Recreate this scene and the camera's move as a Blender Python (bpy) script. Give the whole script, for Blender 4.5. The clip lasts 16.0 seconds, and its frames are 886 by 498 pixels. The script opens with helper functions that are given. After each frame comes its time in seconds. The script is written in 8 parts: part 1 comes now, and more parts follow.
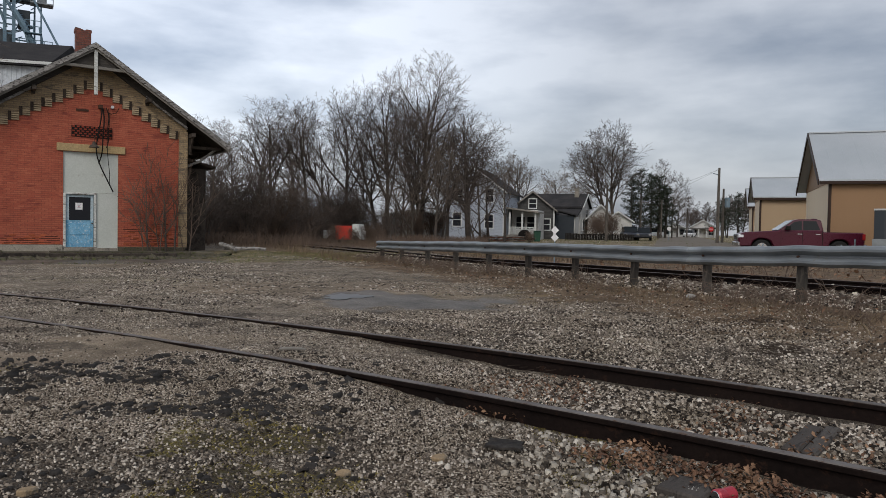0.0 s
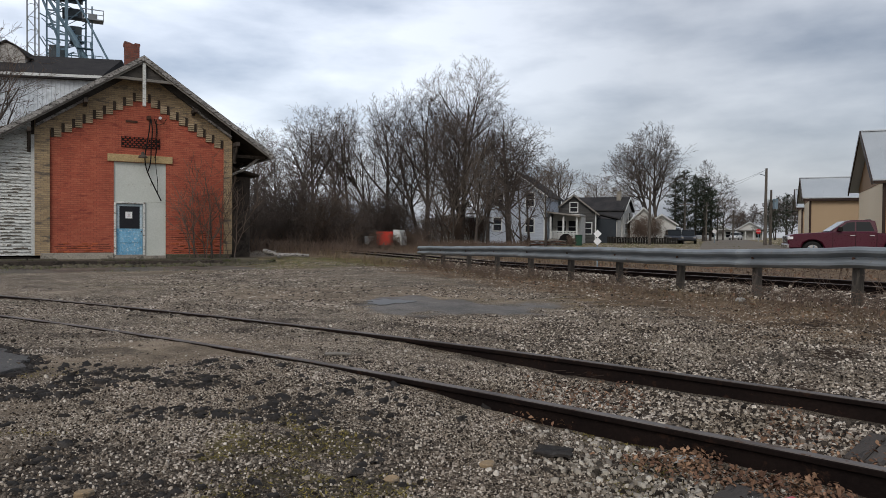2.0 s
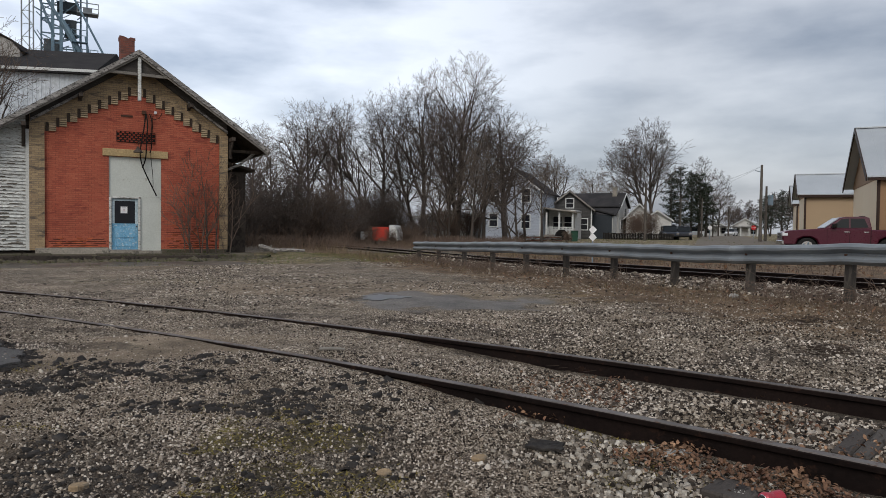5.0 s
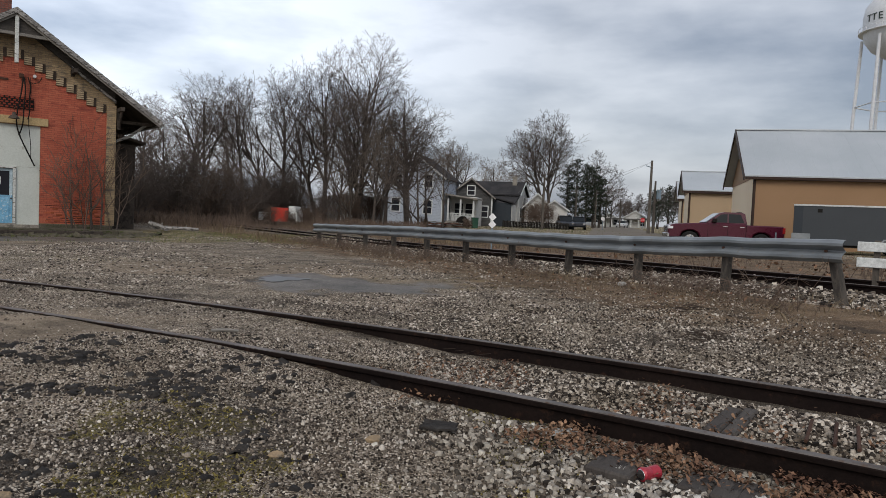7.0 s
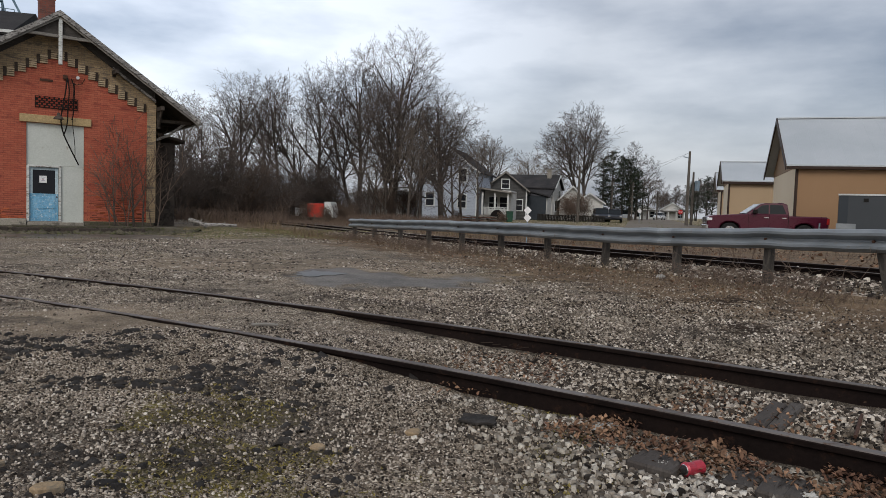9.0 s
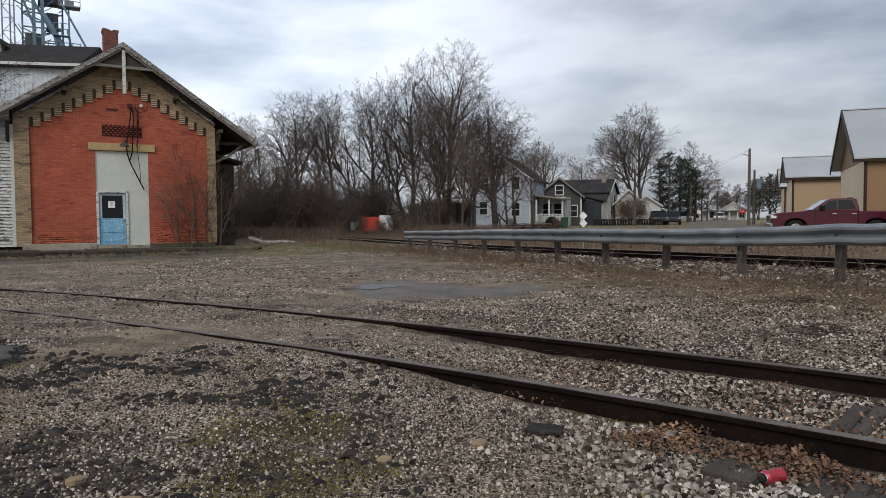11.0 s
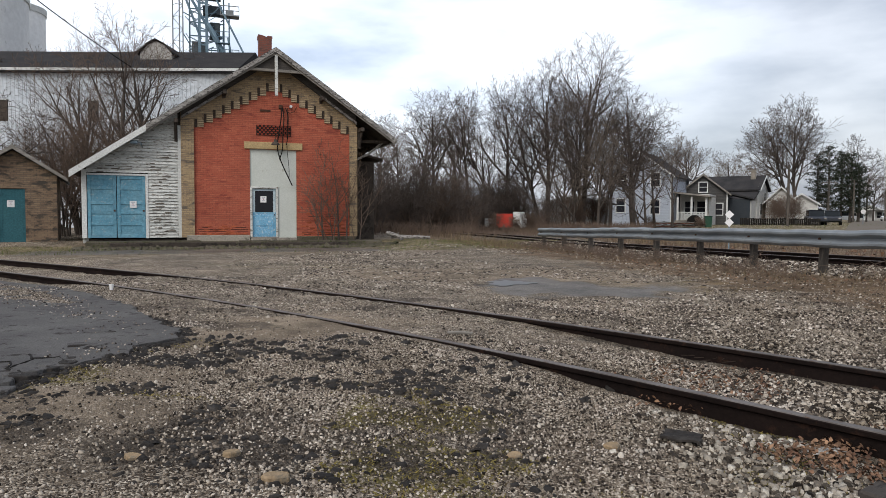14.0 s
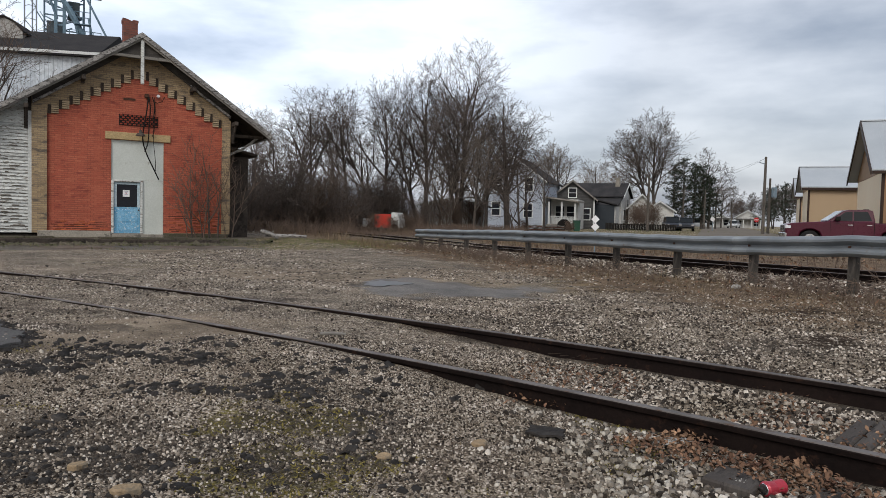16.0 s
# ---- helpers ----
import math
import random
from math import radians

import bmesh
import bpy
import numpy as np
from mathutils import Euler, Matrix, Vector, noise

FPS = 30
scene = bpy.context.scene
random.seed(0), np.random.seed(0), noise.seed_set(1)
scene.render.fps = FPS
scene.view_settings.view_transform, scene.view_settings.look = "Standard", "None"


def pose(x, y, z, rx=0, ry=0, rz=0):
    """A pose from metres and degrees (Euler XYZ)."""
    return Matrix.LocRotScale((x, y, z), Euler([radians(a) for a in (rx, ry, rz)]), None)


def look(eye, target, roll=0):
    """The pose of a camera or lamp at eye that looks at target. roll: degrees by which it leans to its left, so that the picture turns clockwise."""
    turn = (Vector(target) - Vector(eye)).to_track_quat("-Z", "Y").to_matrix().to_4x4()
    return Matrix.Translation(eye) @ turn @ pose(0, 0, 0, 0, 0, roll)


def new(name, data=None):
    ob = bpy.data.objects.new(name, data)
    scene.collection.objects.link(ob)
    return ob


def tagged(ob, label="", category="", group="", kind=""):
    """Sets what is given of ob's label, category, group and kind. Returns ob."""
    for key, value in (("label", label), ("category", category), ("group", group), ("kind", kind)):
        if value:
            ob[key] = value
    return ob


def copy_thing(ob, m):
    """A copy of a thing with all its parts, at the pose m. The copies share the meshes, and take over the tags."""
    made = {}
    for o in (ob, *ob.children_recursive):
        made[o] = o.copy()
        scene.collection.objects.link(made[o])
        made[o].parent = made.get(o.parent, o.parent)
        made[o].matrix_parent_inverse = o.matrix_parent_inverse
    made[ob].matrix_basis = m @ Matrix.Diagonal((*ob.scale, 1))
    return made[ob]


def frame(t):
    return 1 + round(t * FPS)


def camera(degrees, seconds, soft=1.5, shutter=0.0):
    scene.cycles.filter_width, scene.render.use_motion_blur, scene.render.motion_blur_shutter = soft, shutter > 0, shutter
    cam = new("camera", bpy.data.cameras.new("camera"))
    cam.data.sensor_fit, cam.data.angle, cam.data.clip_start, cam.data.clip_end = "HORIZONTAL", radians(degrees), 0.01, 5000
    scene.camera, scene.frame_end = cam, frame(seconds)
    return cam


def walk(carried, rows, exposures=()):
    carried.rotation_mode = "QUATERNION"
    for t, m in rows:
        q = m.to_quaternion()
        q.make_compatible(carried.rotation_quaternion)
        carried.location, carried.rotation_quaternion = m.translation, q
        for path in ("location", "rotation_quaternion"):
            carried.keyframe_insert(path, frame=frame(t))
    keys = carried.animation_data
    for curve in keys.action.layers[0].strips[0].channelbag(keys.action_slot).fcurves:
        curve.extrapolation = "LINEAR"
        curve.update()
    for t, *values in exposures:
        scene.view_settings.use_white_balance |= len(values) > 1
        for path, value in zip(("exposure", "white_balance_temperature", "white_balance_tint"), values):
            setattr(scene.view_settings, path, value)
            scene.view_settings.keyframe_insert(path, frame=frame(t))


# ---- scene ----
cam = camera(64.48, 16.0, soft=0.4)
EYE = 1.04
PATH = [
    (0.0, pose(0.026, -0.014, EYE + 0.018, 88.44, -1.10, 0.15)),
    (0.5, pose(0.022, -0.016, EYE + 0.022, 88.67, -1.48, 0.27)),
    (1.0, pose(0.016, 0.008, EYE + 0.014, 88.69, -1.01, 0.08)),
    (1.5, pose(-0.004, 0.017, EYE + 0.015, 89.27, -0.70, 2.44)),
    (2.0, pose(-0.005, 0.015, EYE + 0.011, 88.81, -0.54, 3.42)),
    (2.5, pose(-0.003, 0.013, EYE + 0.010, 88.31, -0.80, 2.88)),
    (3.0, pose(-0.011, 0.024, EYE + 0.007, 87.67, -1.38, 1.95)),
    (3.2, pose(-0.021, 0.015, EYE + 0.005, 88.08, -1.10, 2.78)),
    (5.3, pose(0.016, -0.012, EYE + 0.014, 88.62, -0.65, 3.08)),
    (5.5, pose(0.015, -0.010, EYE + 0.005, 89.63, -1.50, 0.44)),
    (6.0, pose(0.018, -0.006, EYE - 0.006, 88.04, -2.15, -1.05)),
    (6.5, pose(0.024, -0.008, EYE - 0.004, 87.48, -2.84, -3.32)),
    (7.0, pose(0.022, -0.011, EYE + 0.001, 87.41, -2.48, -4.88)),
    (7.5, pose(0.007, -0.009, EYE - 0.005, 87.55, -1.21, -2.97)),
    (8.0, pose(0.014, -0.011, EYE - 0.001, 86.58, -1.32, -2.27)),
    (8.5, pose(0.009, -0.012, EYE - 0.003, 86.75, -2.24, -2.04)),
    (9.0, pose(0.006, -0.002, EYE - 0.004, 86.83, -1.88, -2.09)),
    (9.5, pose(0.013, 0.004, EYE - 0.002, 85.44, -0.44, -0.47)),
    (9.7, pose(0.005, 0.009, EYE + 0.002, 86.18, 0.22, -0.84)),
    (11.8, pose(-0.016, 0.016, EYE - 0.015, 87.67, 0.17, 5.59)),
    (12.0, pose(-0.007, 0.011, EYE - 0.002, 87.15, 0.11, 6.43)),
    (12.5, pose(-0.013, -0.003, EYE - 0.006, 87.43, -0.49, 9.22)),
    (13.0, pose(-0.048, -0.009, EYE - 0.003, 87.77, -1.45, 13.77)),
    (13.5, pose(-0.027, -0.003, EYE - 0.009, 87.52, -0.74, 16.16)),
    (14.0, pose(-0.019, -0.010, EYE - 0.005, 87.31, -0.25, 13.15)),
    (14.5, pose(-0.007, -0.003, EYE + 0.001, 86.75, -1.05, 12.01)),
    (15.0, pose(0.004, 0.002, EYE + 0.001, 87.56, -0.71, 9.02)),
    (15.5, pose(0.010, 0.008, EYE - 0.004, 87.60, -0.87, 5.59)),
    (16.0, pose(0.008, 0.016, EYE - 0.008, 87.49, -1.42, 3.28)),
]
EXPOSURES = [(0.0, 0.0), (1.0, 0.04), (2.0, 0.06), (3.2, 0.05), (5.3, 0.08), (5.5, 0.08), (6.0, 0.0), (6.5, 0.14), (7.0, 0.14), (8.5, 0.08), (9.0, 0.12), (9.5, 0.12), (9.7, 0.12), (11.8, 0.16), (12.5, 0.28), (13.0, 0.30), (14.0, 0.46), (14.5, 0.62), (15.0, 0.64), (15.5, 0.34), (16.0, 0.32)]
walk(cam, PATH, EXPOSURES)

# ---- world, sun, exposure ----
world = bpy.data.worlds.new("overcast")
scene.world = world
world.use_nodes = True
wn, wl = world.node_tree.nodes, world.node_tree.links
wn.clear()
w_out, w_bg = wn.new("ShaderNodeOutputWorld"), wn.new("ShaderNodeBackground")
w_tc, w_map = wn.new("ShaderNodeTexCoord"), wn.new("ShaderNodeMapping")
w_map.inputs["Scale"].default_value = (1.0, 1.0, 3.2)
w_n1, w_n2 = wn.new("ShaderNodeTexNoise"), wn.new("ShaderNodeTexNoise")
w_n1.inputs["Scale"].default_value, w_n1.inputs["Detail"].default_value = 2.3, 8
w_n2.inputs["Scale"].default_value, w_n2.inputs["Detail"].default_value = 5.0, 7
w_mix = wn.new("ShaderNodeMix")
w_mix.inputs[0].default_value = 0.38
w_ramp = wn.new("ShaderNodeValToRGB")
w_ramp.color_ramp.elements[0].position, w_ramp.color_ramp.elements[0].color = 0.38, (0.385, 0.43, 0.52, 1)
w_ramp.color_ramp.elements[1].position, w_ramp.color_ramp.elements[1].color = 0.60, (0.995, 1.03, 1.10, 1)
w_sky = wn.new("ShaderNodeTexSky")
w_sky.sky_type, w_sky.sun_disc = "NISHITA", False
w_sky.sun_elevation, w_sky.sun_rotation = radians(38), radians(193)
w_sky.air_density, w_sky.dust_density = 1.0, 4.0
w_gain = wn.new("ShaderNodeMix")
w_gain.data_type, w_gain.blend_type = "RGBA", "MIX"
w_gain.inputs[0].default_value = 0.06
wl.new(w_tc.outputs["Generated"], w_map.inputs["Vector"])
wl.new(w_map.outputs["Vector"], w_n1.inputs["Vector"])
wl.new(w_map.outputs["Vector"], w_n2.inputs["Vector"])
wl.new(w_n1.outputs["Fac"], w_mix.inputs[2])
wl.new(w_n2.outputs["Fac"], w_mix.inputs[3])
wl.new(w_mix.outputs[0], w_ramp.inputs["Fac"])
wl.new(w_ramp.outputs["Color"], w_gain.inputs[6])
wl.new(w_sky.outputs["Color"], w_gain.inputs[7])
w_dot = wn.new("ShaderNodeVectorMath")
w_dot.operation = "DOT_PRODUCT"
w_dot.inputs[1].default_value = (-0.52, 0.78, 0.35)
wl.new(w_tc.outputs["Generated"], w_dot.inputs[0])
w_glow = wn.new("ShaderNodeMapRange")
w_glow.inputs["From Min"].default_value, w_glow.inputs["From Max"].default_value = 0.70, 1.0
w_glow.inputs["To Min"].default_value, w_glow.inputs["To Max"].default_value = 0.88, 1.54
wl.new(w_dot.outputs["Value"], w_glow.inputs["Value"])
w_lift = wn.new("ShaderNodeVectorMath")
w_lift.operation = "SCALE"
wl.new(w_gain.outputs[2], w_lift.inputs[0])
wl.new(w_glow.outputs[0], w_lift.inputs["Scale"])
wl.new(w_lift.outputs[0], w_bg.inputs["Color"])
w_bg.inputs["Strength"].default_value = 0.63
wl.new(w_bg.outputs["Background"], w_out.inputs["Surface"])

sun = new("sun", bpy.data.lights.new("sun", "SUN"))
sun.data.energy, sun.data.angle, sun.data.color = 1.15, radians(30), (1.0, 0.97, 0.93)
sun.matrix_world = look((-10, -36, 40), (0, 8, 0))
scene.view_settings.exposure = 0.0


# ---- materials ----
MATS = {}


def nodes_of(name):
    m = bpy.data.materials.new(name)
    m.use_nodes = True
    n, l = m.node_tree.nodes, m.node_tree.links
    return m, n, l, n["Principled BSDF"]


def noise_node(n, l, vec, scale, detail=5, rough=0.6):
    t = n.new("ShaderNodeTexNoise")
    t.inputs["Scale"].default_value, t.inputs["Detail"].default_value, t.inputs["Roughness"].default_value = scale, detail, rough
    l.new(vec, t.inputs["Vector"])
    return t.outputs["Fac"]


def ramp_node(n, l, fac, a, b, ca=(0, 0, 0, 1), cb=(1, 1, 1, 1)):
    r = n.new("ShaderNodeValToRGB")
    e = r.color_ramp.elements
    e[0].position, e[0].color, e[1].position, e[1].color = a, ca, b, cb
    l.new(fac, r.inputs["Fac"])
    return r.outputs["Color"]


def mix_node(n, l, fac, a, b, blend="MIX"):
    m = n.new("ShaderNodeMix")
    m.data_type, m.blend_type = "RGBA", blend
    for value, socket in ((fac, m.inputs[0]), (a, m.inputs[6]), (b, m.inputs[7])):
        if isinstance(value, (int, float)):
            socket.default_value = value
        elif isinstance(value, tuple):
            socket.default_value = (*value, 1) if len(value) == 3 else value
        else:
            l.new(value, socket)
    return m.outputs[2]


def math_node(n, l, op, a, b=0.0):
    m = n.new("ShaderNodeMath")
    m.operation = op
    for value, socket in ((a, m.inputs[0]), (b, m.inputs[1])):
        if isinstance(value, (int, float)):
            socket.default_value = value
        else:
            l.new(value, socket)
    return m.outputs[0]


def bump_node(n, l, p, height, strength, distance=0.02):
    b = n.new("ShaderNodeBump")
    b.inputs["Strength"].default_value, b.inputs["Distance"].default_value = strength, distance
    l.new(height, b.inputs["Height"])
    l.new(b.outputs["Normal"], p.inputs["Normal"])


def surf(name, c1, c2, rough=0.8, metal=0.0, big=0.8, fine=18.0, bump=0.25, stain=None, amount=0.5, squash=(1, 1, 1), vary=0.12, island=False, spec=None):
    """A worn surface: two tones at a broad scale, grain at a fine one, stains or wear in patches, each piece a little different."""
    if name in MATS:
        return MATS[name]
    m, n, l, p = nodes_of(name)
    tc, mp = n.new("ShaderNodeTexCoord"), n.new("ShaderNodeMapping")
    mp.inputs["Scale"].default_value = squash
    l.new(tc.outputs["Object"], mp.inputs["Vector"])
    v = mp.outputs["Vector"]
    f_big, f_fine = noise_node(n, l, v, big), noise_node(n, l, v, fine, 4, 0.7)
    col = mix_node(n, l, ramp_node(n, l, f_big, 0.36, 0.66), c1, c2)
    grain = ramp_node(n, l, f_fine, 0.3, 0.75, (0.62, 0.62, 0.62, 1), (1.25, 1.25, 1.25, 1))
    col = mix_node(n, l, 0.85 if bump > 0.2 else 0.3, col, grain, "MULTIPLY")
    if stain:
        f_st = noise_node(n, l, v, big * 4.3, 8, 0.7)
        col = mix_node(n, l, ramp_node(n, l, f_st, 0.68 - 0.3 * amount, 0.74 - 0.3 * amount), col, stain)
    if island:
        r = n.new("ShaderNodeNewGeometry").outputs["Random Per Island"]
    else:
        r = n.new("ShaderNodeObjectInfo").outputs["Random"]
    lo, hi = 1 - vary, 1 + vary
    col = mix_node(n, l, 1.0, col, ramp_node(n, l, r, 0.0, 1.0, (lo, lo, lo, 1), (hi, hi, hi, 1)), "MULTIPLY")
    l.new(col, p.inputs["Base Color"])
    p.inputs["Metallic"].default_value = metal
    p.inputs["Specular IOR Level"].default_value = spec if spec is not None else (0.5 if rough < 0.5 else 0.18)
    rr = n.new("ShaderNodeMapRange")
    rr.inputs["To Min"].default_value, rr.inputs["To Max"].default_value = max(0.02, rough - 0.12), min(1, rough + 0.12)
    l.new(f_fine, rr.inputs["Value"])
    l.new(rr.outputs[0], p.inputs["Roughness"])
    if bump:
        bump_node(n, l, p, f_fine, bump)
    MATS[name] = m
    return m


RED_JOINT = surf("painted_joint", (0.28, 0.055, 0.03), (0.22, 0.045, 0.028), 0.85, fine=40)
BLACK = surf("dark_void", (0.012, 0.011, 0.010), (0.02, 0.018, 0.016), 0.9)
SHINGLE = surf("weathered_shingle", (0.10, 0.098, 0.095), (0.15, 0.145, 0.135), 0.9, big=1.2, fine=30, stain=(0.05, 0.05, 0.047), amount=0.4, vary=0.25)
GREY_WOOD = surf("weathered_grey_wood", (0.27, 0.255, 0.23), (0.18, 0.168, 0.15), 0.85, big=1.5, fine=14, squash=(1, 1, 6), stain=(0.12, 0.11, 0.095), amount=0.4)
DARK_WOOD = surf("dark_wood", (0.055, 0.045, 0.038), (0.08, 0.066, 0.055), 0.9, fine=16, stain=(0.03, 0.026, 0.022))
WHITE_PAINT = surf("peeling_white_paint", (0.62, 0.63, 0.60), (0.50, 0.52, 0.50), 0.75, big=1.1, fine=10, squash=(1, 1, 5), stain=(0.16, 0.135, 0.11), amount=0.46, vary=0.18)
CLEAN_WHITE = surf("white_paint", (0.66, 0.68, 0.67), (0.56, 0.58, 0.57), 0.6, stain=(0.4, 0.39, 0.36), amount=0.2, vary=0.05)
PANEL_WHITE = surf("pale_green_white_board", (0.50, 0.53, 0.49), (0.56, 0.585, 0.55), 0.6, big=0.7, bump=0.1, stain=(0.36, 0.36, 0.31), amount=0.16, vary=0.04)
BLUE_PAINT = surf("faded_blue_paint", (0.105, 0.27, 0.37), (0.16, 0.33, 0.42), 0.65, big=1.8, fine=12, stain=(0.30, 0.36, 0.38), amount=0.3, vary=0.1)
DOOR_BLUE = surf("scuffed_bright_blue_paint", (0.14, 0.36, 0.55), (0.24, 0.46, 0.62), 0.55, big=2.5, stain=(0.45, 0.55, 0.6), amount=0.42)
TEAL = surf("teal_paint", (0.03, 0.11, 0.135), (0.045, 0.14, 0.165), 0.6)
STONE = surf("foundation_stone", (0.33, 0.30, 0.25), (0.24, 0.22, 0.19), 0.95, stain=(0.13, 0.12, 0.10), amount=0.4, vary=0.2)
CREAM_STONE = surf("cream_stone", (0.50, 0.37, 0.19), (0.44, 0.33, 0.18), 0.85, stain=(0.3, 0.22, 0.13), amount=0.2)
RUST = surf("rusty_iron", (0.06, 0.035, 0.026), (0.10, 0.05, 0.034), 0.8, metal=0.2, fine=30)
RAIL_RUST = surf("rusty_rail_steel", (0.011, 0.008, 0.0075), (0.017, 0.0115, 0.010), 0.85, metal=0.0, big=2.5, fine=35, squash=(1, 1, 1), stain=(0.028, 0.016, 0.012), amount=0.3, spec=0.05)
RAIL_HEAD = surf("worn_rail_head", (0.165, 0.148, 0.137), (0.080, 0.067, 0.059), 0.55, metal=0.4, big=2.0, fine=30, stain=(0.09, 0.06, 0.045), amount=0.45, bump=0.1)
GALV = surf("dull_galvanised_steel", (0.30, 0.325, 0.34), (0.22, 0.24, 0.255), 0.55, metal=0.5, big=2.0, fine=16, bump=0.08, stain=(0.25, 0.25, 0.245), amount=0.3)
POST_WOOD = surf("grey_brown_post", (0.12, 0.105, 0.09), (0.085, 0.075, 0.065), 0.9, fine=14, squash=(3, 3, 1), stain=(0.05, 0.045, 0.04), vary=0.25)
TIE_WOOD = surf("weathered_tie_wood", (0.055, 0.047, 0.042), (0.085, 0.075, 0.067), 0.85, fine=20, squash=(1, 6, 1), stain=(0.03, 0.026, 0.024))
TAN_METAL = surf("tan_metal_siding", (0.275, 0.168, 0.092), (0.30, 0.186, 0.105), 0.55, big=0.3, bump=0.05, vary=0.03)
PALE_TAN = surf("pale_tan_metal_siding", (0.37, 0.27, 0.17), (0.40, 0.295, 0.19), 0.55, big=0.3, bump=0.05, vary=0.03)
CREAM_METAL = surf("cream_metal_siding", (0.80, 0.65, 0.46), (0.83, 0.69, 0.50), 0.6, big=0.3, bump=0.05, vary=0.03)
BROWN_TRIM = surf("dark_brown_trim", (0.035, 0.02, 0.016), (0.045, 0.027, 0.02), 0.5)
GREY_METAL_ROOF = surf("grey_metal_roof", (0.40, 0.435, 0.46), (0.47, 0.50, 0.525), 0.45, metal=0.2, big=0.25, bump=0.05, vary=0.05)
HOUSE_WHITE = surf("dull_white_siding", (0.60, 0.60, 0.575), (0.54, 0.54, 0.525), 0.8, big=0.5, stain=(0.32, 0.31, 0.29), amount=0.3)
PALE_BLUE = surf("pale_blue_siding", (0.42, 0.465, 0.54), (0.46, 0.505, 0.57), 0.7, big=0.4)
DARK_SIDING = surf("weathered_dark_siding", (0.085, 0.084, 0.082), (0.06, 0.06, 0.06), 0.85, squash=(1, 1, 8), vary=0.25)
CHARCOAL = surf("charcoal_siding", (0.03, 0.037, 0.045), (0.04, 0.047, 0.055), 0.7)
DARK_ROOF = surf("dark_asphalt_roof", (0.034, 0.034, 0.036), (0.050, 0.048, 0.049), 0.95, fine=25, spec=0.03)
BARK = surf("grey_bark", (0.072, 0.060, 0.052), (0.108, 0.092, 0.080), 0.95, big=1.5, fine=20, stain=(0.05, 0.043, 0.037), vary=0.2)
TWIG = surf("brown_twigs", (0.092, 0.075, 0.066), (0.128, 0.106, 0.094), 0.95, fine=9, bump=0, vary=0.2)
TWIG_RED = surf("reddish_brown_canes", (0.12, 0.085, 0.066), (0.16, 0.118, 0.09), 0.95, fine=9, bump=0, vary=0.2)
TWIG_PALE = surf("pale_twigs", (0.17, 0.142, 0.118), (0.135, 0.11, 0.09), 0.95, fine=9, bump=0, vary=0.2)
DARK_TWIG = surf("dark_dead_twigs", (0.045, 0.033, 0.026), (0.08, 0.06, 0.046), 0.95, fine=9, bump=0)
NEEDLE = surf("conifer_needles", (0.026, 0.034, 0.023), (0.038, 0.048, 0.032), 0.9, fine=6, bump=0, vary=0.2, island=True)
TRUCK_RED = surf("dark_red_car_paint", (0.060, 0.0035, 0.016), (0.070, 0.0045, 0.019), 0.3, big=0.3, bump=0, vary=0.02)
CHROME = surf("chrome", (0.65, 0.66, 0.68), (0.55, 0.56, 0.58), 0.2, metal=1.0, bump=0)
GLASS_DARK = surf("tinted_car_glass", (0.015, 0.018, 0.02), (0.02, 0.024, 0.027), 0.1, bump=0, spec=0.25)
TYRE = surf("tyre_rubber", (0.016, 0.016, 0.016), (0.022, 0.022, 0.022), 0.85)
TRAILER = surf("charcoal_trailer_skin", (0.035, 0.042, 0.05), (0.042, 0.05, 0.058), 0.4, big=0.3, bump=0.03)
GLASS = surf("window_glass", (0.016, 0.017, 0.022), (0.024, 0.026, 0.03), 0.12, bump=0, spec=0.2)
ELEV_WHITE = surf("pale_metal_cladding", (0.50, 0.55, 0.60), (0.58, 0.62, 0.66), 0.6, big=0.15, fine=3, stain=(0.38, 0.41, 0.44), amount=0.25, vary=0.03)
STEEL = surf("blue_grey_steel", (0.17, 0.235, 0.29), (0.23, 0.30, 0.35), 0.6, metal=0.2, stain=(0.16, 0.17, 0.17))
PAPER = surf("white_paper", (0.75, 0.75, 0.75), (0.68, 0.68, 0.69), 0.7, bump=0.05)
ORANGE = surf("orange_red_paint", (0.52, 0.06, 0.040), (0.44, 0.05, 0.035), 0.5)


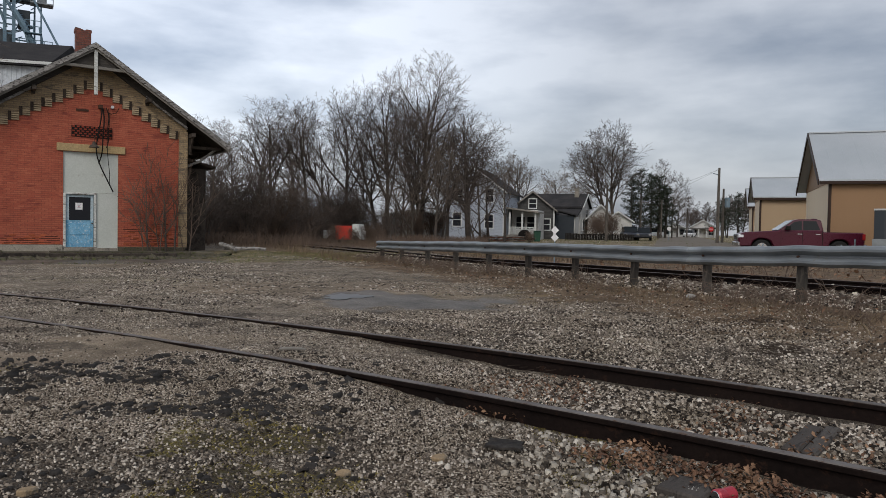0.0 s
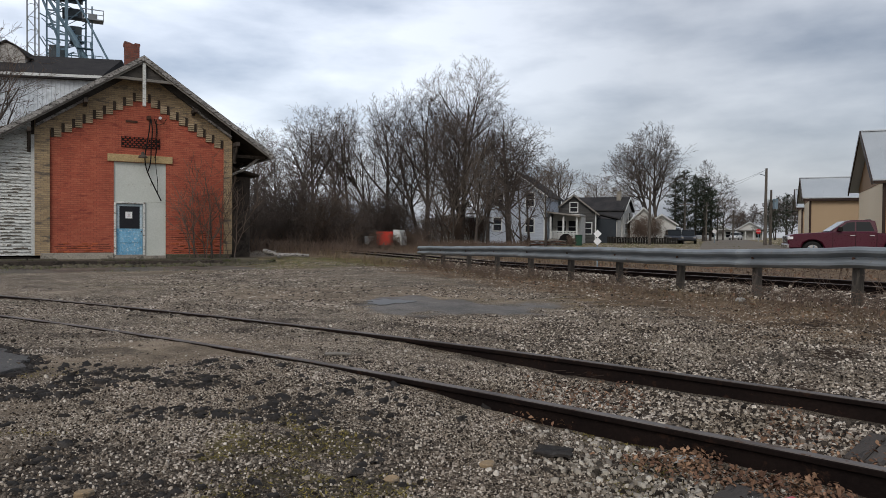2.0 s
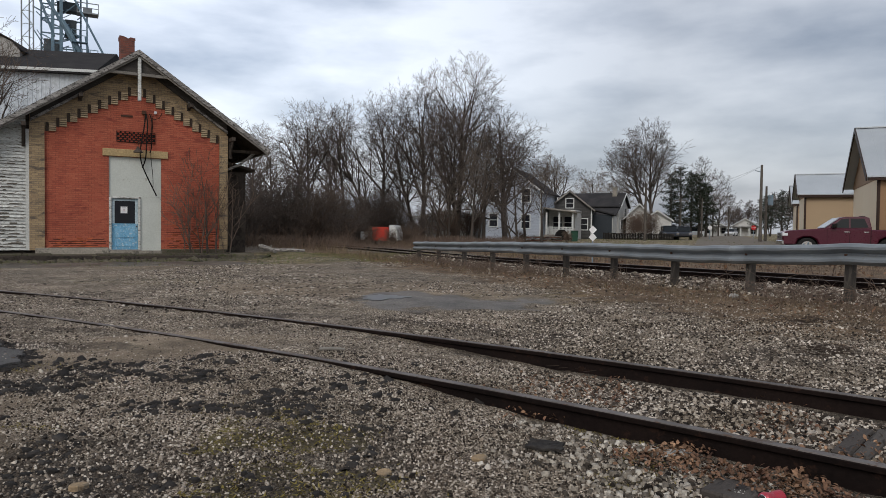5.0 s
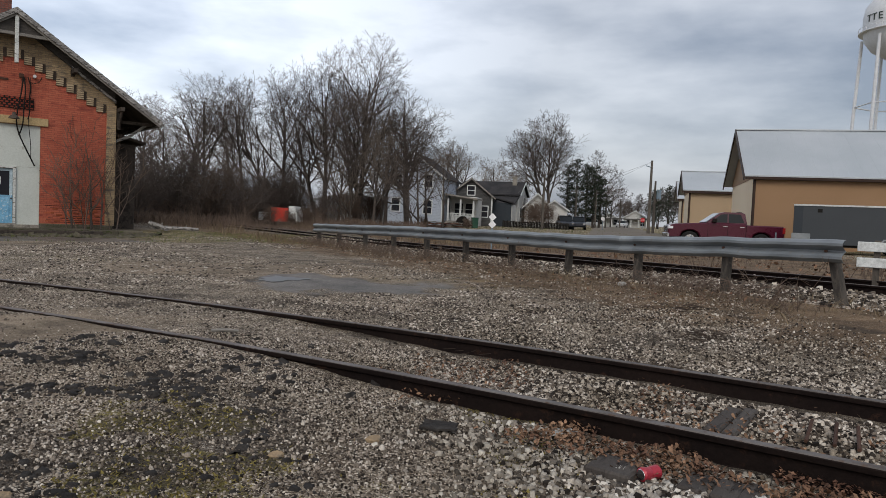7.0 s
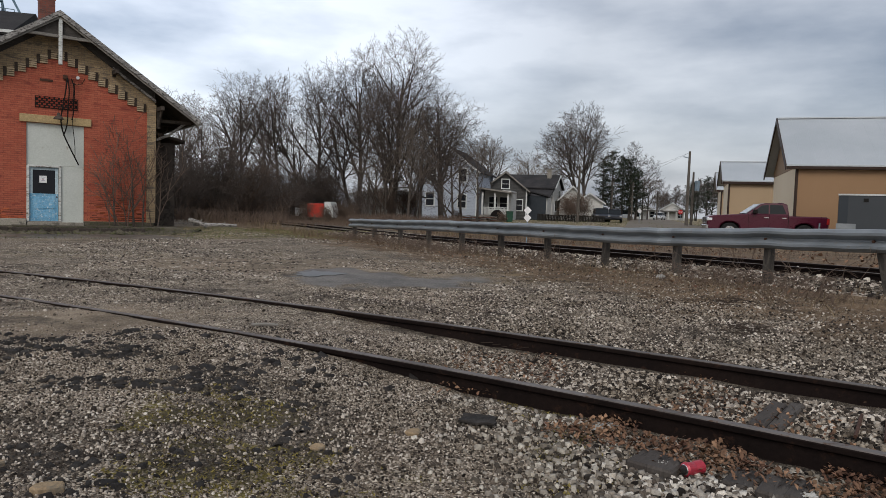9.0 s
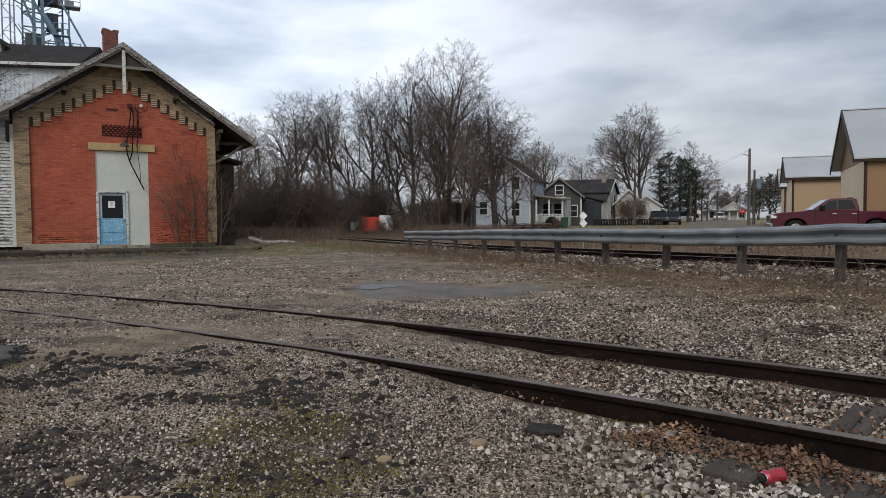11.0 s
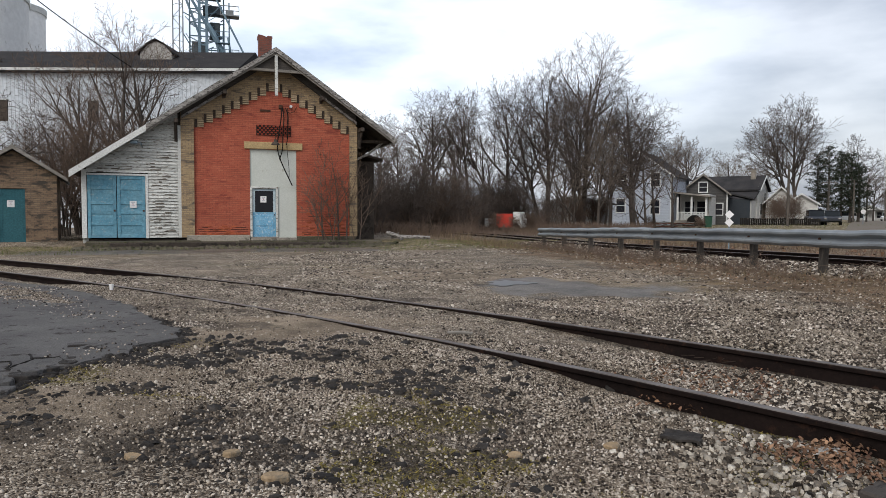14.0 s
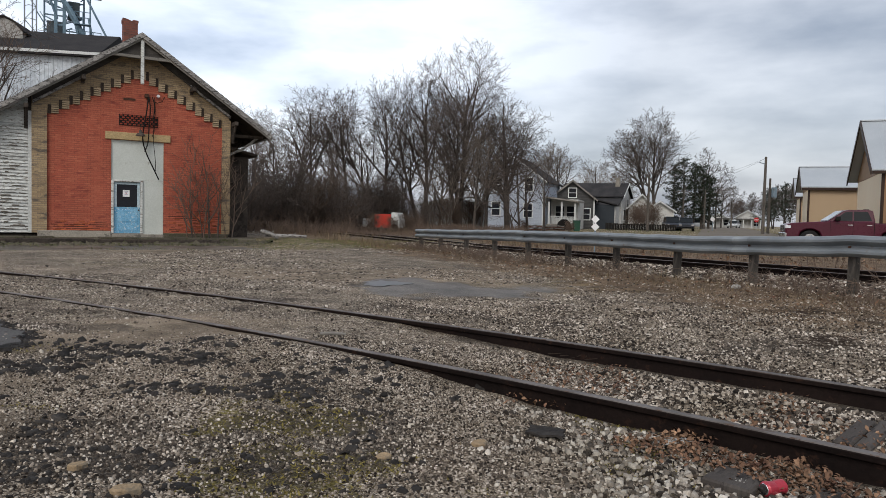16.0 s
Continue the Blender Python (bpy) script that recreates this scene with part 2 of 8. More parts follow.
def stone_mat(name, stops):
    """Mixed stones: each its own tone from a run of (share, colour)."""
    m, n, l, p = nodes_of(name)
    r = n.new("ShaderNodeValToRGB")
    e = r.color_ramp.elements
    e[0].position, e[0].color = stops[0][0], (*stops[0][1], 1)
    e[1].position, e[1].color = stops[-1][0], (*stops[-1][1], 1)
    for pos, c in stops[1:-1]:
        k = e.new(pos)
        k.color = (*c, 1)
    l.new(n.new("ShaderNodeNewGeometry").outputs["Random Per Island"], r.inputs["Fac"])
    tc = n.new("ShaderNodeTexCoord")
    f = noise_node(n, l, tc.outputs["Object"], 70, 4, 0.7)
    b = noise_node(n, l, tc.outputs["Object"], 1.1, 4, 0.6)
    col = mix_node(n, l, 0.9, r.outputs["Color"], ramp_node(n, l, f, 0.3, 0.72, (0.6, 0.58, 0.56, 1), (1.25, 1.25, 1.25, 1)), "MULTIPLY")
    col = mix_node(n, l, 0.8, col, ramp_node(n, l, b, 0.36, 0.62, (0.58, 0.54, 0.47, 1), (1.14, 1.13, 1.12, 1)), "MULTIPLY")
    l.new(col, p.inputs["Base Color"])
    p.inputs["Roughness"].default_value, p.inputs["Specular IOR Level"].default_value = 0.9, 0.15
    bump_node(n, l, p, f, 0.3, 0.01)
    return m


STONE_LIGHT = stone_mat("pale_crushed_stone", ((0.0, (0.012, 0.010, 0.009)), (0.3, (0.050, 0.041, 0.034)), (0.55, (0.175, 0.148, 0.122)), (0.82, (0.43, 0.385, 0.33)), (1.0, (0.72, 0.67, 0.60))))
STONE_GREY = stone_mat("mixed_brown_gravel", ((0.0, (0.015, 0.012, 0.010)), (0.27, (0.058, 0.048, 0.040)), (0.5, (0.205, 0.173, 0.143)), (0.8, (0.405, 0.36, 0.308)), (1.0, (0.67, 0.625, 0.56))))
STONE_PALE = stone_mat("pale_grey_limestone", ((0.0, (0.030, 0.026, 0.023)), (0.2, (0.13, 0.115, 0.098)), (0.5, (0.31, 0.285, 0.25)), (0.8, (0.47, 0.445, 0.40)), (1.0, (0.70, 0.67, 0.61))))
ASPHALT_BIT = surf("broken_asphalt", (0.020, 0.018, 0.017), (0.048, 0.043, 0.039), 0.9, big=6, fine=50, bump=0.6, vary=0.3, island=True)
LEAF = surf("dead_leaves", (0.105, 0.054, 0.036), (0.27, 0.165, 0.10), 0.85, big=6, fine=30, vary=0.5, island=True)
MOSSY = surf("mossy_old_concrete", (0.12, 0.105, 0.08), (0.07, 0.065, 0.045), 0.95, big=1.8, fine=25, bump=0.6, stain=(0.055, 0.06, 0.025), amount=0.5, vary=0.25)
DRY_GRASS = surf("dry_grass", (0.20, 0.152, 0.094), (0.115, 0.085, 0.056), 0.9, fine=8, bump=0, vary=0.4, island=True)
GREEN_GRASS = surf("short_green_grass", (0.09, 0.115, 0.035), (0.13, 0.14, 0.05), 0.9, fine=8, bump=0, vary=0.4, island=True)


MOSS = surf("yellow_green_moss", (0.205, 0.165, 0.050), (0.125, 0.105, 0.036), 0.95, fine=8, bump=0, vary=0.4, island=True)
RAKE_WOOD = surf("weathered_rake_wood", (0.40, 0.385, 0.365), (0.20, 0.19, 0.18), 0.9, big=1.8, fine=16, squash=(1, 1, 3), stain=(0.05, 0.046, 0.042), amount=0.55)
DULL_PAPER = surf("dirty_white_paper", (0.50, 0.49, 0.46), (0.40, 0.39, 0.36), 0.8, big=9, fine=40)


BLUE_STEEL = surf("blue_painted_steel", (0.13, 0.205, 0.265), (0.20, 0.285, 0.345), 0.6, metal=0.2, big=0.8, stain=(0.14, 0.17, 0.19), amount=0.3)


# ---- building helpers ----
class Shape:
    """Collects corners and faces for one mesh."""

    def __init__(self):
        self.v, self.f = [], []

    def add(self, verts, faces):
        k = len(self.v)
        self.v += [tuple(q) for q in verts]
        self.f += [tuple(i + k for i in face) for face in faces]
        return self

    def box(self, x0, x1, y0, y1, z0, z1, m=None):
        pts = [Vector((x, y, z)) for z in (z0, z1) for y in (y0, y1) for x in (x0, x1)]
        if m is not None:
            pts = [m @ q for q in pts]
        return self.add(pts, [(0, 2, 3, 1), (4, 5, 7, 6), (0, 1, 5, 4), (2, 6, 7, 3), (0, 4, 6, 2), (1, 3, 7, 5)])

    def slab(self, outline, a, b, axis="y", m=None):
        """An outline of (u, w) pairs pushed from a to b along an axis: y takes (x, z), x takes (y, z), z takes (x, y)."""
        def put(u, w, d):
            q = Vector((u, d, w) if axis == "y" else (d, u, w) if axis == "x" else (u, w, d))
            return m @ q if m is not None else q
        n = len(outline)
        pts = [put(u, w, a) for u, w in outline] + [put(u, w, b) for u, w in outline]
        faces = [tuple(range(n)), tuple(range(2 * n - 1, n - 1, -1))] + [(i, i + n, (i + 1) % n + n, (i + 1) % n) for i in range(n)]
        return self.add(pts, faces)

    def tube(self, path, radii, sides=6, caps=True):
        path = [Vector(q) for q in path]
        if not hasattr(radii, "__len__"):
            radii = [radii] * len(path)
        rings = []
        for i, q in enumerate(path):
            d = (path[min(i + 1, len(path) - 1)] - path[max(i - 1, 0)]).normalized()
            s = d.cross(Vector((0.13, 0.21, 1)) if abs(d.z) < 0.9 else Vector((1, 0.2, 0.1))).normalized()
            t = d.cross(s)
            rings.append([q + radii[i] * (math.cos(a) * s + math.sin(a) * t) for a in [2 * math.pi * k / sides for k in range(sides)]])
        pts = [q for ring in rings for q in ring]
        faces = [(i * sides + k, i * sides + (k + 1) % sides, (i + 1) * sides + (k + 1) % sides, (i + 1) * sides + k) for i in range(len(path) - 1) for k in range(sides)]
        if caps:
            faces += [tuple(range(sides - 1, -1, -1)), tuple((len(path) - 1) * sides + k for k in range(sides))]
        return self.add(pts, faces)

    def mesh(self, name, material, bevel=0.0, smooth=False):
        me = bpy.data.meshes.new(name)
        me.from_pydata(self.v, [], self.f)
        bm = bmesh.new()
        bm.from_mesh(me)
        bmesh.ops.recalc_face_normals(bm, faces=bm.faces)
        if bevel:
            bmesh.ops.bevel(bm, geom=[e for e in bm.edges if e.calc_face_angle(0) > 0.5], offset=bevel, segments=1, affect="EDGES", profile=0.5)
        bm.to_mesh(me)
        bm.free()
        if smooth:
            me.polygons.foreach_set("use_smooth", [True] * len(me.polygons))
        me.materials.append(material)
        return me


def part(name, shape, material, parent=None, label="", bevel=0.0, smooth=False, m=None):
    me = shape if isinstance(shape, bpy.types.Mesh) else shape.mesh(name, material, bevel, smooth)
    ob = new(name, me)
    if m is not None:
        ob.matrix_basis = m
    ob.parent = parent
    return tagged(ob, label)


def thing(name, m, label, category, group="", kind=""):
    ob = new(name)
    ob.empty_display_size = 0.2
    ob.matrix_basis = m
    return tagged(ob, label, category, group, kind)


def raw_mesh(name, verts, faces, material, smooth=False):
    """A mesh straight from arrays of corners and faces of one size."""
    me = bpy.data.meshes.new(name)
    verts, faces = np.asarray(verts, np.float32), np.asarray(faces, np.int32)
    me.vertices.add(len(verts))
    me.vertices.foreach_set("co", verts.ravel())
    k = faces.shape[1]
    me.loops.add(faces.size)
    me.loops.foreach_set("vertex_index", faces.ravel())
    me.polygons.add(len(faces))
    me.polygons.foreach_set("loop_start", np.arange(0, faces.size, k, dtype=np.int32))
    me.update(calc_edges=True)
    if smooth:
        me.polygons.foreach_set("use_smooth", np.ones(len(faces), bool))
    me.materials.append(material)
    return me


def lattice_noise(x, y, scale, seed=0):
    """Smooth noise from 0 to 1 over arrays."""
    x, y = np.asarray(x) / scale, np.asarray(y) / scale
    xi, yi = np.floor(x), np.floor(y)
    fx, fy = x - xi, y - yi
    fx, fy = fx * fx * (3 - 2 * fx), fy * fy * (3 - 2 * fy)

    def h(a, b):
        s = np.sin(a * 127.1 + b * 311.7 + seed * 74.7) * 43758.5453
        return s - np.floor(s)

    return (h(xi, yi) * (1 - fx) + h(xi + 1, yi) * fx) * (1 - fy) + (h(xi, yi + 1) * (1 - fx) + h(xi + 1, yi + 1) * fx) * fy


# ---- the lie of the land ----
def smooth(a, b, x):
    t = np.clip((np.asarray(x, float) - a) / (b - a), 0, 1)
    return t * t * (3 - 2 * t)


def siding_y(x):
    return -4.99e-4 * x**3 - 0.02143 * x**2 - 0.7029 * x + 5.640


def siding_slope(x):
    return -14.97e-4 * x**2 - 0.04286 * x - 0.7029


GUARD_A, GUARD_B = np.array([6.07, 8.69]), np.array([-2.44, 26.0])   # ends of the guard rail
GUARD_D = (GUARD_B - GUARD_A) / np.linalg.norm(GUARD_B - GUARD_A)
GUARD_N = np.array([GUARD_D[1], -GUARD_D[0]])                        # towards the main track
GUARD_LEN = float(np.linalg.norm(GUARD_B - GUARD_A))
DEPOT = pose(-13.61, 26.16, 0, 0, 0, 34)
DEPOT_U, DEPOT_V = np.array([math.cos(radians(34)), math.sin(radians(34))]), np.array([-math.sin(radians(34)), math.cos(radians(34))])


def guard_frame(x, y):
    dx, dy = np.asarray(x) - GUARD_A[0], np.asarray(y) - GUARD_A[1]
    return dx * GUARD_D[0] + dy * GUARD_D[1], dx * GUARD_N[0] + dy * GUARD_N[1]


def siding_off(x, y):
    return (y - siding_y(np.clip(x, -24, 12))) / np.sqrt(1 + siding_slope(np.clip(x, -24, 12)) ** 2)


def ground_z(x, y):
    x, y = np.asarray(x, float), np.asarray(y, float)
    s = siding_off(x, y)
    sunk = 0.125 * smooth(-1.6, 0.9, x) * (1 - 0.55 * smooth(1.6, 3.4, s)) * (1 - 0.75 * smooth(2.2, 4.5, -s))
    sunk = sunk + 0.10 * smooth(-7.0, -9.5, x) * (1 - smooth(0.9, 1.8, np.abs(s)))
    along, q = guard_frame(x, y)
    bank = (0.16 - 0.0138 * np.clip(along, -6, 20)) * smooth(-3.6, -0.3, q) + 0.05 * smooth(0.4, 1.6, q)
    far = 0.35 * smooth(8, 45, q) + 0.25 * smooth(60, 160, np.hypot(x, y)) * smooth(-4, 4, q)
    du, dv = (x + 13.61) * DEPOT_U[0] + (y - 26.16) * DEPOT_U[1], (x + 13.61) * DEPOT_V[0] + (y - 26.16) * DEPOT_V[1]
    dip = 0.22 * smooth(-11, -3, dv) * (1 - smooth(-1.0, 1.5, dv)) * smooth(-16, -8, du) * (1 - smooth(4, 9, du)) * (1 - smooth(-6, -3, q))
    return -0.012 - sunk + bank + far - dip


def fine_z(x, y):
    x, y = np.asarray(x, float), np.asarray(y, float)
    s = siding_off(x, y)
    groove = (0.030 * np.exp(-((s - 0.66) / 0.08) ** 2) + 0.016 * np.exp(-((s + 0.80) / 0.08) ** 2) * smooth(-6.0, -8.0, x)) * smooth(-16, -12, x) * (1 - smooth(-0.5, 1.0, x))
    return ground_z(x, y) - groove + -0.007 * np.exp(-((s + 0.84) / 0.14) ** 2) * smooth(-8.0, -6.5, x) * (1 - smooth(-1.2, 0.0, x)) + 0.022 * (lattice_noise(x, y, 0.55, 3) - 0.5) + 0.018 * (lattice_noise(x, y, 0.17, 5) - 0.5)


def zone_masks(x, y):
    """How far each spot of the ground is wet tarmac, grass, dry litter, pale ballast, bare dark soil."""
    along, q = guard_frame(x, y)
    s = siding_off(x, y)
    ragged = 0.5 * (lattice_noise(x, y, 1.3, 1) - 0.5) + 0.35 * (lattice_noise(x, y, 0.4, 2) - 0.5)
    wet = np.clip(1.1 - np.hypot((x + 0.45 - 0.10 * (y - 11)) / 1.7, (y - 11.0) / 1.9) + 1.5 * ragged, 0, 1) * smooth(8.4, 9.4, y)
    du, dv = (x + 13.61) * DEPOT_U[0] + (y - 26.16) * DEPOT_U[1], (x + 13.61) * DEPOT_V[0] + (y - 26.16) * DEPOT_V[1]
    tar = smooth(-7.5, -5.5, dv + 2 * ragged) * (1 - smooth(-2.2, -1.4, dv)) * smooth(-9, -7, du) * (1 - smooth(2.5, 5.0, du + 2 * ragged))
    grass = smooth(2.5, 5.5, du + ragged * 2) * (1 - smooth(11, 15, du)) * smooth(-10.0, -6.0, dv + 2 * ragged) * (1 - smooth(0.5, 2, dv)) + smooth(-2.3, -1.2, dv) * (1 - smooth(-0.3, 0.2, dv)) * 0.7
    grass = grass + smooth(-6.0, -3.5, dv + ragged) * (1 - smooth(-0.2, 0.4, dv)) * (1 - smooth(-7.0, -5.0, du)) * 0.8
    grass = grass + 0.5 * smooth(0.42, 0.7, lattice_noise(0.6 * x, y, 1.9, 14)) * smooth(8, 11, y) * (1 - smooth(24, 30, y)) * (1 - smooth(-2.5, -1.0, q))
    grass = grass + smooth(12, 25, q) * (1 - smooth(-0.2, 0.3, ragged) * 0.5)
    moss = np.clip(1.15 - np.hypot((x + 0.95) / 0.62, (y - 3.15) / 0.55) + 2.2 * ragged, 0, 1) + np.clip(1.0 - np.hypot((x + 0.2) / 0.75, (y - 2.75) / 0.35) + 2.2 * ragged, 0, 1)
    moss = 0.8 * np.clip(moss, 0, 1) * smooth(0.3, 0.55, lattice_noise(x, y, 0.22, 12)) + smooth(0.54, 0.74, 0.6 * lattice_noise(x, y, 0.9, 11) + 0.4 * lattice_noise(x, y, 0.22, 12)) * (1 - smooth(4.0, 6.0, y)) * (1 - smooth(0.5, 1.6, x)) * (y > 1)
    dry = smooth(-4.2, -1.6, q + ragged * 2) * (1 - smooth(0.7, 1.4, q)) + 0.9 * smooth(4.6, 6, q) * (1 - smooth(16, 24, q))
    ballast = smooth(0.0, 1.2, x + 0.8 * ragged) * (1 - smooth(1.2, 2.6, np.where(s > 0, s, 0.75 * -s) + 1.6 * ragged)) + smooth(0.6, 1.2, q) * (1 - smooth(4.8, 5.8, q)) + 0.35 * smooth(0.1, 0.5, lattice_noise(x, y, 2.2, 8)) * smooth(-7, -3, q) * (1 - smooth(-3, -1.5, q))
    crust = smooth(0.53, 0.66, lattice_noise(x, y, 0.4, 41)) * np.clip(1.35 - np.hypot((x + 2.3) / 2.0, (y - 4.0) / 1.6), 0, 1)
    dark = crust + 0.7 * smooth(0.64, 0.80, lattice_noise(0.7 * x, 1.3 * y, 0.6, 21) + 0.15 * ragged) * (1 - smooth(10, 14, y)) * (q < -1.5) + 0.7 * np.clip(1.2 - np.hypot((x - 0.55) / 1.5, (y - 8.3) / 0.7) + 1.8 * ragged, 0, 1)
    sand = np.clip(1.2 - np.hypot((x + 3.0) / 1.45, (y - 3.2) / 1.5) + 2 * ragged, 0, 1) + np.clip(1.1 - np.hypot((x + 3.2) / 1.2, (y - 6.2) / 1.3) + 2 * ragged, 0, 1) + 0.8 * smooth(0.55, 0.75, lattice_noise(x, y, 3.1, 71)) * smooth(7, 9, y) * (q < -3)
    return np.clip(wet + tar, 0, 1), np.clip(grass + 0.85 * moss, 0, 1), np.clip(dry, 0, 1), np.clip(ballast, 0, 1), np.clip(dark, 0, 1), np.clip(sand, 0, 1)


def spread(stops):
    """Coordinates from pairs of (end, step)."""
    out = [stops[0][0]]
    for end, step in stops[1:]:
        k = max(1, int(round((end - out[-1]) / step)))
        out += list(np.linspace(out[-1], end, k + 1)[1:])
    return np.array(out)


GX = spread([(-900, 0), (-200, 100), (-60, 14), (-26, 2), (-10, 0.4), (-5, 0.11), (6, 0.075), (11, 0.25), (40, 1.5), (200, 16), (900, 100)])
GY = spread([(-300, 0), (-60, 60), (-6, 6), (1.6, 0.8), (8, 0.075), (16, 0.14), (34, 0.4), (90, 2), (260, 15), (1500, 130)])
gx, gy = np.meshgrid(GX, GY)
gz = fine_z(gx, gy)
idx = np.arange(gx.size).reshape(gx.shape)
g_faces = np.stack([idx[:-1, :-1], idx[:-1, 1:], idx[1:, 1:], idx[1:, :-1]], -1).reshape(-1, 4)


def ground_material():
    m, n, l, p = nodes_of("gravel_and_soil")
    tc = n.new("ShaderNodeTexCoord")
    v = tc.outputs["Object"]

    def zone(name):
        a = n.new("ShaderNodeAttribute")
        a.attribute_name = name
        return a.outputs["Fac"]

    vo = n.new("ShaderNodeTexVoronoi")
    vo.inputs["Scale"].default_value = 95
    l.new(v, vo.inputs["Vector"])
    vo2 = n.new("ShaderNodeTexVoronoi")
    vo2.inputs["Scale"].default_value = 240
    l.new(v, vo2.inputs["Vector"])
    big, mid, fine = noise_node(n, l, v, 0.55, 6), noise_node(n, l, v, 3.2, 6, 0.65), noise_node(n, l, v, 90, 3, 0.7)
    def tones(fac, k):
        r = n.new("ShaderNodeValToRGB")
        e = r.color_ramp.elements
        e[0].color, e[1].color = (0.028 * k, 0.023 * k, 0.019 * k, 1), (0.58 * k, 0.54 * k, 0.48 * k, 1)
        for pos, c in ((0.35, (0.06, 0.049, 0.039)), (0.62, (0.21, 0.18, 0.147)), (0.88, (0.40, 0.365, 0.31))):
            e.new(pos).color = (c[0] * k, c[1] * k, c[2] * k, 1)
        l.new(fac, r.inputs["Fac"])
        return r.outputs["Color"]

    soil = mix_node(n, l, ramp_node(n, l, big, 0.38, 0.62), (0.070, 0.052, 0.038), (0.165, 0.126, 0.091))
    sep = n.new("ShaderNodeSeparateColor")
    l.new(vo.outputs["Color"], sep.inputs[0])
    sep2 = n.new("ShaderNodeSeparateColor")
    l.new(vo2.outputs["Color"], sep2.inputs[0])
    pebble = tones(sep.outputs[0], 1.3)
    pebble2 = tones(sep2.outputs[0], 1.25)
    share = ramp_node(n, l, math_node(n, l, "ADD", math_node(n, l, "MULTIPLY", sep.outputs[1], 0.55), math_node(n, l, "MULTIPLY", mid, 0.55)), 0.48, 0.60)
    share2 = ramp_node(n, l, math_node(n, l, "ADD", math_node(n, l, "MULTIPLY", sep2.outputs[1], 0.5), math_node(n, l, "MULTIPLY", mid, 0.5)), 0.40, 0.52)
    col = mix_node(n, l, share2, soil, pebble2)
    col = mix_node(n, l, share, col, pebble)
    # ground tone darkened under the ballast for the shade between its stones
    ballast = tones(sep2.outputs[2], 0.55)
    col = mix_node(n, l, math_node(n, l, "MULTIPLY", zone("ballast"), 0.75), col, ballast)
    edge = ramp_node(n, l, math_node(n, l, "ADD", zone("sand"), math_node(n, l, "MULTIPLY", math_node(n, l, "SUBTRACT", mid, 0.5), 1.5)), 0.4, 0.8)
    col = mix_node(n, l, math_node(n, l, "MULTIPLY", edge, 0.7), col, mix_node(n, l, fine, (0.15, 0.122, 0.092), (0.30, 0.25, 0.195)))
    litter = mix_node(n, l, noise_node(n, l, v, 14, 6, 0.75), (0.045, 0.029, 0.020), (0.235, 0.160, 0.095))
    edge = ramp_node(n, l, math_node(n, l, "ADD", zone("dry"), math_node(n, l, "MULTIPLY", math_node(n, l, "SUBTRACT", mid, 0.5), 1.6)), 0.45, 0.85)
    col = mix_node(n, l, math_node(n, l, "MULTIPLY", edge, 0.78), col, litter)
    green = mix_node(n, l, fine, (0.055, 0.050, 0.016), (0.23, 0.20, 0.065))
    edge = ramp_node(n, l, math_node(n, l, "ADD", zone("grass"), math_node(n, l, "MULTIPLY", math_node(n, l, "SUBTRACT", mid, 0.5), 1.8)), 0.45, 0.9)
    col = mix_node(n, l, math_node(n, l, "MULTIPLY", edge, ramp_node(n, l, noise_node(n, l, v, 22, 3, 0.7), 0.4, 0.6)), col, green)
    edge = ramp_node(n, l, math_node(n, l, "ADD", zone("dark"), math_node(n, l, "MULTIPLY", math_node(n, l, "SUBTRACT", mid, 0.5), 1.4)), 0.5, 0.8)
    col = mix_node(n, l, math_node(n, l, "MULTIPLY", edge, 0.72), col, mix_node(n, l, fine, (0.020, 0.017, 0.015), (0.066, 0.056, 0.048)))
    wet = ramp_node(n, l, math_node(n, l, "ADD", zone("wet"), math_node(n, l, "MULTIPLY", math_node(n, l, "SUBTRACT", mid, 0.5), 0.9)), 0.42, 0.62)
    tar = mix_node(n, l, fine, (0.066, 0.063, 0.061), (0.125, 0.119, 0.115))
    col = mix_node(n, l, math_node(n, l, "MULTIPLY", wet, 0.75), col, tar)
    col = mix_node(n, l, 0.75, col, ramp_node(n, l, big, 0.3, 0.7, (0.68, 0.67, 0.66, 1), (1.28, 1.25, 1.20, 1)), "MULTIPLY")
    drift = noise_node(n, l, v, 1.7, 9, 0.72)
    col = mix_node(n, l, 0.9, col, ramp_node(n, l, drift, 0.36, 0.64, (0.56, 0.53, 0.50, 1), (1.40, 1.36, 1.30, 1)), "MULTIPLY")
    l.new(col, p.inputs["Base Color"])
    rough = n.new("ShaderNodeMapRange")
    rough.inputs["To Min"].default_value, rough.inputs["To Max"].default_value = 0.95, 0.55
    l.new(wet, rough.inputs["Value"])
    l.new(rough.outputs[0], p.inputs["Roughness"])
    p.inputs["Specular IOR Level"].default_value = 0.15
    height = math_node(n, l, "MULTIPLY", math_node(n, l, "ADD", math_node(n, l, "SUBTRACT", 1.0, vo.outputs["Distance"]), math_node(n, l, "MULTIPLY", fine, 0.6)), math_node(n, l, "SUBTRACT", 1.0, math_node(n, l, "MULTIPLY", wet, 0.9)))
    bump_node(n, l, p, height, 1.0, 0.011)
    return m


ground = new("ground", raw_mesh("ground", np.stack([gx.ravel(), gy.ravel(), gz.ravel()], 1), g_faces, ground_material(), True))
tagged(ground, "gravel yard with soil, worn tarmac, moss and dry litter", "ground", kind="structure")
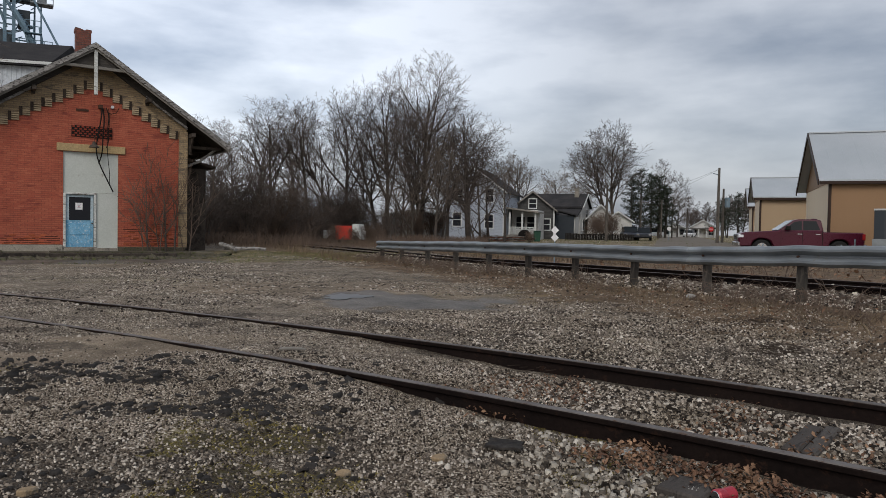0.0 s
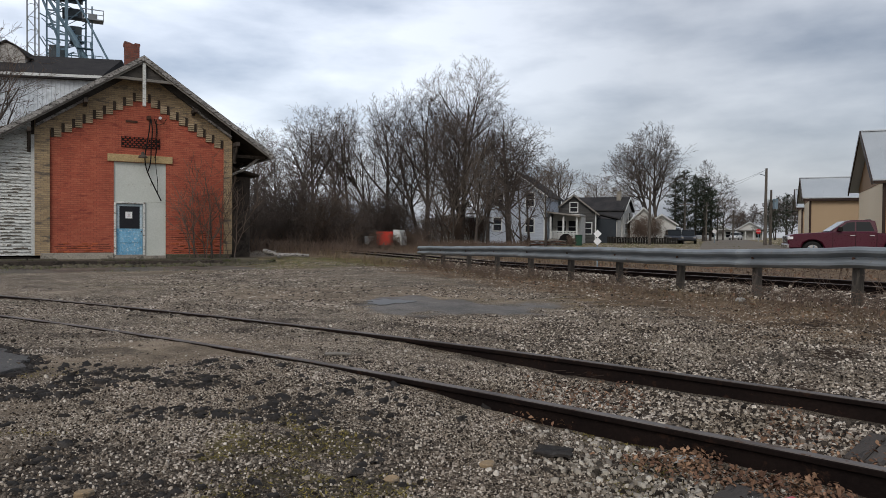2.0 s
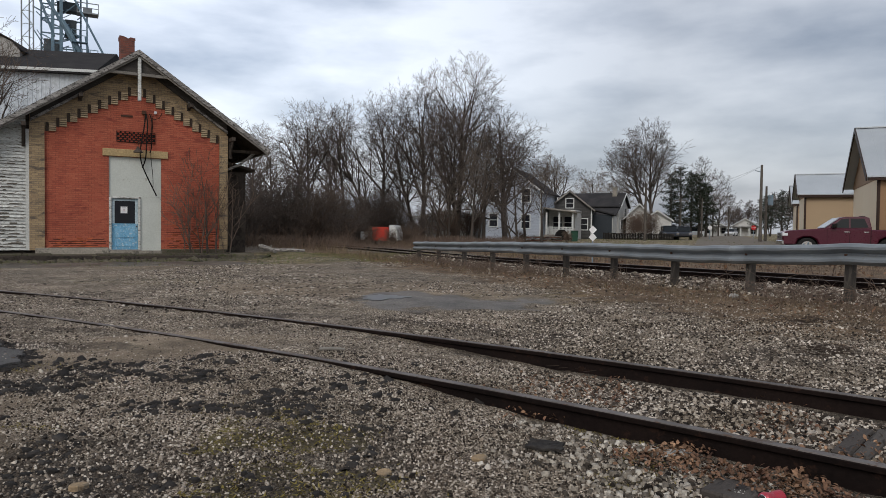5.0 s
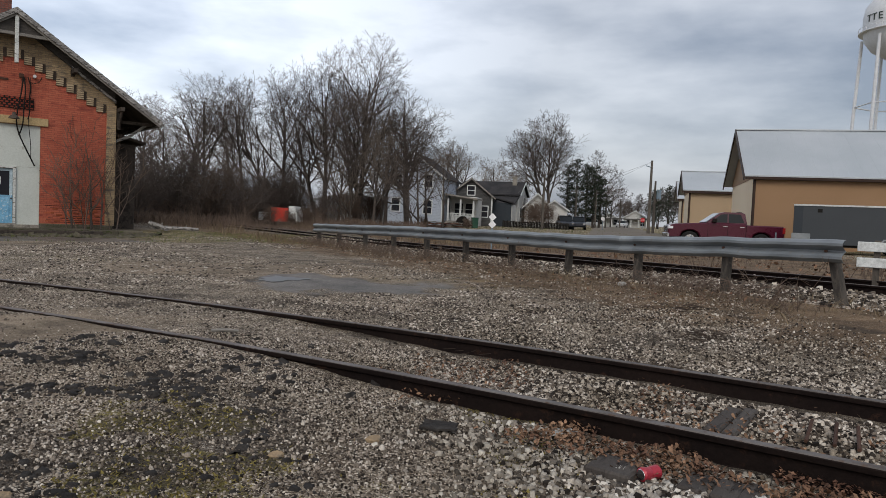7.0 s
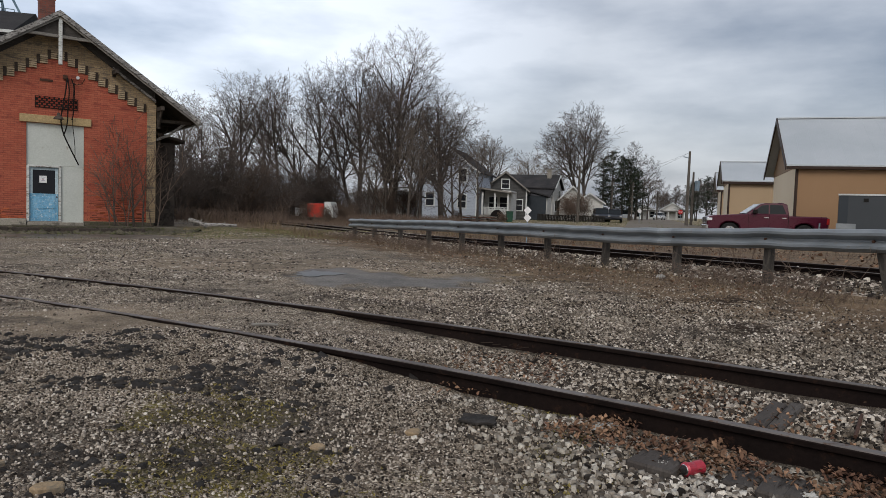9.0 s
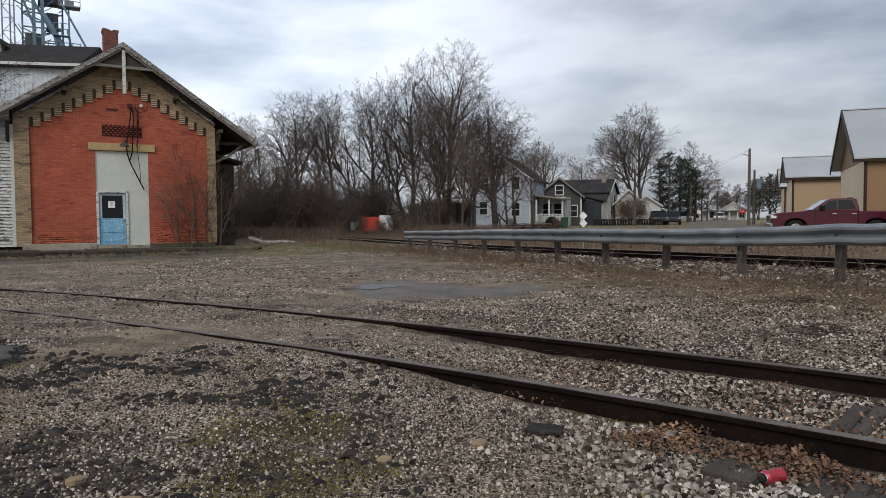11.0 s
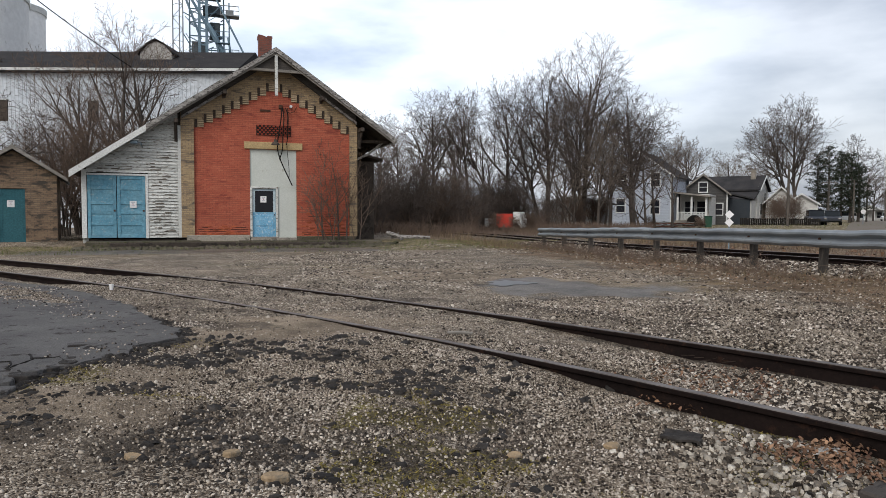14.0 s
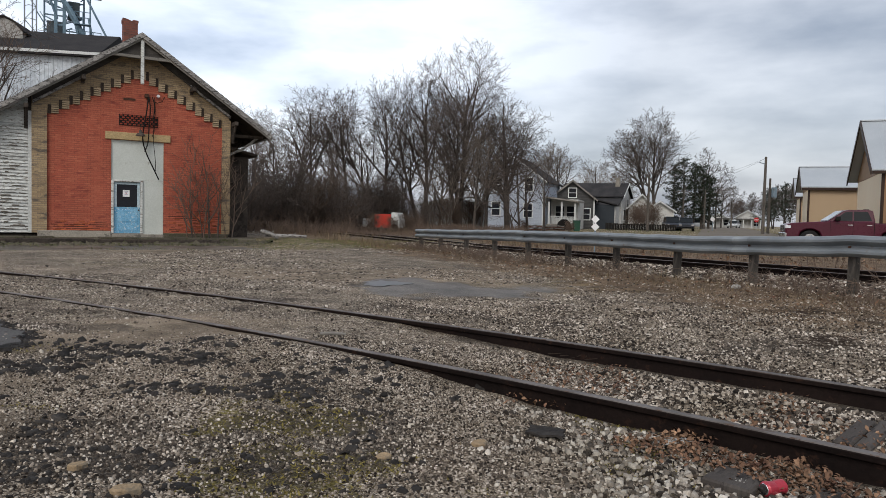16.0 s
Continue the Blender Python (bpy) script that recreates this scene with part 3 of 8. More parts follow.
for zone_name, values in zip(("wet", "grass", "dry", "ballast", "dark", "sand"), zone_masks(gx.ravel(), gy.ravel())):
    ground.data.attributes.new(zone_name, "FLOAT", "POINT").data.foreach_set("value", values.astype(np.float32))


# ---- tracks ----
def sweep(profile, line, sides):
    """A profile of (across, up) carried along a line of points; sides: unit vectors across."""
    k = len(profile)
    verts = [(x + a * sx, y + a * sy, z + h) for (x, y, z), (sx, sy) in zip(line, sides) for a, h in profile]
    faces = [(i * k + j, i * k + (j + 1) % k, (i + 1) * k + (j + 1) % k, (i + 1) * k + j) for i in range(len(line) - 1) for j in range(k)]
    faces += [tuple(range(k - 1, -1, -1)), tuple((len(line) - 1) * k + j for j in range(k))]
    s = Shape()
    return s.add(verts, faces)


RAIL_BODY = [(-0.070, -0.170), (0.070, -0.170), (0.070, -0.158), (0.012, -0.140), (0.009, -0.045), (0.033, -0.034), (0.036, -0.010), (0.032, -0.004), (-0.032, -0.004), (-0.036, -0.010), (-0.033, -0.034), (-0.009, -0.045), (-0.012, -0.140), (-0.070, -0.158)]
RAIL_TOP = [(-0.032, -0.004), (0.032, -0.004), (0.027, 0.001), (-0.027, 0.001)]
TIE = Shape().box(-0.11, 0.11, -1.28, 1.28, -0.16, 0.0).mesh("tie", TIE_WOOD, 0.012)


def lay_track(track, line, ties_at, bury, dark_head):
    d = np.gradient(np.array(line)[:, :2], axis=0)
    d /= np.linalg.norm(d, axis=1)[:, None]
    side = np.stack([-d[:, 1], d[:, 0]], 1)
    for sgn in (-0.752, 0.752):
        path = [(x + sgn * s[0], y + sgn * s[1], z) for (x, y, z), s in zip(line, side)]
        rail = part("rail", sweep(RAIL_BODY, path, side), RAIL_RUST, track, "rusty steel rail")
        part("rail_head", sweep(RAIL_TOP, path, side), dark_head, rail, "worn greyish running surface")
    for x, y, z, a in ties_at:
        part("tie", TIE, None, track, m=pose(x, y, z - 0.172 + bury, random.uniform(-1, 1), random.uniform(-1, 1), a))


siding = thing("siding_track", pose(0, 0, 0), "disused rusty siding sunk into gravel and soil", "railway track", kind="structure")
sx_line = np.linspace(-24, 11, 141)
ties = []
arc = 0.0
for xa, xb in zip(np.arange(-0.9, 9.0, 0.05), np.arange(-0.85, 9.05, 0.05)):
    arc += math.hypot(0.05, siding_y(xb) - siding_y(xa))
    if arc >= 0.56:
        arc -= 0.56
        ties.append((xb, siding_y(xb), 0.0, math.degrees(math.atan(siding_slope(xb)))))
lay_track(siding, [(x, siding_y(x), 0.0) for x in sx_line], ties, 0.0, RAIL_HEAD)

main = thing("main_track", pose(0, 0, 0), "railway track on a ballast bank behind the guard rail", "railway track", kind="structure")
m_line, m_ties = [], []
for a in np.linspace(-16, 130, 74):
    c = GUARD_A + GUARD_D * a + GUARD_N * (2.95 - 0.012 * max(a, 0)) + np.array([-1.0, 0.0]) * 0.0016 * max(a - 18, 0) ** 2
    m_line.append((c[0], c[1], 0.275 - 0.0135 * min(max(a, -5), 20)))
for a in np.arange(-8, 24, 0.56):
    c = GUARD_A + GUARD_D * a + GUARD_N * (2.95 - 0.012 * max(a, 0))
    m_ties.append((c[0], c[1], 0.275 - 0.0135 * min(max(a, -5), 20), math.degrees(math.atan2(GUARD_D[1], GUARD_D[0]))))
lay_track(main, m_line, m_ties, 0.0, RAIL_HEAD)

# ---- guard rail ----
guard = thing("guard_rail", pose(0, 0, 0), "galvanised corrugated guard rail on weathered wooden posts", "guard rail")
W_BEAM = [(0.0, 0.155), (0.045, 0.145), (0.083, 0.105), (0.083, 0.070), (0.045, 0.035), (0.0, 0.010), (0.0, -0.010), (0.045, -0.035), (0.083, -0.070), (0.083, -0.105), (0.045, -0.145), (0.0, -0.155)]
W_BEAM = W_BEAM + [(a - 0.006, h * 0.985) for a, h in W_BEAM[::-1]]


def guard_top(a):
    return 0.98 - 0.375 * a / GUARD_LEN - 0.055 * math.exp(-((a - 5.0) / 3.6) ** 2)


def guard_at(a, off=0.0):
    c = GUARD_A + GUARD_D * a + GUARD_N * off
    return c


g_line, g_side = [], []
for a in np.linspace(0, GUARD_LEN, 150):
    c = guard_at(a, 0.01 * math.sin(a * 1.3))
    g_line.append((c[0], c[1], guard_top(a) - 0.155 + 0.006 * math.sin(a * 1.1) + 0.006 * math.sin(a * 4.1) * math.sin(a * 0.9) + 0.004 * math.sin(a * 7.7)))
    g_side.append(tuple(-GUARD_N))
part("beam", sweep(W_BEAM, g_line, g_side), GALV, guard, "dented galvanised beam", smooth=False)
for k in range(1, 5):
    a = 3.81 * k
    lap = [(h + 0.004, w) for h, w in W_BEAM[:12]] + [(h + 0.0005, w) for h, w in W_BEAM[:12][::-1]]
    seg = [(*guard_at(t, 0.01 * math.sin(t * 1.3)), guard_top(t) - 0.155 + 0.006 * math.sin(t * 1.1) + 0.003 * math.sin(t * 4.1)) for t in (a - 0.16, a, a + 0.16)]
    part("splice", sweep(lap, seg, [tuple(-GUARD_N)] * 3), GALV, guard)
GUARD_YAW = math.degrees(math.atan2(GUARD_D[1], GUARD_D[0]))
for k, a in enumerate((0.25, 1.85, 3.66, 5.47, 7.40, 9.27, 11.21, 13.14, 15.11, 17.2, 19.1)):
    c = guard_at(a, 0.10)
    zt = guard_top(a) - 0.03
    lean = random.uniform(-2, 2) if k else 13.0
    post = Shape().box(-0.056, 0.056, -0.065, 0.065, -1.15, 0)
    pm = pose(c[0], c[1], zt, random.uniform(-2, 2), 0 if k else 0, GUARD_YAW) @ pose(0, 0, 0, 0, lean, 0)
    p_ob = part("post", post, POST_WOOD, guard, bevel=0.012, m=pm)
    bolt = guard_at(a, -0.005)
    part("bolt", Shape().tube([(bolt[0], bolt[1], zt - 0.125), (bolt[0] - GUARD_N[0] * 0.03, bolt[1] - GUARD_N[1] * 0.03, zt - 0.125)], 0.02, 6), RUST, guard)


# ---- brick wall material ----
def brick_material(name, c1, c2, joint, stain, amount):
    m, n, l, p = nodes_of(name)
    tc = n.new("ShaderNodeTexCoord")
    sp, cb = n.new("ShaderNodeSeparateXYZ"), n.new("ShaderNodeCombineXYZ")
    l.new(tc.outputs["Object"], sp.inputs[0])
    l.new(math_node(n, l, "ADD", sp.outputs["X"], sp.outputs["Y"]), cb.inputs["X"])
    l.new(sp.outputs["Z"], cb.inputs["Y"])
    b = n.new("ShaderNodeTexBrick")
    b.inputs["Scale"].default_value = 1.0
    b.inputs["Brick Width"].default_value, b.inputs["Row Height"].default_value = 0.215, 0.075
    b.inputs["Mortar Size"].default_value, b.inputs["Mortar Smooth"].default_value = 0.007, 0.3
    b.inputs["Color1"].default_value, b.inputs["Color2"].default_value, b.inputs["Mortar"].default_value = (*c1, 1), (*c2, 1), (*joint, 1)
    l.new(cb.outputs[0], b.inputs["Vector"])
    v = tc.outputs["Object"]
    mp = n.new("ShaderNodeMapping")
    mp.inputs["Scale"].default_value = (1, 1, 3.5)
    l.new(v, mp.inputs["Vector"])
    blotch = noise_node(n, l, mp.outputs["Vector"], 1.6, 8, 0.7)
    fine = noise_node(n, l, v, 30, 4, 0.7)
    broad = noise_node(n, l, v, 0.5, 4)
    col = mix_node(n, l, ramp_node(n, l, blotch, 0.66 - 0.25 * amount, 0.74 - 0.25 * amount), b.outputs["Color"], stain)
    col = mix_node(n, l, 0.8, col, ramp_node(n, l, broad, 0.3, 0.7, (0.8, 0.78, 0.78, 1), (1.15, 1.15, 1.15, 1)), "MULTIPLY")
    col = mix_node(n, l, 0.7, col, ramp_node(n, l, fine, 0.3, 0.75, (0.7, 0.7, 0.7, 1), (1.2, 1.2, 1.2, 1)), "MULTIPLY")
    l.new(col, p.inputs["Base Color"])
    p.inputs["Roughness"].default_value = 0.85
    h = math_node(n, l, "ADD", math_node(n, l, "SUBTRACT", 1.0, b.outputs["Fac"]), math_node(n, l, "MULTIPLY", fine, 0.4))
    bump_node(n, l, p, h, 0.8, 0.012)
    MATS[name] = m
    return m


RED_WALL = brick_material("painted_red_brickwork", (0.385, 0.088, 0.048), (0.45, 0.125, 0.068), (0.25, 0.064, 0.040), (0.25, 0.052, 0.033), 0.46)
BUFF_WALL = brick_material("sooty_buff_brickwork", (0.42, 0.31, 0.175), (0.30, 0.215, 0.125), (0.20, 0.165, 0.125), (0.13, 0.105, 0.08), 0.5)
SOOT_WALL = brick_material("sooty_red_brickwork", (0.24, 0.075, 0.05), (0.16, 0.055, 0.042), (0.12, 0.09, 0.075), (0.07, 0.045, 0.04), 0.5)
HUT_WALL = brick_material("old_buff_brickwork", (0.25, 0.175, 0.11), (0.17, 0.115, 0.075), (0.11, 0.088, 0.068), (0.055, 0.046, 0.037), 0.62)

# ---- the brick depot ----
UC, BASE = 0.45, 0.15          # ridge line and wall foot
PEAK, FALL = 7.66, 0.682       # ridge height and fall of the roof per metre
DEEP = 15.0


def roof_z(u):
    return PEAK - FALL * abs(u - UC)


depot = thing("brick_depot", DEPOT, "old railway depot, red-painted brick gable with buff brick trim", "building", kind="")
STEP_U, STEP_Z = 0.343, 0.196
left_edge, right_edge = -2.65, 3.55


def step_z(k):
    return 6.36 - STEP_Z * k


# the gable wall in buff brick, open at the doorway
wall = Shape()
d0, d1, dz = -0.53, 1.33, 3.70
wall.slab([(-3.13, BASE), (d0, BASE), (d0, dz), (-3.13, dz)], 0.06, 0.40)
wall.slab([(d1, BASE), (3.85, BASE), (3.85, dz), (d1, dz)], 0.06, 0.40)
wall.slab([(-3.13, dz), (3.85, dz), (3.85, roof_z(3.85) - 0.2), (UC, PEAK - 0.2), (-3.13, roof_z(-3.13) - 0.2)], 0.06, 0.40)
part("gable_wall", wall, BUFF_WALL, depot, "sooty buff brick gable")
# painted red field with its stepped upper edge
for a, b, lo in ((left_edge, d0 - 0.002, 0.22), (d1 + 0.002, right_edge, 0.18), (d0, d1, dz)):
    edges = sorted({a, b, *[q for k in range(10) for q in (UC - 0.27 - STEP_U * (k - 0.5), UC + 0.27 + STEP_U * (k - 0.5)) if a < q < b]})
    outline = [(a, lo)]
    for e0, e1 in zip(edges, edges[1:]):
        k = max(0, round((abs((e0 + e1) / 2 - UC) - 0.27) / STEP_U))
        outline += [(e0, step_z(k) - 0.31), (e1, step_z(k) - 0.31)]
    part("red_field", Shape().slab(outline + [(b, lo)], 0.045, 0.075), RED_WALL, depot, "red-painted brick field")
SLOT = surf("shade_toned_recess", (0.055, 0.042, 0.034), (0.075, 0.058, 0.046), 0.95)
RAW_BRICK = surf("raw_orange_brick", (0.42, 0.115, 0.05), (0.30, 0.075, 0.04), 0.9, big=3, fine=30, bump=0.5, vary=0.35)
GAP = surf("eroded_joint", (0.07, 0.028, 0.02), (0.10, 0.04, 0.028), 0.95)
rng = random.Random(31)
for a, b, top in ((left_edge + 0.1, d0 - 0.1, 0.62), (d1 + 0.15, right_edge - 0.1, 1.15)):
    for k in range(60 if top < 1 else 95):
        u, z = rng.uniform(a, b - 0.2), 0.24 + 0.075 * int((top - 0.25) / 0.075 * rng.random() ** 1.8)
        if rng.random() < 0.45:
            part("eroded_joint", Shape().box(u, u + rng.uniform(0.15, 0.5), 0.036, 0.046, z - 0.008, z + 0.012), GAP, depot)
        else:
            part("spalled_brick", Shape().box(u, u + 0.20, 0.030 + rng.uniform(0, 0.01), 0.046, z + 0.012, z + 0.068), RAW_BRICK, depot, bevel=0.004)
# pilasters, corbel steps with their slots
for a, b in ((-3.13, left_edge), (right_edge, 3.87)):
    part("pilaster", Shape().box(a, b, -0.06, 0.06, BASE, 4.72 if a < 0 else 4.78), BUFF_WALL, depot, "buff brick pilaster")
PALE_BRICK = surf("pale_corbel_brick", (0.45, 0.35, 0.235), (0.35, 0.27, 0.175), 0.9, fine=25, vary=0.2)
for sgn in (-1, 1):
    for k in range(9):
        u = UC + sgn * (0.27 + STEP_U * k)
        z = step_z(k)
        # slots and corbel backs are shallow boxes; their recess shade is painted dark
        part("corbel_slot", Shape().box(u - 0.05, u + 0.05, 0.020, 0.062, z - 0.33, z), SLOT, depot)
        lo = sorted((u - sgn * 0.055, u - sgn * (STEP_U - 0.055)))
        part("corbel_back", Shape().box(lo[0], lo[1], 0.015, 0.06, z - 0.31, z - 0.02), SLOT, depot)
        for c in range(4):
            part("corbel_brick", Shape().box(lo[0], lo[1], -0.015 - 0.012 * c, 0.06, z - 0.305 + 0.073 * c, z - 0.305 + 0.073 * c + 0.052), PALE_BRICK, depot)
# stone footing, lintel, blocked doorway
for a, b in ((-2.95, d0 - 0.02), (d1 + 0.02, 3.80)):
    part("footing_stone", Shape().box(a, b, -0.12, 0.10, -0.05, 0.24 if a < 0 else 0.16), STONE if a < 0 else MOSSY, depot, "whitewashed stone footing" if a < 0 else "mossy stone footing", bevel=0.015)
part("lintel", Shape().box(-0.75, 1.57, -0.02, 0.2, 3.71, 3.99), CREAM_STONE, depot, "cream stone lintel", bevel=0.012)
part("infill_panel", Shape().box(d0, d1, 0.10, 0.16, 2.20, 3.71), PANEL_WHITE, depot, "pale painted board over the doorway")
part("infill_panel", Shape().box(0.58, d1, 0.10, 0.16, 0.12, 2.195), PANEL_WHITE, depot, "pale painted board beside the door")
for q in (Shape().box(-0.53, -0.44, 0.04, 0.16, 0.12, 2.195), Shape().box(0.50, 0.58, 0.04, 0.16, 0.12, 2.195), Shape().box(-0.44, 0.50, 0.04, 0.16, 2.12, 2.195)):
    part("door_frame", q, WHITE_PAINT, depot, bevel=0.006)
door = part("door", Shape().box(-0.43, 0.49, 0.11, 0.15, 0.16, 1.16), DOOR_BLUE, depot, "scuffed blue half-glazed door")
for q in (Shape().box(-0.43, -0.33, 0.11, 0.15, 1.16, 2.11), Shape().box(0.39, 0.49, 0.11, 0.15, 1.16, 2.11), Shape().box(-0.33, 0.39, 0.11, 0.15, 2.02, 2.11)):
    part("stile", q, surf("pale_worn_blue_paint", (0.36, 0.45, 0.50), (0.45, 0.53, 0.56), 0.65, big=2.2, fine=14, stain=(0.22, 0.33, 0.40), amount=0.35), door, "pale worn stile")
for z0, z1 in ((0.27, 0.55), (0.62, 1.08)):
    part("raised_panel", Shape().box(-0.32, 0.38, 0.10, 0.112, z0, z1), DOOR_BLUE, door, bevel=0.008)
part("pane", Shape().box(-0.33, 0.39, 0.125, 0.135, 1.16, 2.02), GLASS, door, "dark window pane")
part("door_knob", Shape().tube([(0.44, 0.11, 1.05), (0.44, 0.06, 1.05)], [0.02, 0.03], 8), RUST, door)
part("door_sill", Shape().box(d0, d1, -0.08, 0.12, -0.05, 0.12), STONE, depot, "worn stone door sill", bevel=0.01)
part("threshold", Shape().box(-0.5, 0.6, -0.06, 0.14, 0.09, 0.16), GREY_WOOD, depot, bevel=0.01)


def notice(m, parent_label):
    n = thing("notice", m, parent_label, "notice")
    n.scale = (0.8, 1, 0.75)
    part("sheet", Shape().box(-0.15, 0.15, 0, 0.004, -0.17, 0.17), PAPER, n)
    ink = surf("grey_ink", (0.30, 0.30, 0.36), (0.26, 0.26, 0.32), 0.8, bump=0)
    red = surf("red_ink", (0.45, 0.06, 0.07), (0.4, 0.05, 0.06), 0.8, bump=0)
    for k, (w, z, mt) in enumerate(((0.08, 0.11, ink), (0.045, 0.04, ink), (0.03, -0.01, red), (0.06, -0.06, ink))):
        part("print_bar", Shape().box(-w, w, -0.003, 0.0, z - 0.010, z + 0.010), mt, n)
    return n


notice(DEPOT @ pose(0.0, 0.10, 1.68), "white paper notice taped inside the door glass")
# vent grille of latticed brick
vent = thing("vent_grille", DEPOT @ pose(0.42, 0.04, 4.47), "dark latticed vent in the red gable", "vent")
part("backing", Shape().box(-0.69, 0.69, -0.02, 0.02, -0.21, 0.21), BLACK, vent)
for k in range(5):
    for j in range(9):
        u = -0.62 + 0.155 * j + (0.077 if k % 2 else 0)
        if u < 0.66:
            part("vent_brick", Shape().box(u - 0.045, u + 0.045, -0.035, 0.0, -0.185 + 0.082 * k, -0.135 + 0.082 * k), RED_JOINT, vent)
# plaque, pipes, lamp and hanging cables on the gable
part("iron_plate", Shape().box(-0.12, 0.30, 0.02, 0.05, 5.22, 5.30), RUST, depot)
box_ob = thing("junction_box", DEPOT @ pose(0.72, 0.0, 5.45), "rusty junction box with hanging cables", "junction box")
part("box", Shape().box(-0.10, 0.05, -0.08, 0.04, -0.08, 0.06), RUST, box_ob, bevel=0.01)
part("insulator", Shape().tube([(0.38, 0.04, 0.0), (0.38, -0.09, 0.02)], [0.05, 0.06], 8), PAPER, box_ob, "white insulator")
part("bracket", Shape().tube([(0.6, 0.03, -0.05), (0.6, -0.1, 0.0), (0.52, -0.12, -0.18), (0.34, -0.1, -0.26), (0.22, -0.05, -0.2)], 0.016, 5), RUST, box_ob)
for off, low, bow, swing, r in ((0.02, -3.15, -0.02, 0.38, 0.026), (0.03, -2.1, 0.10, -0.14, 0.024), (0.24, -2.9, 0.0, 0.03, 0.013), (0.16, -1.5, 0.08, 0.0, 0.02)):
    pts = []
    for i in range(21):
        t = i / 20
        pts.append((off + bow * math.sin(math.pi * t) + 0.03 * math.sin(9 * t) + swing * max(0.0, (t - 0.5) / 0.5) ** 1.6 - 0.4 * abs(swing) * math.sin(math.pi * t) * (t > 0.0), -0.10 - 0.05 * math.sin(3.1 * t), -0.05 + low * t))
    part("cable", Shape().tube(pts, r, 5), BLACK, box_ob, "slack black cable")
lamp = thing("gooseneck_lamp", DEPOT @ pose(0.46, 0.0, 4.22), "rusty gooseneck lamp with a flared shade", "wall lamp")
lamp.scale = (1.35, 1.2, 1.6)
part("arm", Shape().tube([(0.05, 0.05, 0.02), (0.04, -0.12, 0.06), (0, -0.22, 0.0), (-0.01, -0.24, -0.1)], 0.014, 6), RUST, lamp)
part("shade", Shape().tube([(-0.01, -0.24, -0.08), (-0.01, -0.24, -0.14), (-0.01, -0.24, -0.17), (-0.01, -0.24, -0.22)], [0.035, 0.05, 0.10, 0.135], 12), DARK_WOOD, lamp, "dark flared shade")
# side and back walls
part("side_wall", Shape().box(3.50, 3.85, 0.40, DEEP, BASE - 0.2, 5.0), BUFF_WALL, depot)
part("side_wall", Shape().box(-6.62, -6.42, 0.18, DEEP, BASE - 0.2, 2.66), WHITE_PAINT, depot)
part("back_wall", Shape().slab([(-6.62, BASE), (3.85, BASE), (3.85, roof_z(3.85) - 0.2), (UC, PEAK - 0.2), (-6.62, roof_z(-6.62) - 0.2)], DEEP, DEEP + 0.2), BUFF_WALL, depot)


# roof: two slopes of shingle courses on a deck
def slope(u0, u1, y0, y1, name):
    deck = Shape()
    deck.slab([(u0, roof_z(u0)), (u1, roof_z(u1)), (u1, roof_z(u1) - 0.10), (u0, roof_z(u0) - 0.10)], y0, y1)
    ob = part(name, deck, DARK_WOOD, depot, "boarded roof deck")
    run = abs(u1 - u0)
    count = int(run / 0.16)
    courses = Shape()
    for k in range(count):
        a, b = u0 + (u1 - u0) * k / count, u0 + (u1 - u0) * min(1.0, (k + 1.12) / count)
        courses.slab([(a, roof_z(a) + 0.012), (b, roof_z(b) + 0.002), (b, roof_z(b) + 0.032), (a, roof_z(a) + 0.040)], y0 - 0.01, y1 + 0.01)
    part("shingle_courses", courses, SHINGLE, ob, "weathered grey shingles")
    return ob


slope(5.40, UC, -0.62, DEEP + 0.5, "roof_slope")
slope(-6.92, UC, -0.62, DEEP + 0.5, "roof_slope")
# rake boards, eave board, king post, collar and brackets
for u0, u1, dark in ((5.42, UC, RAKE_WOOD), (-4.35, UC, RAKE_WOOD), (-6.95, -4.35, CLEAN_WHITE)):
    b = Shape()
    drop = 0.23 if dark is CLEAN_WHITE else 0.17
    cuts = np.linspace(u0, u1, max(3, int(abs(u1 - u0) / 0.9)))
    for c0, c1 in zip(cuts, cuts[1:]):
        j = random.uniform(-0.012, 0.012)
        b.slab([(c0, roof_z(c0) + 0.02), (c1, roof_z(c1) + 0.02), (c1, roof_z(c1) - drop + j), (c0, roof_z(c0) - drop + random.uniform(-0.012, 0.012))], -0.665 + random.uniform(-0.006, 0.006), -0.62)
    part("rake_board", b, dark, depot, "white-painted rake board" if dark is CLEAN_WHITE else "weathered rake board")
part("eave_board", Shape().box(5.40, 5.44, -0.62, DEEP + 0.5, roof_z(5.4) - 0.16, roof_z(5.4) + 0.02), GREY_WOOD, depot)
part("king_post", Shape().box(UC - 0.045, UC + 0.075, -0.60, -0.50, 5.78, 7.52), WHITE_PAINT, depot, "white-painted king post", bevel=0.012)
part("collar_beam", Shape().box(UC - 1.18, UC + 1.26, -0.58, -0.49, 6.72, 6.83), GREY_WOOD, depot, bevel=0.01)
for u, z, low in ((2.35, 5.62, -0.05), (-1.5, 5.62, -0.05), (3.98, 4.42, 0.55), (-3.3, 4.42, 0.55)):
    part("bracket", Shape().box(u - 0.07, u + 0.07, -0.60, 0.06, z + 0.12, z + 0.28).box(u - 0.06, u + 0.06, -0.04, 0.06, z - low, z + 0.2), DARK_WOOD, depot, bevel=0.01)
    if low > 0:
        part("knee_brace", Shape().tube([(u, -0.02, z - 0.45), (u, -0.48, z + 0.2)], 0.05, 4), DARK_WOOD, depot)
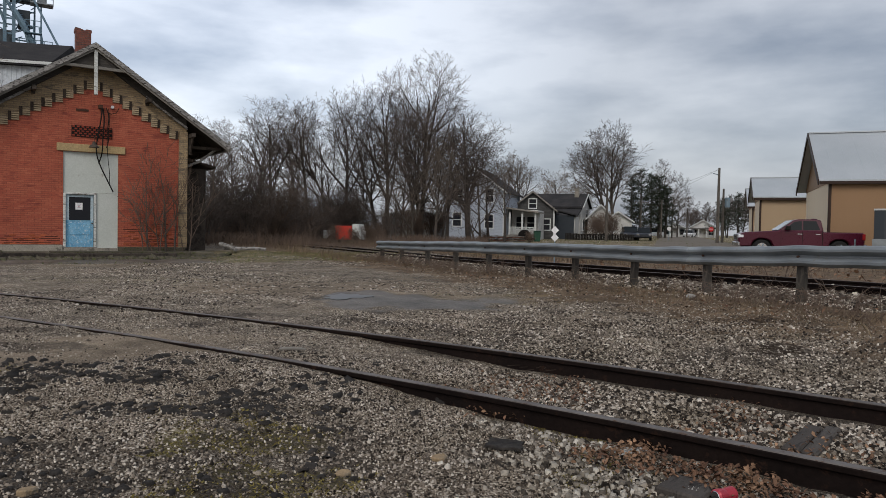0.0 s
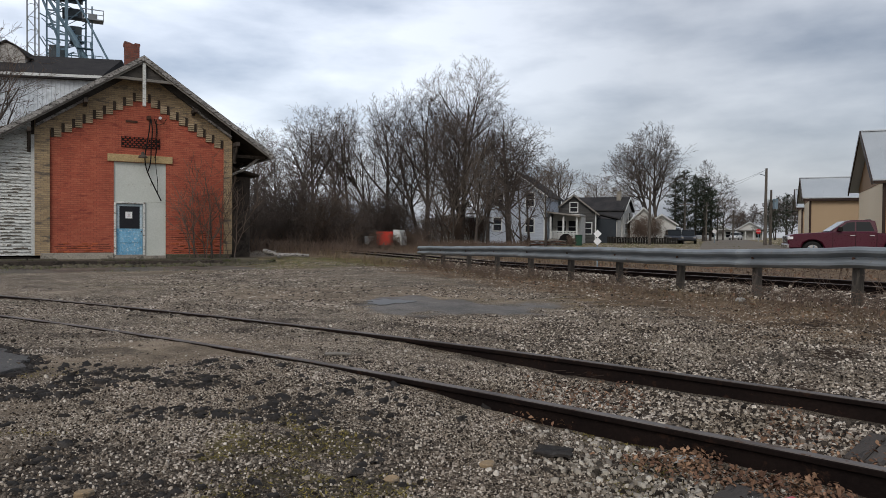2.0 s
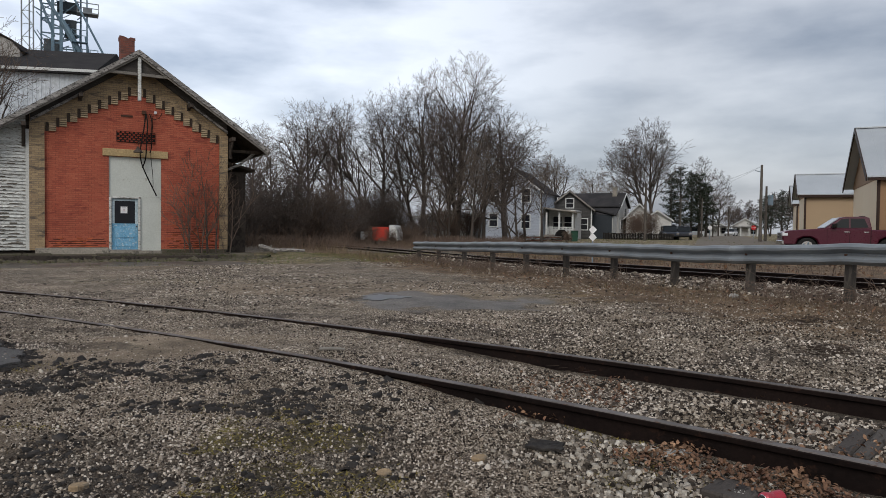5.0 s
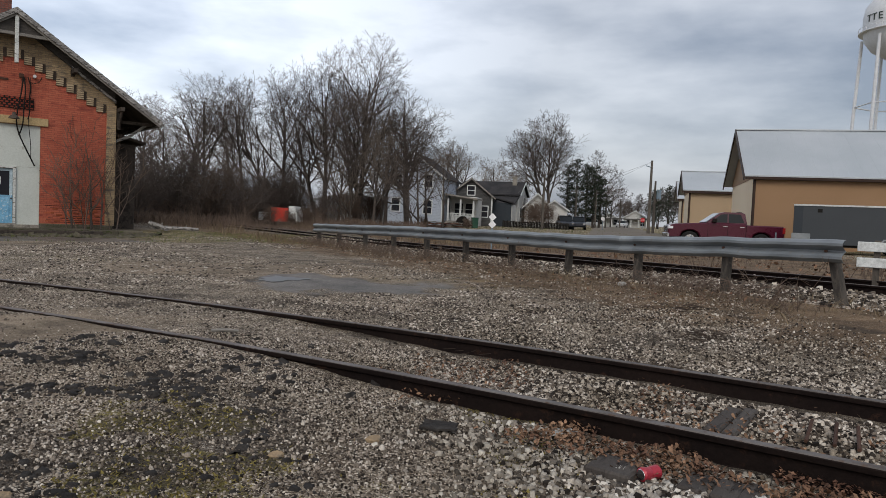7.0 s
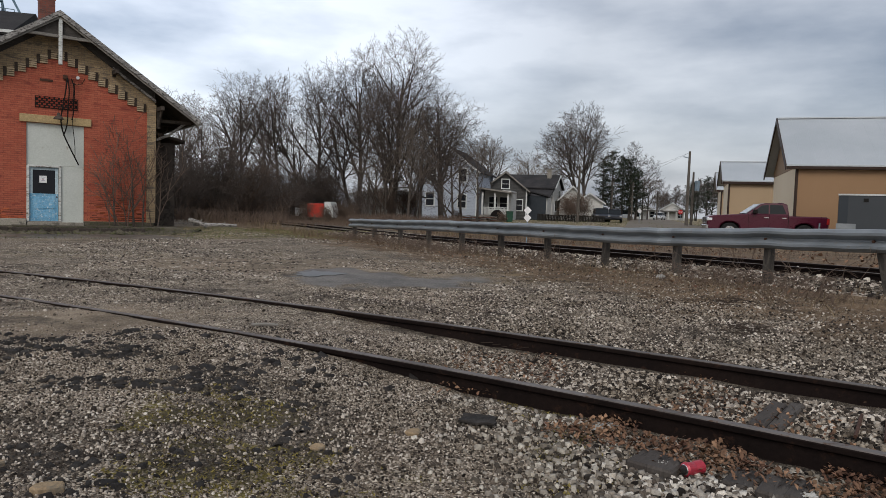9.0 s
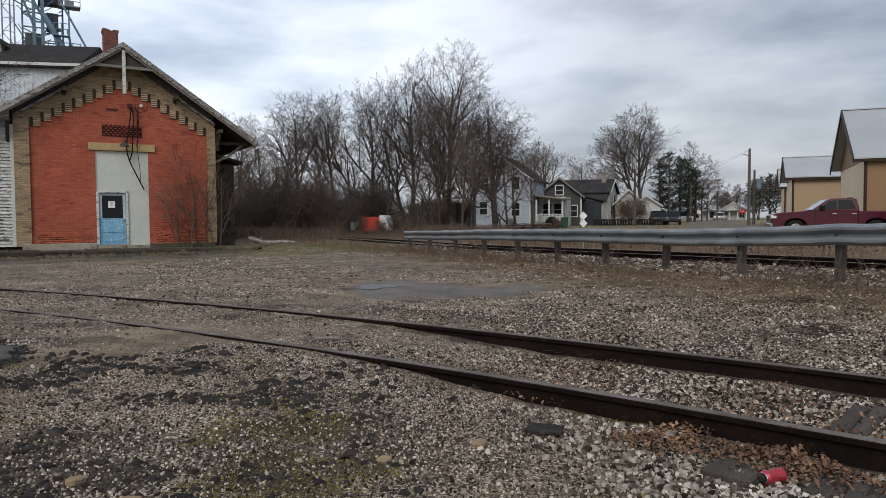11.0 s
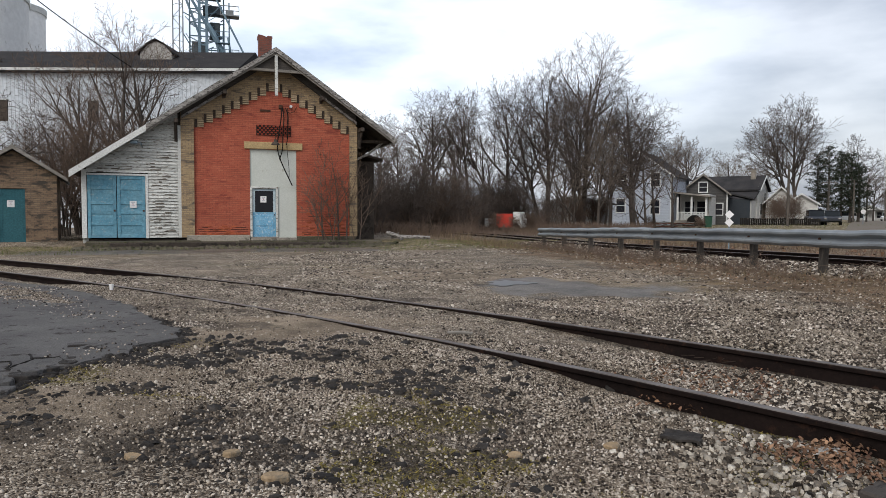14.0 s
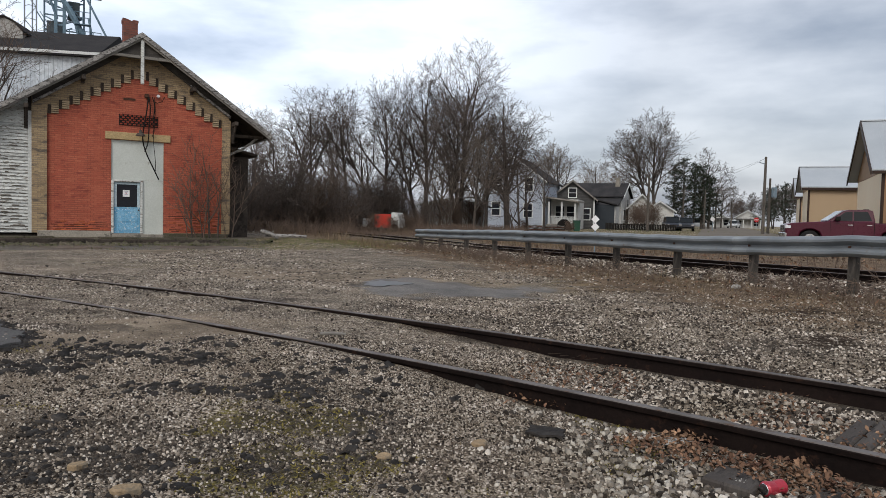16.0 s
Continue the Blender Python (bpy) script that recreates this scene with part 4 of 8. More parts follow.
for u0, u1 in ((2.3, 3.86), (-3.1, -1.45)):
    part("frieze_board", Shape().slab([(u0, roof_z(u0) - 0.36), (u1, roof_z(u1) - 0.36), (u1, roof_z(u1) - 0.47), (u0, roof_z(u0) - 0.47)], -0.09, -0.02), RAKE_WOOD, depot, "weathered frieze board", bevel=0.008)
for y in (0.3, 2.6, 5.2, 7.8):
    part("knee_brace", Shape().tube([(3.85, y, 3.40), (4.45, y, 3.68), (5.15, y, 4.26)], 0.055, 4), RAKE_WOOD if y < 1 else DARK_WOOD, depot)
    part("lookout", Shape().box(3.8, 5.3, y - 0.06, y + 0.06, 4.16, 4.28), DARK_WOOD, depot)
# grey boards with the roof overhang's shade put into their colour
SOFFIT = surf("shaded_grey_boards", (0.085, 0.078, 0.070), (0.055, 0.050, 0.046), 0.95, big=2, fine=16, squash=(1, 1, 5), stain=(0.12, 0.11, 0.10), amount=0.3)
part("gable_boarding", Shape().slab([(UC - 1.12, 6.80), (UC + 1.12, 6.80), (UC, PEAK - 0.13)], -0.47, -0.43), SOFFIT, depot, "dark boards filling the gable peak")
# dark bands added in place of the shade below the rakes
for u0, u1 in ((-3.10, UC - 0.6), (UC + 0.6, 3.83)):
    part("frieze", Shape().slab([(u0, roof_z(u0) - 0.11), (u1, roof_z(u1) - 0.11), (u1, roof_z(u1) - 0.40), (u0, roof_z(u0) - 0.40)], -0.03, 0.058), SOFFIT, depot, "dark frieze standing for the shade under the eaves")
for u0, u1 in ((5.38, UC), (-4.35, UC)):
    part("inner_rake", Shape().slab([(u0, roof_z(u0) - 0.12), (u1, roof_z(u1) - 0.12), (u1, roof_z(u1) - 0.25), (u0, roof_z(u0) - 0.25)], -0.60, -0.555), GREY_WOOD, depot, "grey inner rake board")
chimney = part("chimney", Shape().slab([(0.0, 7.0), (0.52, 7.0), (0.52, 8.40), (0.55, 8.46), (0.54, 8.54), (0.36, 8.55), (0.30, 8.50), (0.12, 8.56), (-0.03, 8.58), (-0.03, 8.47), (0.0, 8.42)], 1.2, 1.72), SOOT_WALL, depot, "weathered red brick chimney with a crumbling top")
# lean-to in clapboard with its double doors
SHED0, SHED1 = -6.62, -3.13
b0, b1, bh = -6.44, -4.42, 2.52
z = BASE
while z < 5.0:
    top = z + 0.125
    limit = UC - (PEAK - 0.13 - z) / FALL
    a = max(SHED0 + 0.16, limit)
    if a < SHED1 - 0.18:
        spans = [(b1 + 0.1, SHED1 - 0.11)] if z < bh + 0.02 else [(a, SHED1 - 0.11)]
        if z < bh + 0.02 and a < b0 - 0.1:
            spans.append((a, b0 - 0.1))
        for e0, e1 in spans:
            et = max(e0, UC - (PEAK - 0.13 - top) / FALL) if e0 == a else e0
            lap = Shape().add([(e0, 0.008, z), (e1, 0.008, z + random.uniform(-0.006, 0.006)), (e1, 0.055, top), (et, 0.055, top), (e0, 0.075, z), (e1, 0.075, z), (e1, 0.075, top), (et, 0.075, top)], [(0, 1, 2, 3), (4, 7, 6, 5), (0, 4, 5, 1), (2, 6, 7, 3), (0, 3, 7, 4), (1, 5, 6, 2)])
            part("clapboard", lap, WHITE_PAINT, depot)
    z += 0.118
rng = random.Random(52)
BARE = surf("bare_grey_clapboard", (0.17, 0.145, 0.12), (0.11, 0.092, 0.078), 0.95, big=4, fine=20, squash=(1, 1, 5))
for k in range(46):
    zr = BASE + 0.118 * rng.randint(1, 26)
    lo_u = max(b1 + 0.2 if zr < bh + 0.1 else SHED0 + 0.5, UC - (PEAK - 0.45 - zr) / FALL)
    if lo_u > SHED1 - 0.6:
        continue
    u = rng.uniform(lo_u, SHED1 - 0.5)
    part("peeled_strip", Shape().box(u, u + rng.uniform(0.1, 0.38), 0.002, 0.03, zr + 0.004, zr + rng.uniform(0.018, 0.05)), BARE, depot)
shed_back = Shape().slab([(SHED0, bh + 0.1), (SHED1, bh + 0.1), (SHED1, roof_z(SHED1) - 0.11), (SHED0, roof_z(SHED0) - 0.11)], 0.08, 0.18)
shed_back.box(b1, SHED1, 0.08, 0.18, BASE, bh + 0.1).box(SHED0, b0, 0.08, 0.18, BASE, bh + 0.1)
part("shed_wall", shed_back, DARK_WOOD, depot)
part("corner_board", Shape().box(SHED1 - 0.11, SHED1, 0.0, 0.09, BASE, 4.5), CLEAN_WHITE, depot, "white corner board")
part("corner_board", Shape().box(SHED0, SHED0 + 0.17, 0.0, 0.09, BASE, 2.72), CLEAN_WHITE, depot, "white corner board")
part("door_trim", Shape().box(b0, b1 + 0.1, 0.0, 0.09, bh, bh + 0.07), CLEAN_WHITE, depot)
part("door_trim", Shape().box(b1, b1 + 0.1, 0.0, 0.09, BASE - 0.02, bh), CLEAN_WHITE, depot)
for e0, e1 in ((b0 + 0.01, (b0 + b1) / 2 - 0.012), ((b0 + b1) / 2 + 0.012, b1 - 0.01)):
    leaf = part("barn_door", Shape().box(e0, e1, 0.06, 0.10, BASE, bh), BLUE_PAINT, depot, "faded blue panelled door leaf")
    w = e1 - e0
    for q in (Shape().box(e0, e0 + 0.12, 0.03, 0.06, BASE, bh), Shape().box(e1 - 0.12, e1, 0.03, 0.06, BASE, bh)):
        part("stile", q, BLUE_PAINT, leaf, bevel=0.005)
    for zr in (BASE, 0.62, 1.06, 1.42, 1.98, bh - 0.14):
        part("cross_rail", Shape().box(e0 + 0.12, e1 - 0.12, 0.034, 0.06, zr, zr + 0.13), BLUE_PAINT, leaf, bevel=0.005)
    part("latch", Shape().box(e1 - 0.1, e1 - 0.03, 0.02, 0.03, 1.15, 1.22), RUST, leaf)
notice(DEPOT @ pose(-4.86, 0.02, 1.42), "white paper notice on the blue shed door")
flood = thing("floodlight", DEPOT @ pose(-4.75, 0.0, 3.80), "small grey floodlight under the lean-to rake", "floodlight")
part("arm", Shape().tube([(0.25, 0.05, -0.2), (0.2, -0.25, -0.05), (0.0, -0.4, 0.0)], 0.02, 5), STEEL, flood)
part("head", Shape().box(-0.16, 0.10, -0.5, -0.3, -0.10, 0.02), STEEL, flood, bevel=0.015)
part("shield", Shape().box(-0.22, 0.14, -0.56, -0.28, 0.02, 0.05), CLEAN_WHITE, flood)
part("side_bay", Shape().box(3.86, 5.0, 1.4, 4.6, -0.1, 3.45), DARK_WOOD, depot, "dark boarded side bay", bevel=0.02)
part("bay_roof", Shape().slab([(3.86, 3.95), (5.35, 3.58), (5.35, 3.48), (3.86, 3.83)], 1.2, 4.8), DARK_WOOD, depot, "dark sloping bay roof")
part("inner_floor", Shape().box(-6.5, 3.8, 0.2, DEEP, -0.1, 0.1), DARK_WOOD, depot)
# low platform along the front
platform = thing("platform", DEPOT, "low mossy concrete and timber platform before the depot", "platform", kind="structure")
rng = random.Random(5)
e = -6.4
while e < 4.6:
    w = rng.uniform(0.9, 1.7)
    part("platform_slab", Shape().box(e, min(e + w, 4.7) - 0.02, -1.05 - rng.uniform(0, 0.12), -0.02, -0.45, 0.03 + rng.uniform(-0.03, 0.015)), MOSSY, platform, bevel=0.02)
    e += w
for e0, e1, y, zz in ((-5.6, -1.2, -1.26, -0.06), (-1.1, 3.2, -1.22, -0.09)):
    part("timber_edge", Shape().box(e0, e1, y - 0.1, y + 0.1, zz - 0.3, zz + 0.06), DARK_WOOD, platform, bevel=0.02)


# ---- helpers for the surroundings ----
def at(bearing, dist, z=None, yaw=0.0):
    """A pose at a bearing (degrees to the right of +y) and distance, on the ground unless z is given."""
    x, y = dist * math.sin(radians(bearing)), dist * math.cos(radians(bearing))
    return pose(x, y, float(ground_z(x, y)) if z is None else z, 0, 0, yaw)


def wheel(name, parent, x, y, r, w):
    t = part(name, Shape().tube([(x, y - w / 2, r), (x, y - w / 2 + 0.02, r), (x, y + w / 2 - 0.02, r), (x, y + w / 2, r)], [r - 0.03, r, r, r - 0.03], 20), TYRE, parent, "black tyre")
    part("rim", Shape().tube([(x, y - w / 2 - 0.012, r), (x, y + w / 2 + 0.012, r)], r * 0.62, 14), CHROME, t, "alloy rim")
    for k in range(5):
        a = 2 * math.pi * k / 5
        part("spoke", Shape().tube([(x, y - w / 2 - 0.02, r), (x + 0.55 * r * math.cos(a), y - w / 2 - 0.02, r + 0.55 * r * math.sin(a))], 0.03, 4), STEEL, t)
    return t


# ---- grain elevator, silo and leg tower beyond the depot ----
E_A, E_B = np.array([-49.8, 44.4]), np.array([-29.5, 49.2])
e_dir = (E_B - E_A) / np.linalg.norm(E_B - E_A)
e_yaw = math.degrees(math.atan2(e_dir[1], e_dir[0]))
elev = thing("grain_elevator", pose(E_A[0], E_A[1], 0, 0, 0, e_yaw), "long pale metal-clad grain building with a dark roof", "building")
E_LEN = float(np.linalg.norm(E_B - E_A)) + 1.6
skin = Shape()
for k in range(-60, int(E_LEN / 0.3)):
    skin.slab([(0.3 * k, 0.0), (0.3 * k + 0.04, -0.03), (0.3 * k + 0.26, -0.03), (0.3 * k + 0.3, 0.0), (0.3 * k + 0.3, 0.2), (0.3 * k, 0.2)], -0.5, 12.1, "z")
tagged(part("cladding", skin, ELEV_WHITE, elev, "ribbed pale metal wall"), kind="stuff")
part("end_wall", Shape().box(E_LEN - 0.2, E_LEN, 0.2, 12, -0.5, 12.0), ELEV_WHITE, elev)
part("roof", Shape().slab([(-0.5, 12.25), (4.5, 14.55), (12.5, 12.2), (12.5, 11.9), (-0.5, 11.9)], -18, E_LEN + 0.3, "x"), DARK_ROOF, elev, "dark low-pitched roof")
part("fascia", Shape().box(-18, E_LEN + 0.32, -0.56, -0.50, 12.0, 12.2), CLEAN_WHITE, elev, "white fascia board")
for x in (4.0, 11.0):
    w = part("window", Shape().box(x, x + 0.8, -0.06, 0.02, 8.2, 9.8), DARK_WOOD, elev, "boarded dark window")
    part("frame", Shape().box(x - 0.08, x + 0.88, -0.09, -0.06, 9.8, 9.9), CLEAN_WHITE, w)
cup = part("cupola", Shape().slab([(14.2, 11.9), (16.7, 11.9), (16.7, 13.9), (16.1, 14.55), (15.45, 14.85), (14.8, 14.55), (14.2, 13.9)], 2.0, 5.5), surf("grey_board", (0.40, 0.39, 0.37), (0.33, 0.32, 0.31), 0.8, stain=(0.25, 0.24, 0.22)), elev, "grey boarded cupola")
part("cupola_roof", Shape().slab([(13.95, 13.8), (14.8, 14.62), (15.45, 14.95), (16.1, 14.62), (16.95, 13.8), (16.95, 13.88), (16.1, 14.7), (15.45, 15.03), (14.8, 14.7), (13.95, 13.88)], 1.8, 5.7), DARK_ROOF, cup)

for b, d, r, h in ((-47.6, 84, 6.2, 22.6), (-44.6, 92, 3.6, 23.6)):
    c = at(b, d, 0.0)
    silo = thing("silo", c, "tall white concrete grain silo", "silo", "silos")
    part("shell", Shape().tube([(0, 0, 0), (0, 0, h)], r, 48), surf("white_concrete", (0.86, 0.87, 0.87), (0.82, 0.835, 0.84), 0.8, big=0.2, fine=2, bump=0.05, stain=(0.62, 0.63, 0.63), amount=0.15), silo, smooth=False)
    part("rim", Shape().tube([(0, 0, h - 0.5), (0, 0, h), (0, 0, h + 0.15), (0, 0, h + 0.9)], [r + 0.12, r + 0.15, r + 0.15, r * 0.5], 48), CLEAN_WHITE, silo)
    part("ladder", Shape().box(-0.3, -0.25, -r - 0.2, -r - 0.15, 12, h).box(0.25, 0.3, -r - 0.2, -r - 0.15, 12, h), STEEL, silo)

tw = thing("elevator_leg_tower", at(-31.6, 70, 12.5, 31.6), "blue-grey steel leg tower with spouts, braces and platforms", "tower")
MACHINE = surf("dark_machine_steel", (0.06, 0.075, 0.085), (0.09, 0.105, 0.115), 0.7)
part("housing", Shape().slab([(-2.7, -3), (2.3, -3), (2.3, 2.0), (1.2, 2.6), (-1.8, 2.7), (-2.7, 2.2)], -1.4, 1.6), MACHINE, tw, "dark sheet-metal roof housing", bevel=0.04)
for x, y, w in ((-0.62, -1.2, 0.13), (0.02, -1.2, 0.13), (-1.5, 1.0, 0.07), (1.55, 0.6, 0.07), (2.0, -0.8, 0.06)):
    part("leg", Shape().box(x - w, x + w, y - w, y + w, 0, 8.2 if w < 0.07 else 16), BLUE_STEEL, tw)
part("header_beam", Shape().box(-1.7, 1.3, -1.5, 0.9, 8.7, 9.2).box(-1.9, 1.5, -1.6, -1.5, 9.2, 10.2), MACHINE, tw, "dark header platform")
part("machine_casing", Shape().box(-1.3, -0.1, -0.3, 0.8, 2.6, 4.6).box(0.3, 1.2, -0.5, 0.7, 5.0, 6.4).box(-0.3, 1.4, -0.2, 0.8, 7.2, 8.0), MACHINE, tw, "dark machine housings", bevel=0.05)
for k in range(7):
    z = 2.8 + 1.25 * k
    a, b = (-1.5, 1.55) if k % 2 else (1.55, -1.5)
    part("girt", Shape().box(-1.5, 1.55, 0.75, 0.87, z, z + 0.10), BLUE_STEEL, tw)
    part("girt", Shape().box(-0.62, 0.02, -1.25, -1.15, z, z + 0.14), BLUE_STEEL, tw)
    part("brace", Shape().tube([(a, 0.8, z), (b, 0.7, z + 1.25)], 0.05, 4), BLUE_STEEL, tw)
    part("brace", Shape().tube([(0.02, -1.2, z + 0.3), (1.55, 0.6, z + 1.3)], 0.05, 4), BLUE_STEEL, tw)
    part("brace", Shape().tube([(-0.62, -1.2, z + 0.3), (-1.5, 1.0, z + 1.2)], 0.05, 4), BLUE_STEEL, tw)
rng = random.Random(61)
for k in range(30):
    x, y, z = rng.uniform(-1.5, 1.4), rng.uniform(-1.0, 0.9), rng.uniform(2.6, 11.0)
    part("brace", Shape().tube([(x, y, z), (x + rng.choice((-1, 1)) * rng.uniform(0.5, 1.3), y + rng.uniform(-0.6, 0.6), z + rng.uniform(0.2, 1.4))], rng.uniform(0.03, 0.06), 4), BLUE_STEEL, tw)
for pts, r in (([(0.5, -1.4, 9.0), (1.9, -1.5, 6.2), (3.7, -1.6, 2.6)], 0.09), ([(0.1, -1.5, 6.0), (0.9, -1.6, 4.6), (1.7, -1.6, 2.9)], 0.20), ([(-2.1, -1.3, 9.0), (-1.2, -1.3, 6.6), (-0.5, -1.3, 4.6)], 0.10), ([(-1.9, -1.2, 9.2), (-0.4, -1.4, 6.6), (0.9, -1.5, 4.2), (1.3, -1.5, 2.4)], 0.13), ([(1.9, -0.8, 5.0), (2.1, -1.0, 3.6), (2.7, -1.2, 2.4)], 0.10)):
    part("spout", Shape().tube(pts, r, 8), BLUE_STEEL, tw, "sloping grain spout")
for z, x0, x1 in ((2.6, 0.4, 2.8), (4.2, 0.8, 2.0)):
    part("walkway", Shape().box(x0, x1, -2.1, -1.5, z, z + 0.06), BLUE_STEEL, tw)
    for x in np.arange(x0, x1 + 0.1, 0.6):
        part("rail_post", Shape().box(x - 0.03, x + 0.03, -2.1, -2.04, z, z + 1.05), BLUE_STEEL, tw)
    for dz in (0.55, 1.02):
        part("handrail", Shape().box(x0, x1, -2.11, -2.05, z + dz, z + dz + 0.05), BLUE_STEEL, tw)
part("motor_platform", Shape().box(1.2, 2.9, -1.4, -0.2, 6.9, 7.0).box(1.2, 1.26, -1.4, -1.34, 7.0, 7.8).box(2.84, 2.9, -1.4, -1.34, 7.0, 7.8).box(1.2, 2.9, -1.4, -1.34, 7.75, 7.82).box(1.2, 2.9, -1.4, -1.34, 7.35, 7.4).box(1.7, 2.4, -1.1, -0.4, 7.0, 7.5), GALV, tw, "railed motor platform")
lt = thing("ladder_mast", at(-33.65, 70, 11.5, 20), "slender galvanised lattice ladder mast", "mast")
for x, y in ((-0.45, 0), (0.45, 0), (0, 0.6)):
    part("leg", Shape().tube([(x, y, 0), (x, y, 18)], 0.06, 5), GALV, lt)
for k in range(16):
    part("brace", Shape().tube([(-0.45 if k % 2 else 0.45, 0, 1.1 * k), (0.45 if k % 2 else -0.45, 0, 1.1 * k + 1.1)], 0.035, 4), GALV, lt)
    part("hoop", Shape().tube([(-0.45, 0, 1.1 * k), (0, -0.55, 1.1 * k), (0.45, 0, 1.1 * k)], 0.03, 4), GALV, lt)

# ---- small brick hut with a teal door ----
hut = thing("brick_hut", at(-44.55, 31.0, -0.02, 40), "small old buff brick hut with a teal door", "shed")
hw = 1.42
part("hut_wall", Shape().slab([(-hw, -0.2), (-0.50, -0.2), (-0.50, 2.02), (-hw, 2.02)], 0, 0.25).slab([(0.36, -0.2), (hw, -0.2), (hw, 2.02), (0.36, 2.02)], 0, 0.25).slab([(-hw, 2.02), (hw, 2.02), (hw, 2.55), (0, 3.45), (-hw, 2.55)], 0, 0.25), HUT_WALL, hut, "weathered buff brick gable")
part("hut_side", Shape().box(-hw, -hw + 0.2, 0.25, 3.6, -0.2, 2.5), HUT_WALL, hut)
part("hut_side", Shape().box(hw - 0.2, hw, 0.25, 3.6, -0.2, 2.5), HUT_WALL, hut)
part("hut_side", Shape().box(-hw, hw, 3.6, 3.8, -0.2, 2.5), HUT_WALL, hut)
for sgn in (-1, 1):
    part("hut_roof", Shape().slab([(0, 3.62), (sgn * 1.78, 2.42), (sgn * 1.78, 2.32), (0, 3.50)], -0.3, 4.0), SHINGLE, hut, "worn shingle roof")
    part("rake_board", Shape().slab([(0, 3.64), (sgn * 1.80, 2.43), (sgn * 1.80, 2.30), (0, 3.49)], -0.34, -0.30), GREY_WOOD, hut)
hd = part("hut_door", Shape().box(-0.50, 0.36, 0.05, 0.10, 0.0, 2.0), TEAL, hut, "teal plank door")
for x in (-0.5, 0.26):
    part("stile", Shape().box(x, x + 0.10, 0.035, 0.05, 0.0, 2.0), TEAL, hd)
notice(at(-44.75, 30.6, 1.42, 40), "white paper notice on the teal hut door")


# ---- pole barns ----
def barn(m, length, width, eave, peak, label, near_gable, side=TAN_METAL):
    """Long side along +x facing -y, gable at x = 0."""
    b = thing("pole_barn", m, label, "barn", "tan pole barns")
    part("long_wall", Shape().box(0.06, length, 0.0, 0.15, -0.3, eave), side, b, "tan metal siding")
    ribs = Shape()
    for k in range(int(length / 0.6)):
        ribs.box(0.3 + 0.6 * k, 0.34 + 0.6 * k, -0.004, 0.0, -0.1, eave - 0.05)
    tagged(part("siding_rib", ribs, side, b), kind="stuff")
    part("gable_wall", Shape().slab([(0.15, -0.3), (width, -0.3), (width, eave), (width / 2, peak - 0.1), (0.15, eave)], 0.0, 0.15, "x"), near_gable, b, "metal gable wall")
    part("gable_upper", Shape().slab([(1.0, eave - 0.25), (width, eave - 0.25), (width, eave), (width / 2, peak - 0.12), (0.35, eave - 0.02)], -0.03, 0.0, "x"), TAN_METAL, b)
    part("back_wall", Shape().box(0.15, length, width, width + 0.15, -0.3, eave), TAN_METAL, b)
    part("end_wall", Shape().box(length, length + 0.15, 0, width, -0.3, eave), TAN_METAL, b)
    for sgn, y0, name in ((1, -0.35, "roof_slope"), (-1, width + 0.5, "roof_slope")):
        rise = (peak - eave) / (width / 2)
        ze = eave - 0.28 * rise
        part(name, Shape().slab([(width / 2, peak), (y0, ze + 0.05), (y0, ze - 0.03), (width / 2, peak - 0.1)], -0.55, length + 0.4, "x"), GREY_METAL_ROOF, b, "grey ribbed metal roof")
        part("rake_trim", Shape().slab([(width / 2, peak + 0.04), (y0 - 0.03 * sgn, ze + 0.07), (y0 - 0.03 * sgn, ze - 0.24), (width / 2, peak - 0.24)], -0.61, -0.55, "x"), BROWN_TRIM, b)
    seam = Shape()
    for k in range(int(length / 0.75)):
        x = 0.2 + 0.75 * k
        seam.slab([(width / 2, peak + 0.0), (-0.35, eave - 0.28 * rise + 0.05), (-0.35, eave - 0.28 * rise + 0.058), (width / 2, peak + 0.008)], x, x + 0.03, "x")
    tagged(part("roof_seam", seam, GREY_METAL_ROOF, b), kind="stuff")
    part("soffit", Shape().box(-0.5, length, -0.33, 0.0, eave - 0.34, eave - 0.16), BROWN_TRIM, b, "dark brown eave trim")
    part("corner_trim", Shape().box(-0.05, 0.10, -0.05, 0.02, -0.3, eave - 0.1), BROWN_TRIM, b)
    part("ridge_cap", Shape().box(-0.55, length + 0.4, width / 2 - 0.14, width / 2 + 0.14, peak - 0.02, peak + 0.05), GREY_METAL_ROOF, b)
    return b


barn1 = barn(pose(20.6, 37.77, 0.08, 0, 0, -21.2), 26, 10.5, 4.16, 7.25, "tan metal pole barn with a grey metal roof", CREAM_METAL)
part("vent_lamp", Shape().box(-0.12, -0.03, 4.9, 5.3, 4.85, 5.05), BROWN_TRIM, barn1)
barn(pose(25.2, 56.3, 0.08, 0, 0, -21.2), 10, 8.6, 4.17, 5.95, "smaller pale tan pole barn with a grey roof", CREAM_METAL, PALE_TAN)
barn(pose(31.95, 73.1, 0.1, 0, 0, -21.2), 8, 8.6, 4.15, 6.1, "distant pale tan pole barn with a grey roof", CREAM_METAL, PALE_TAN)


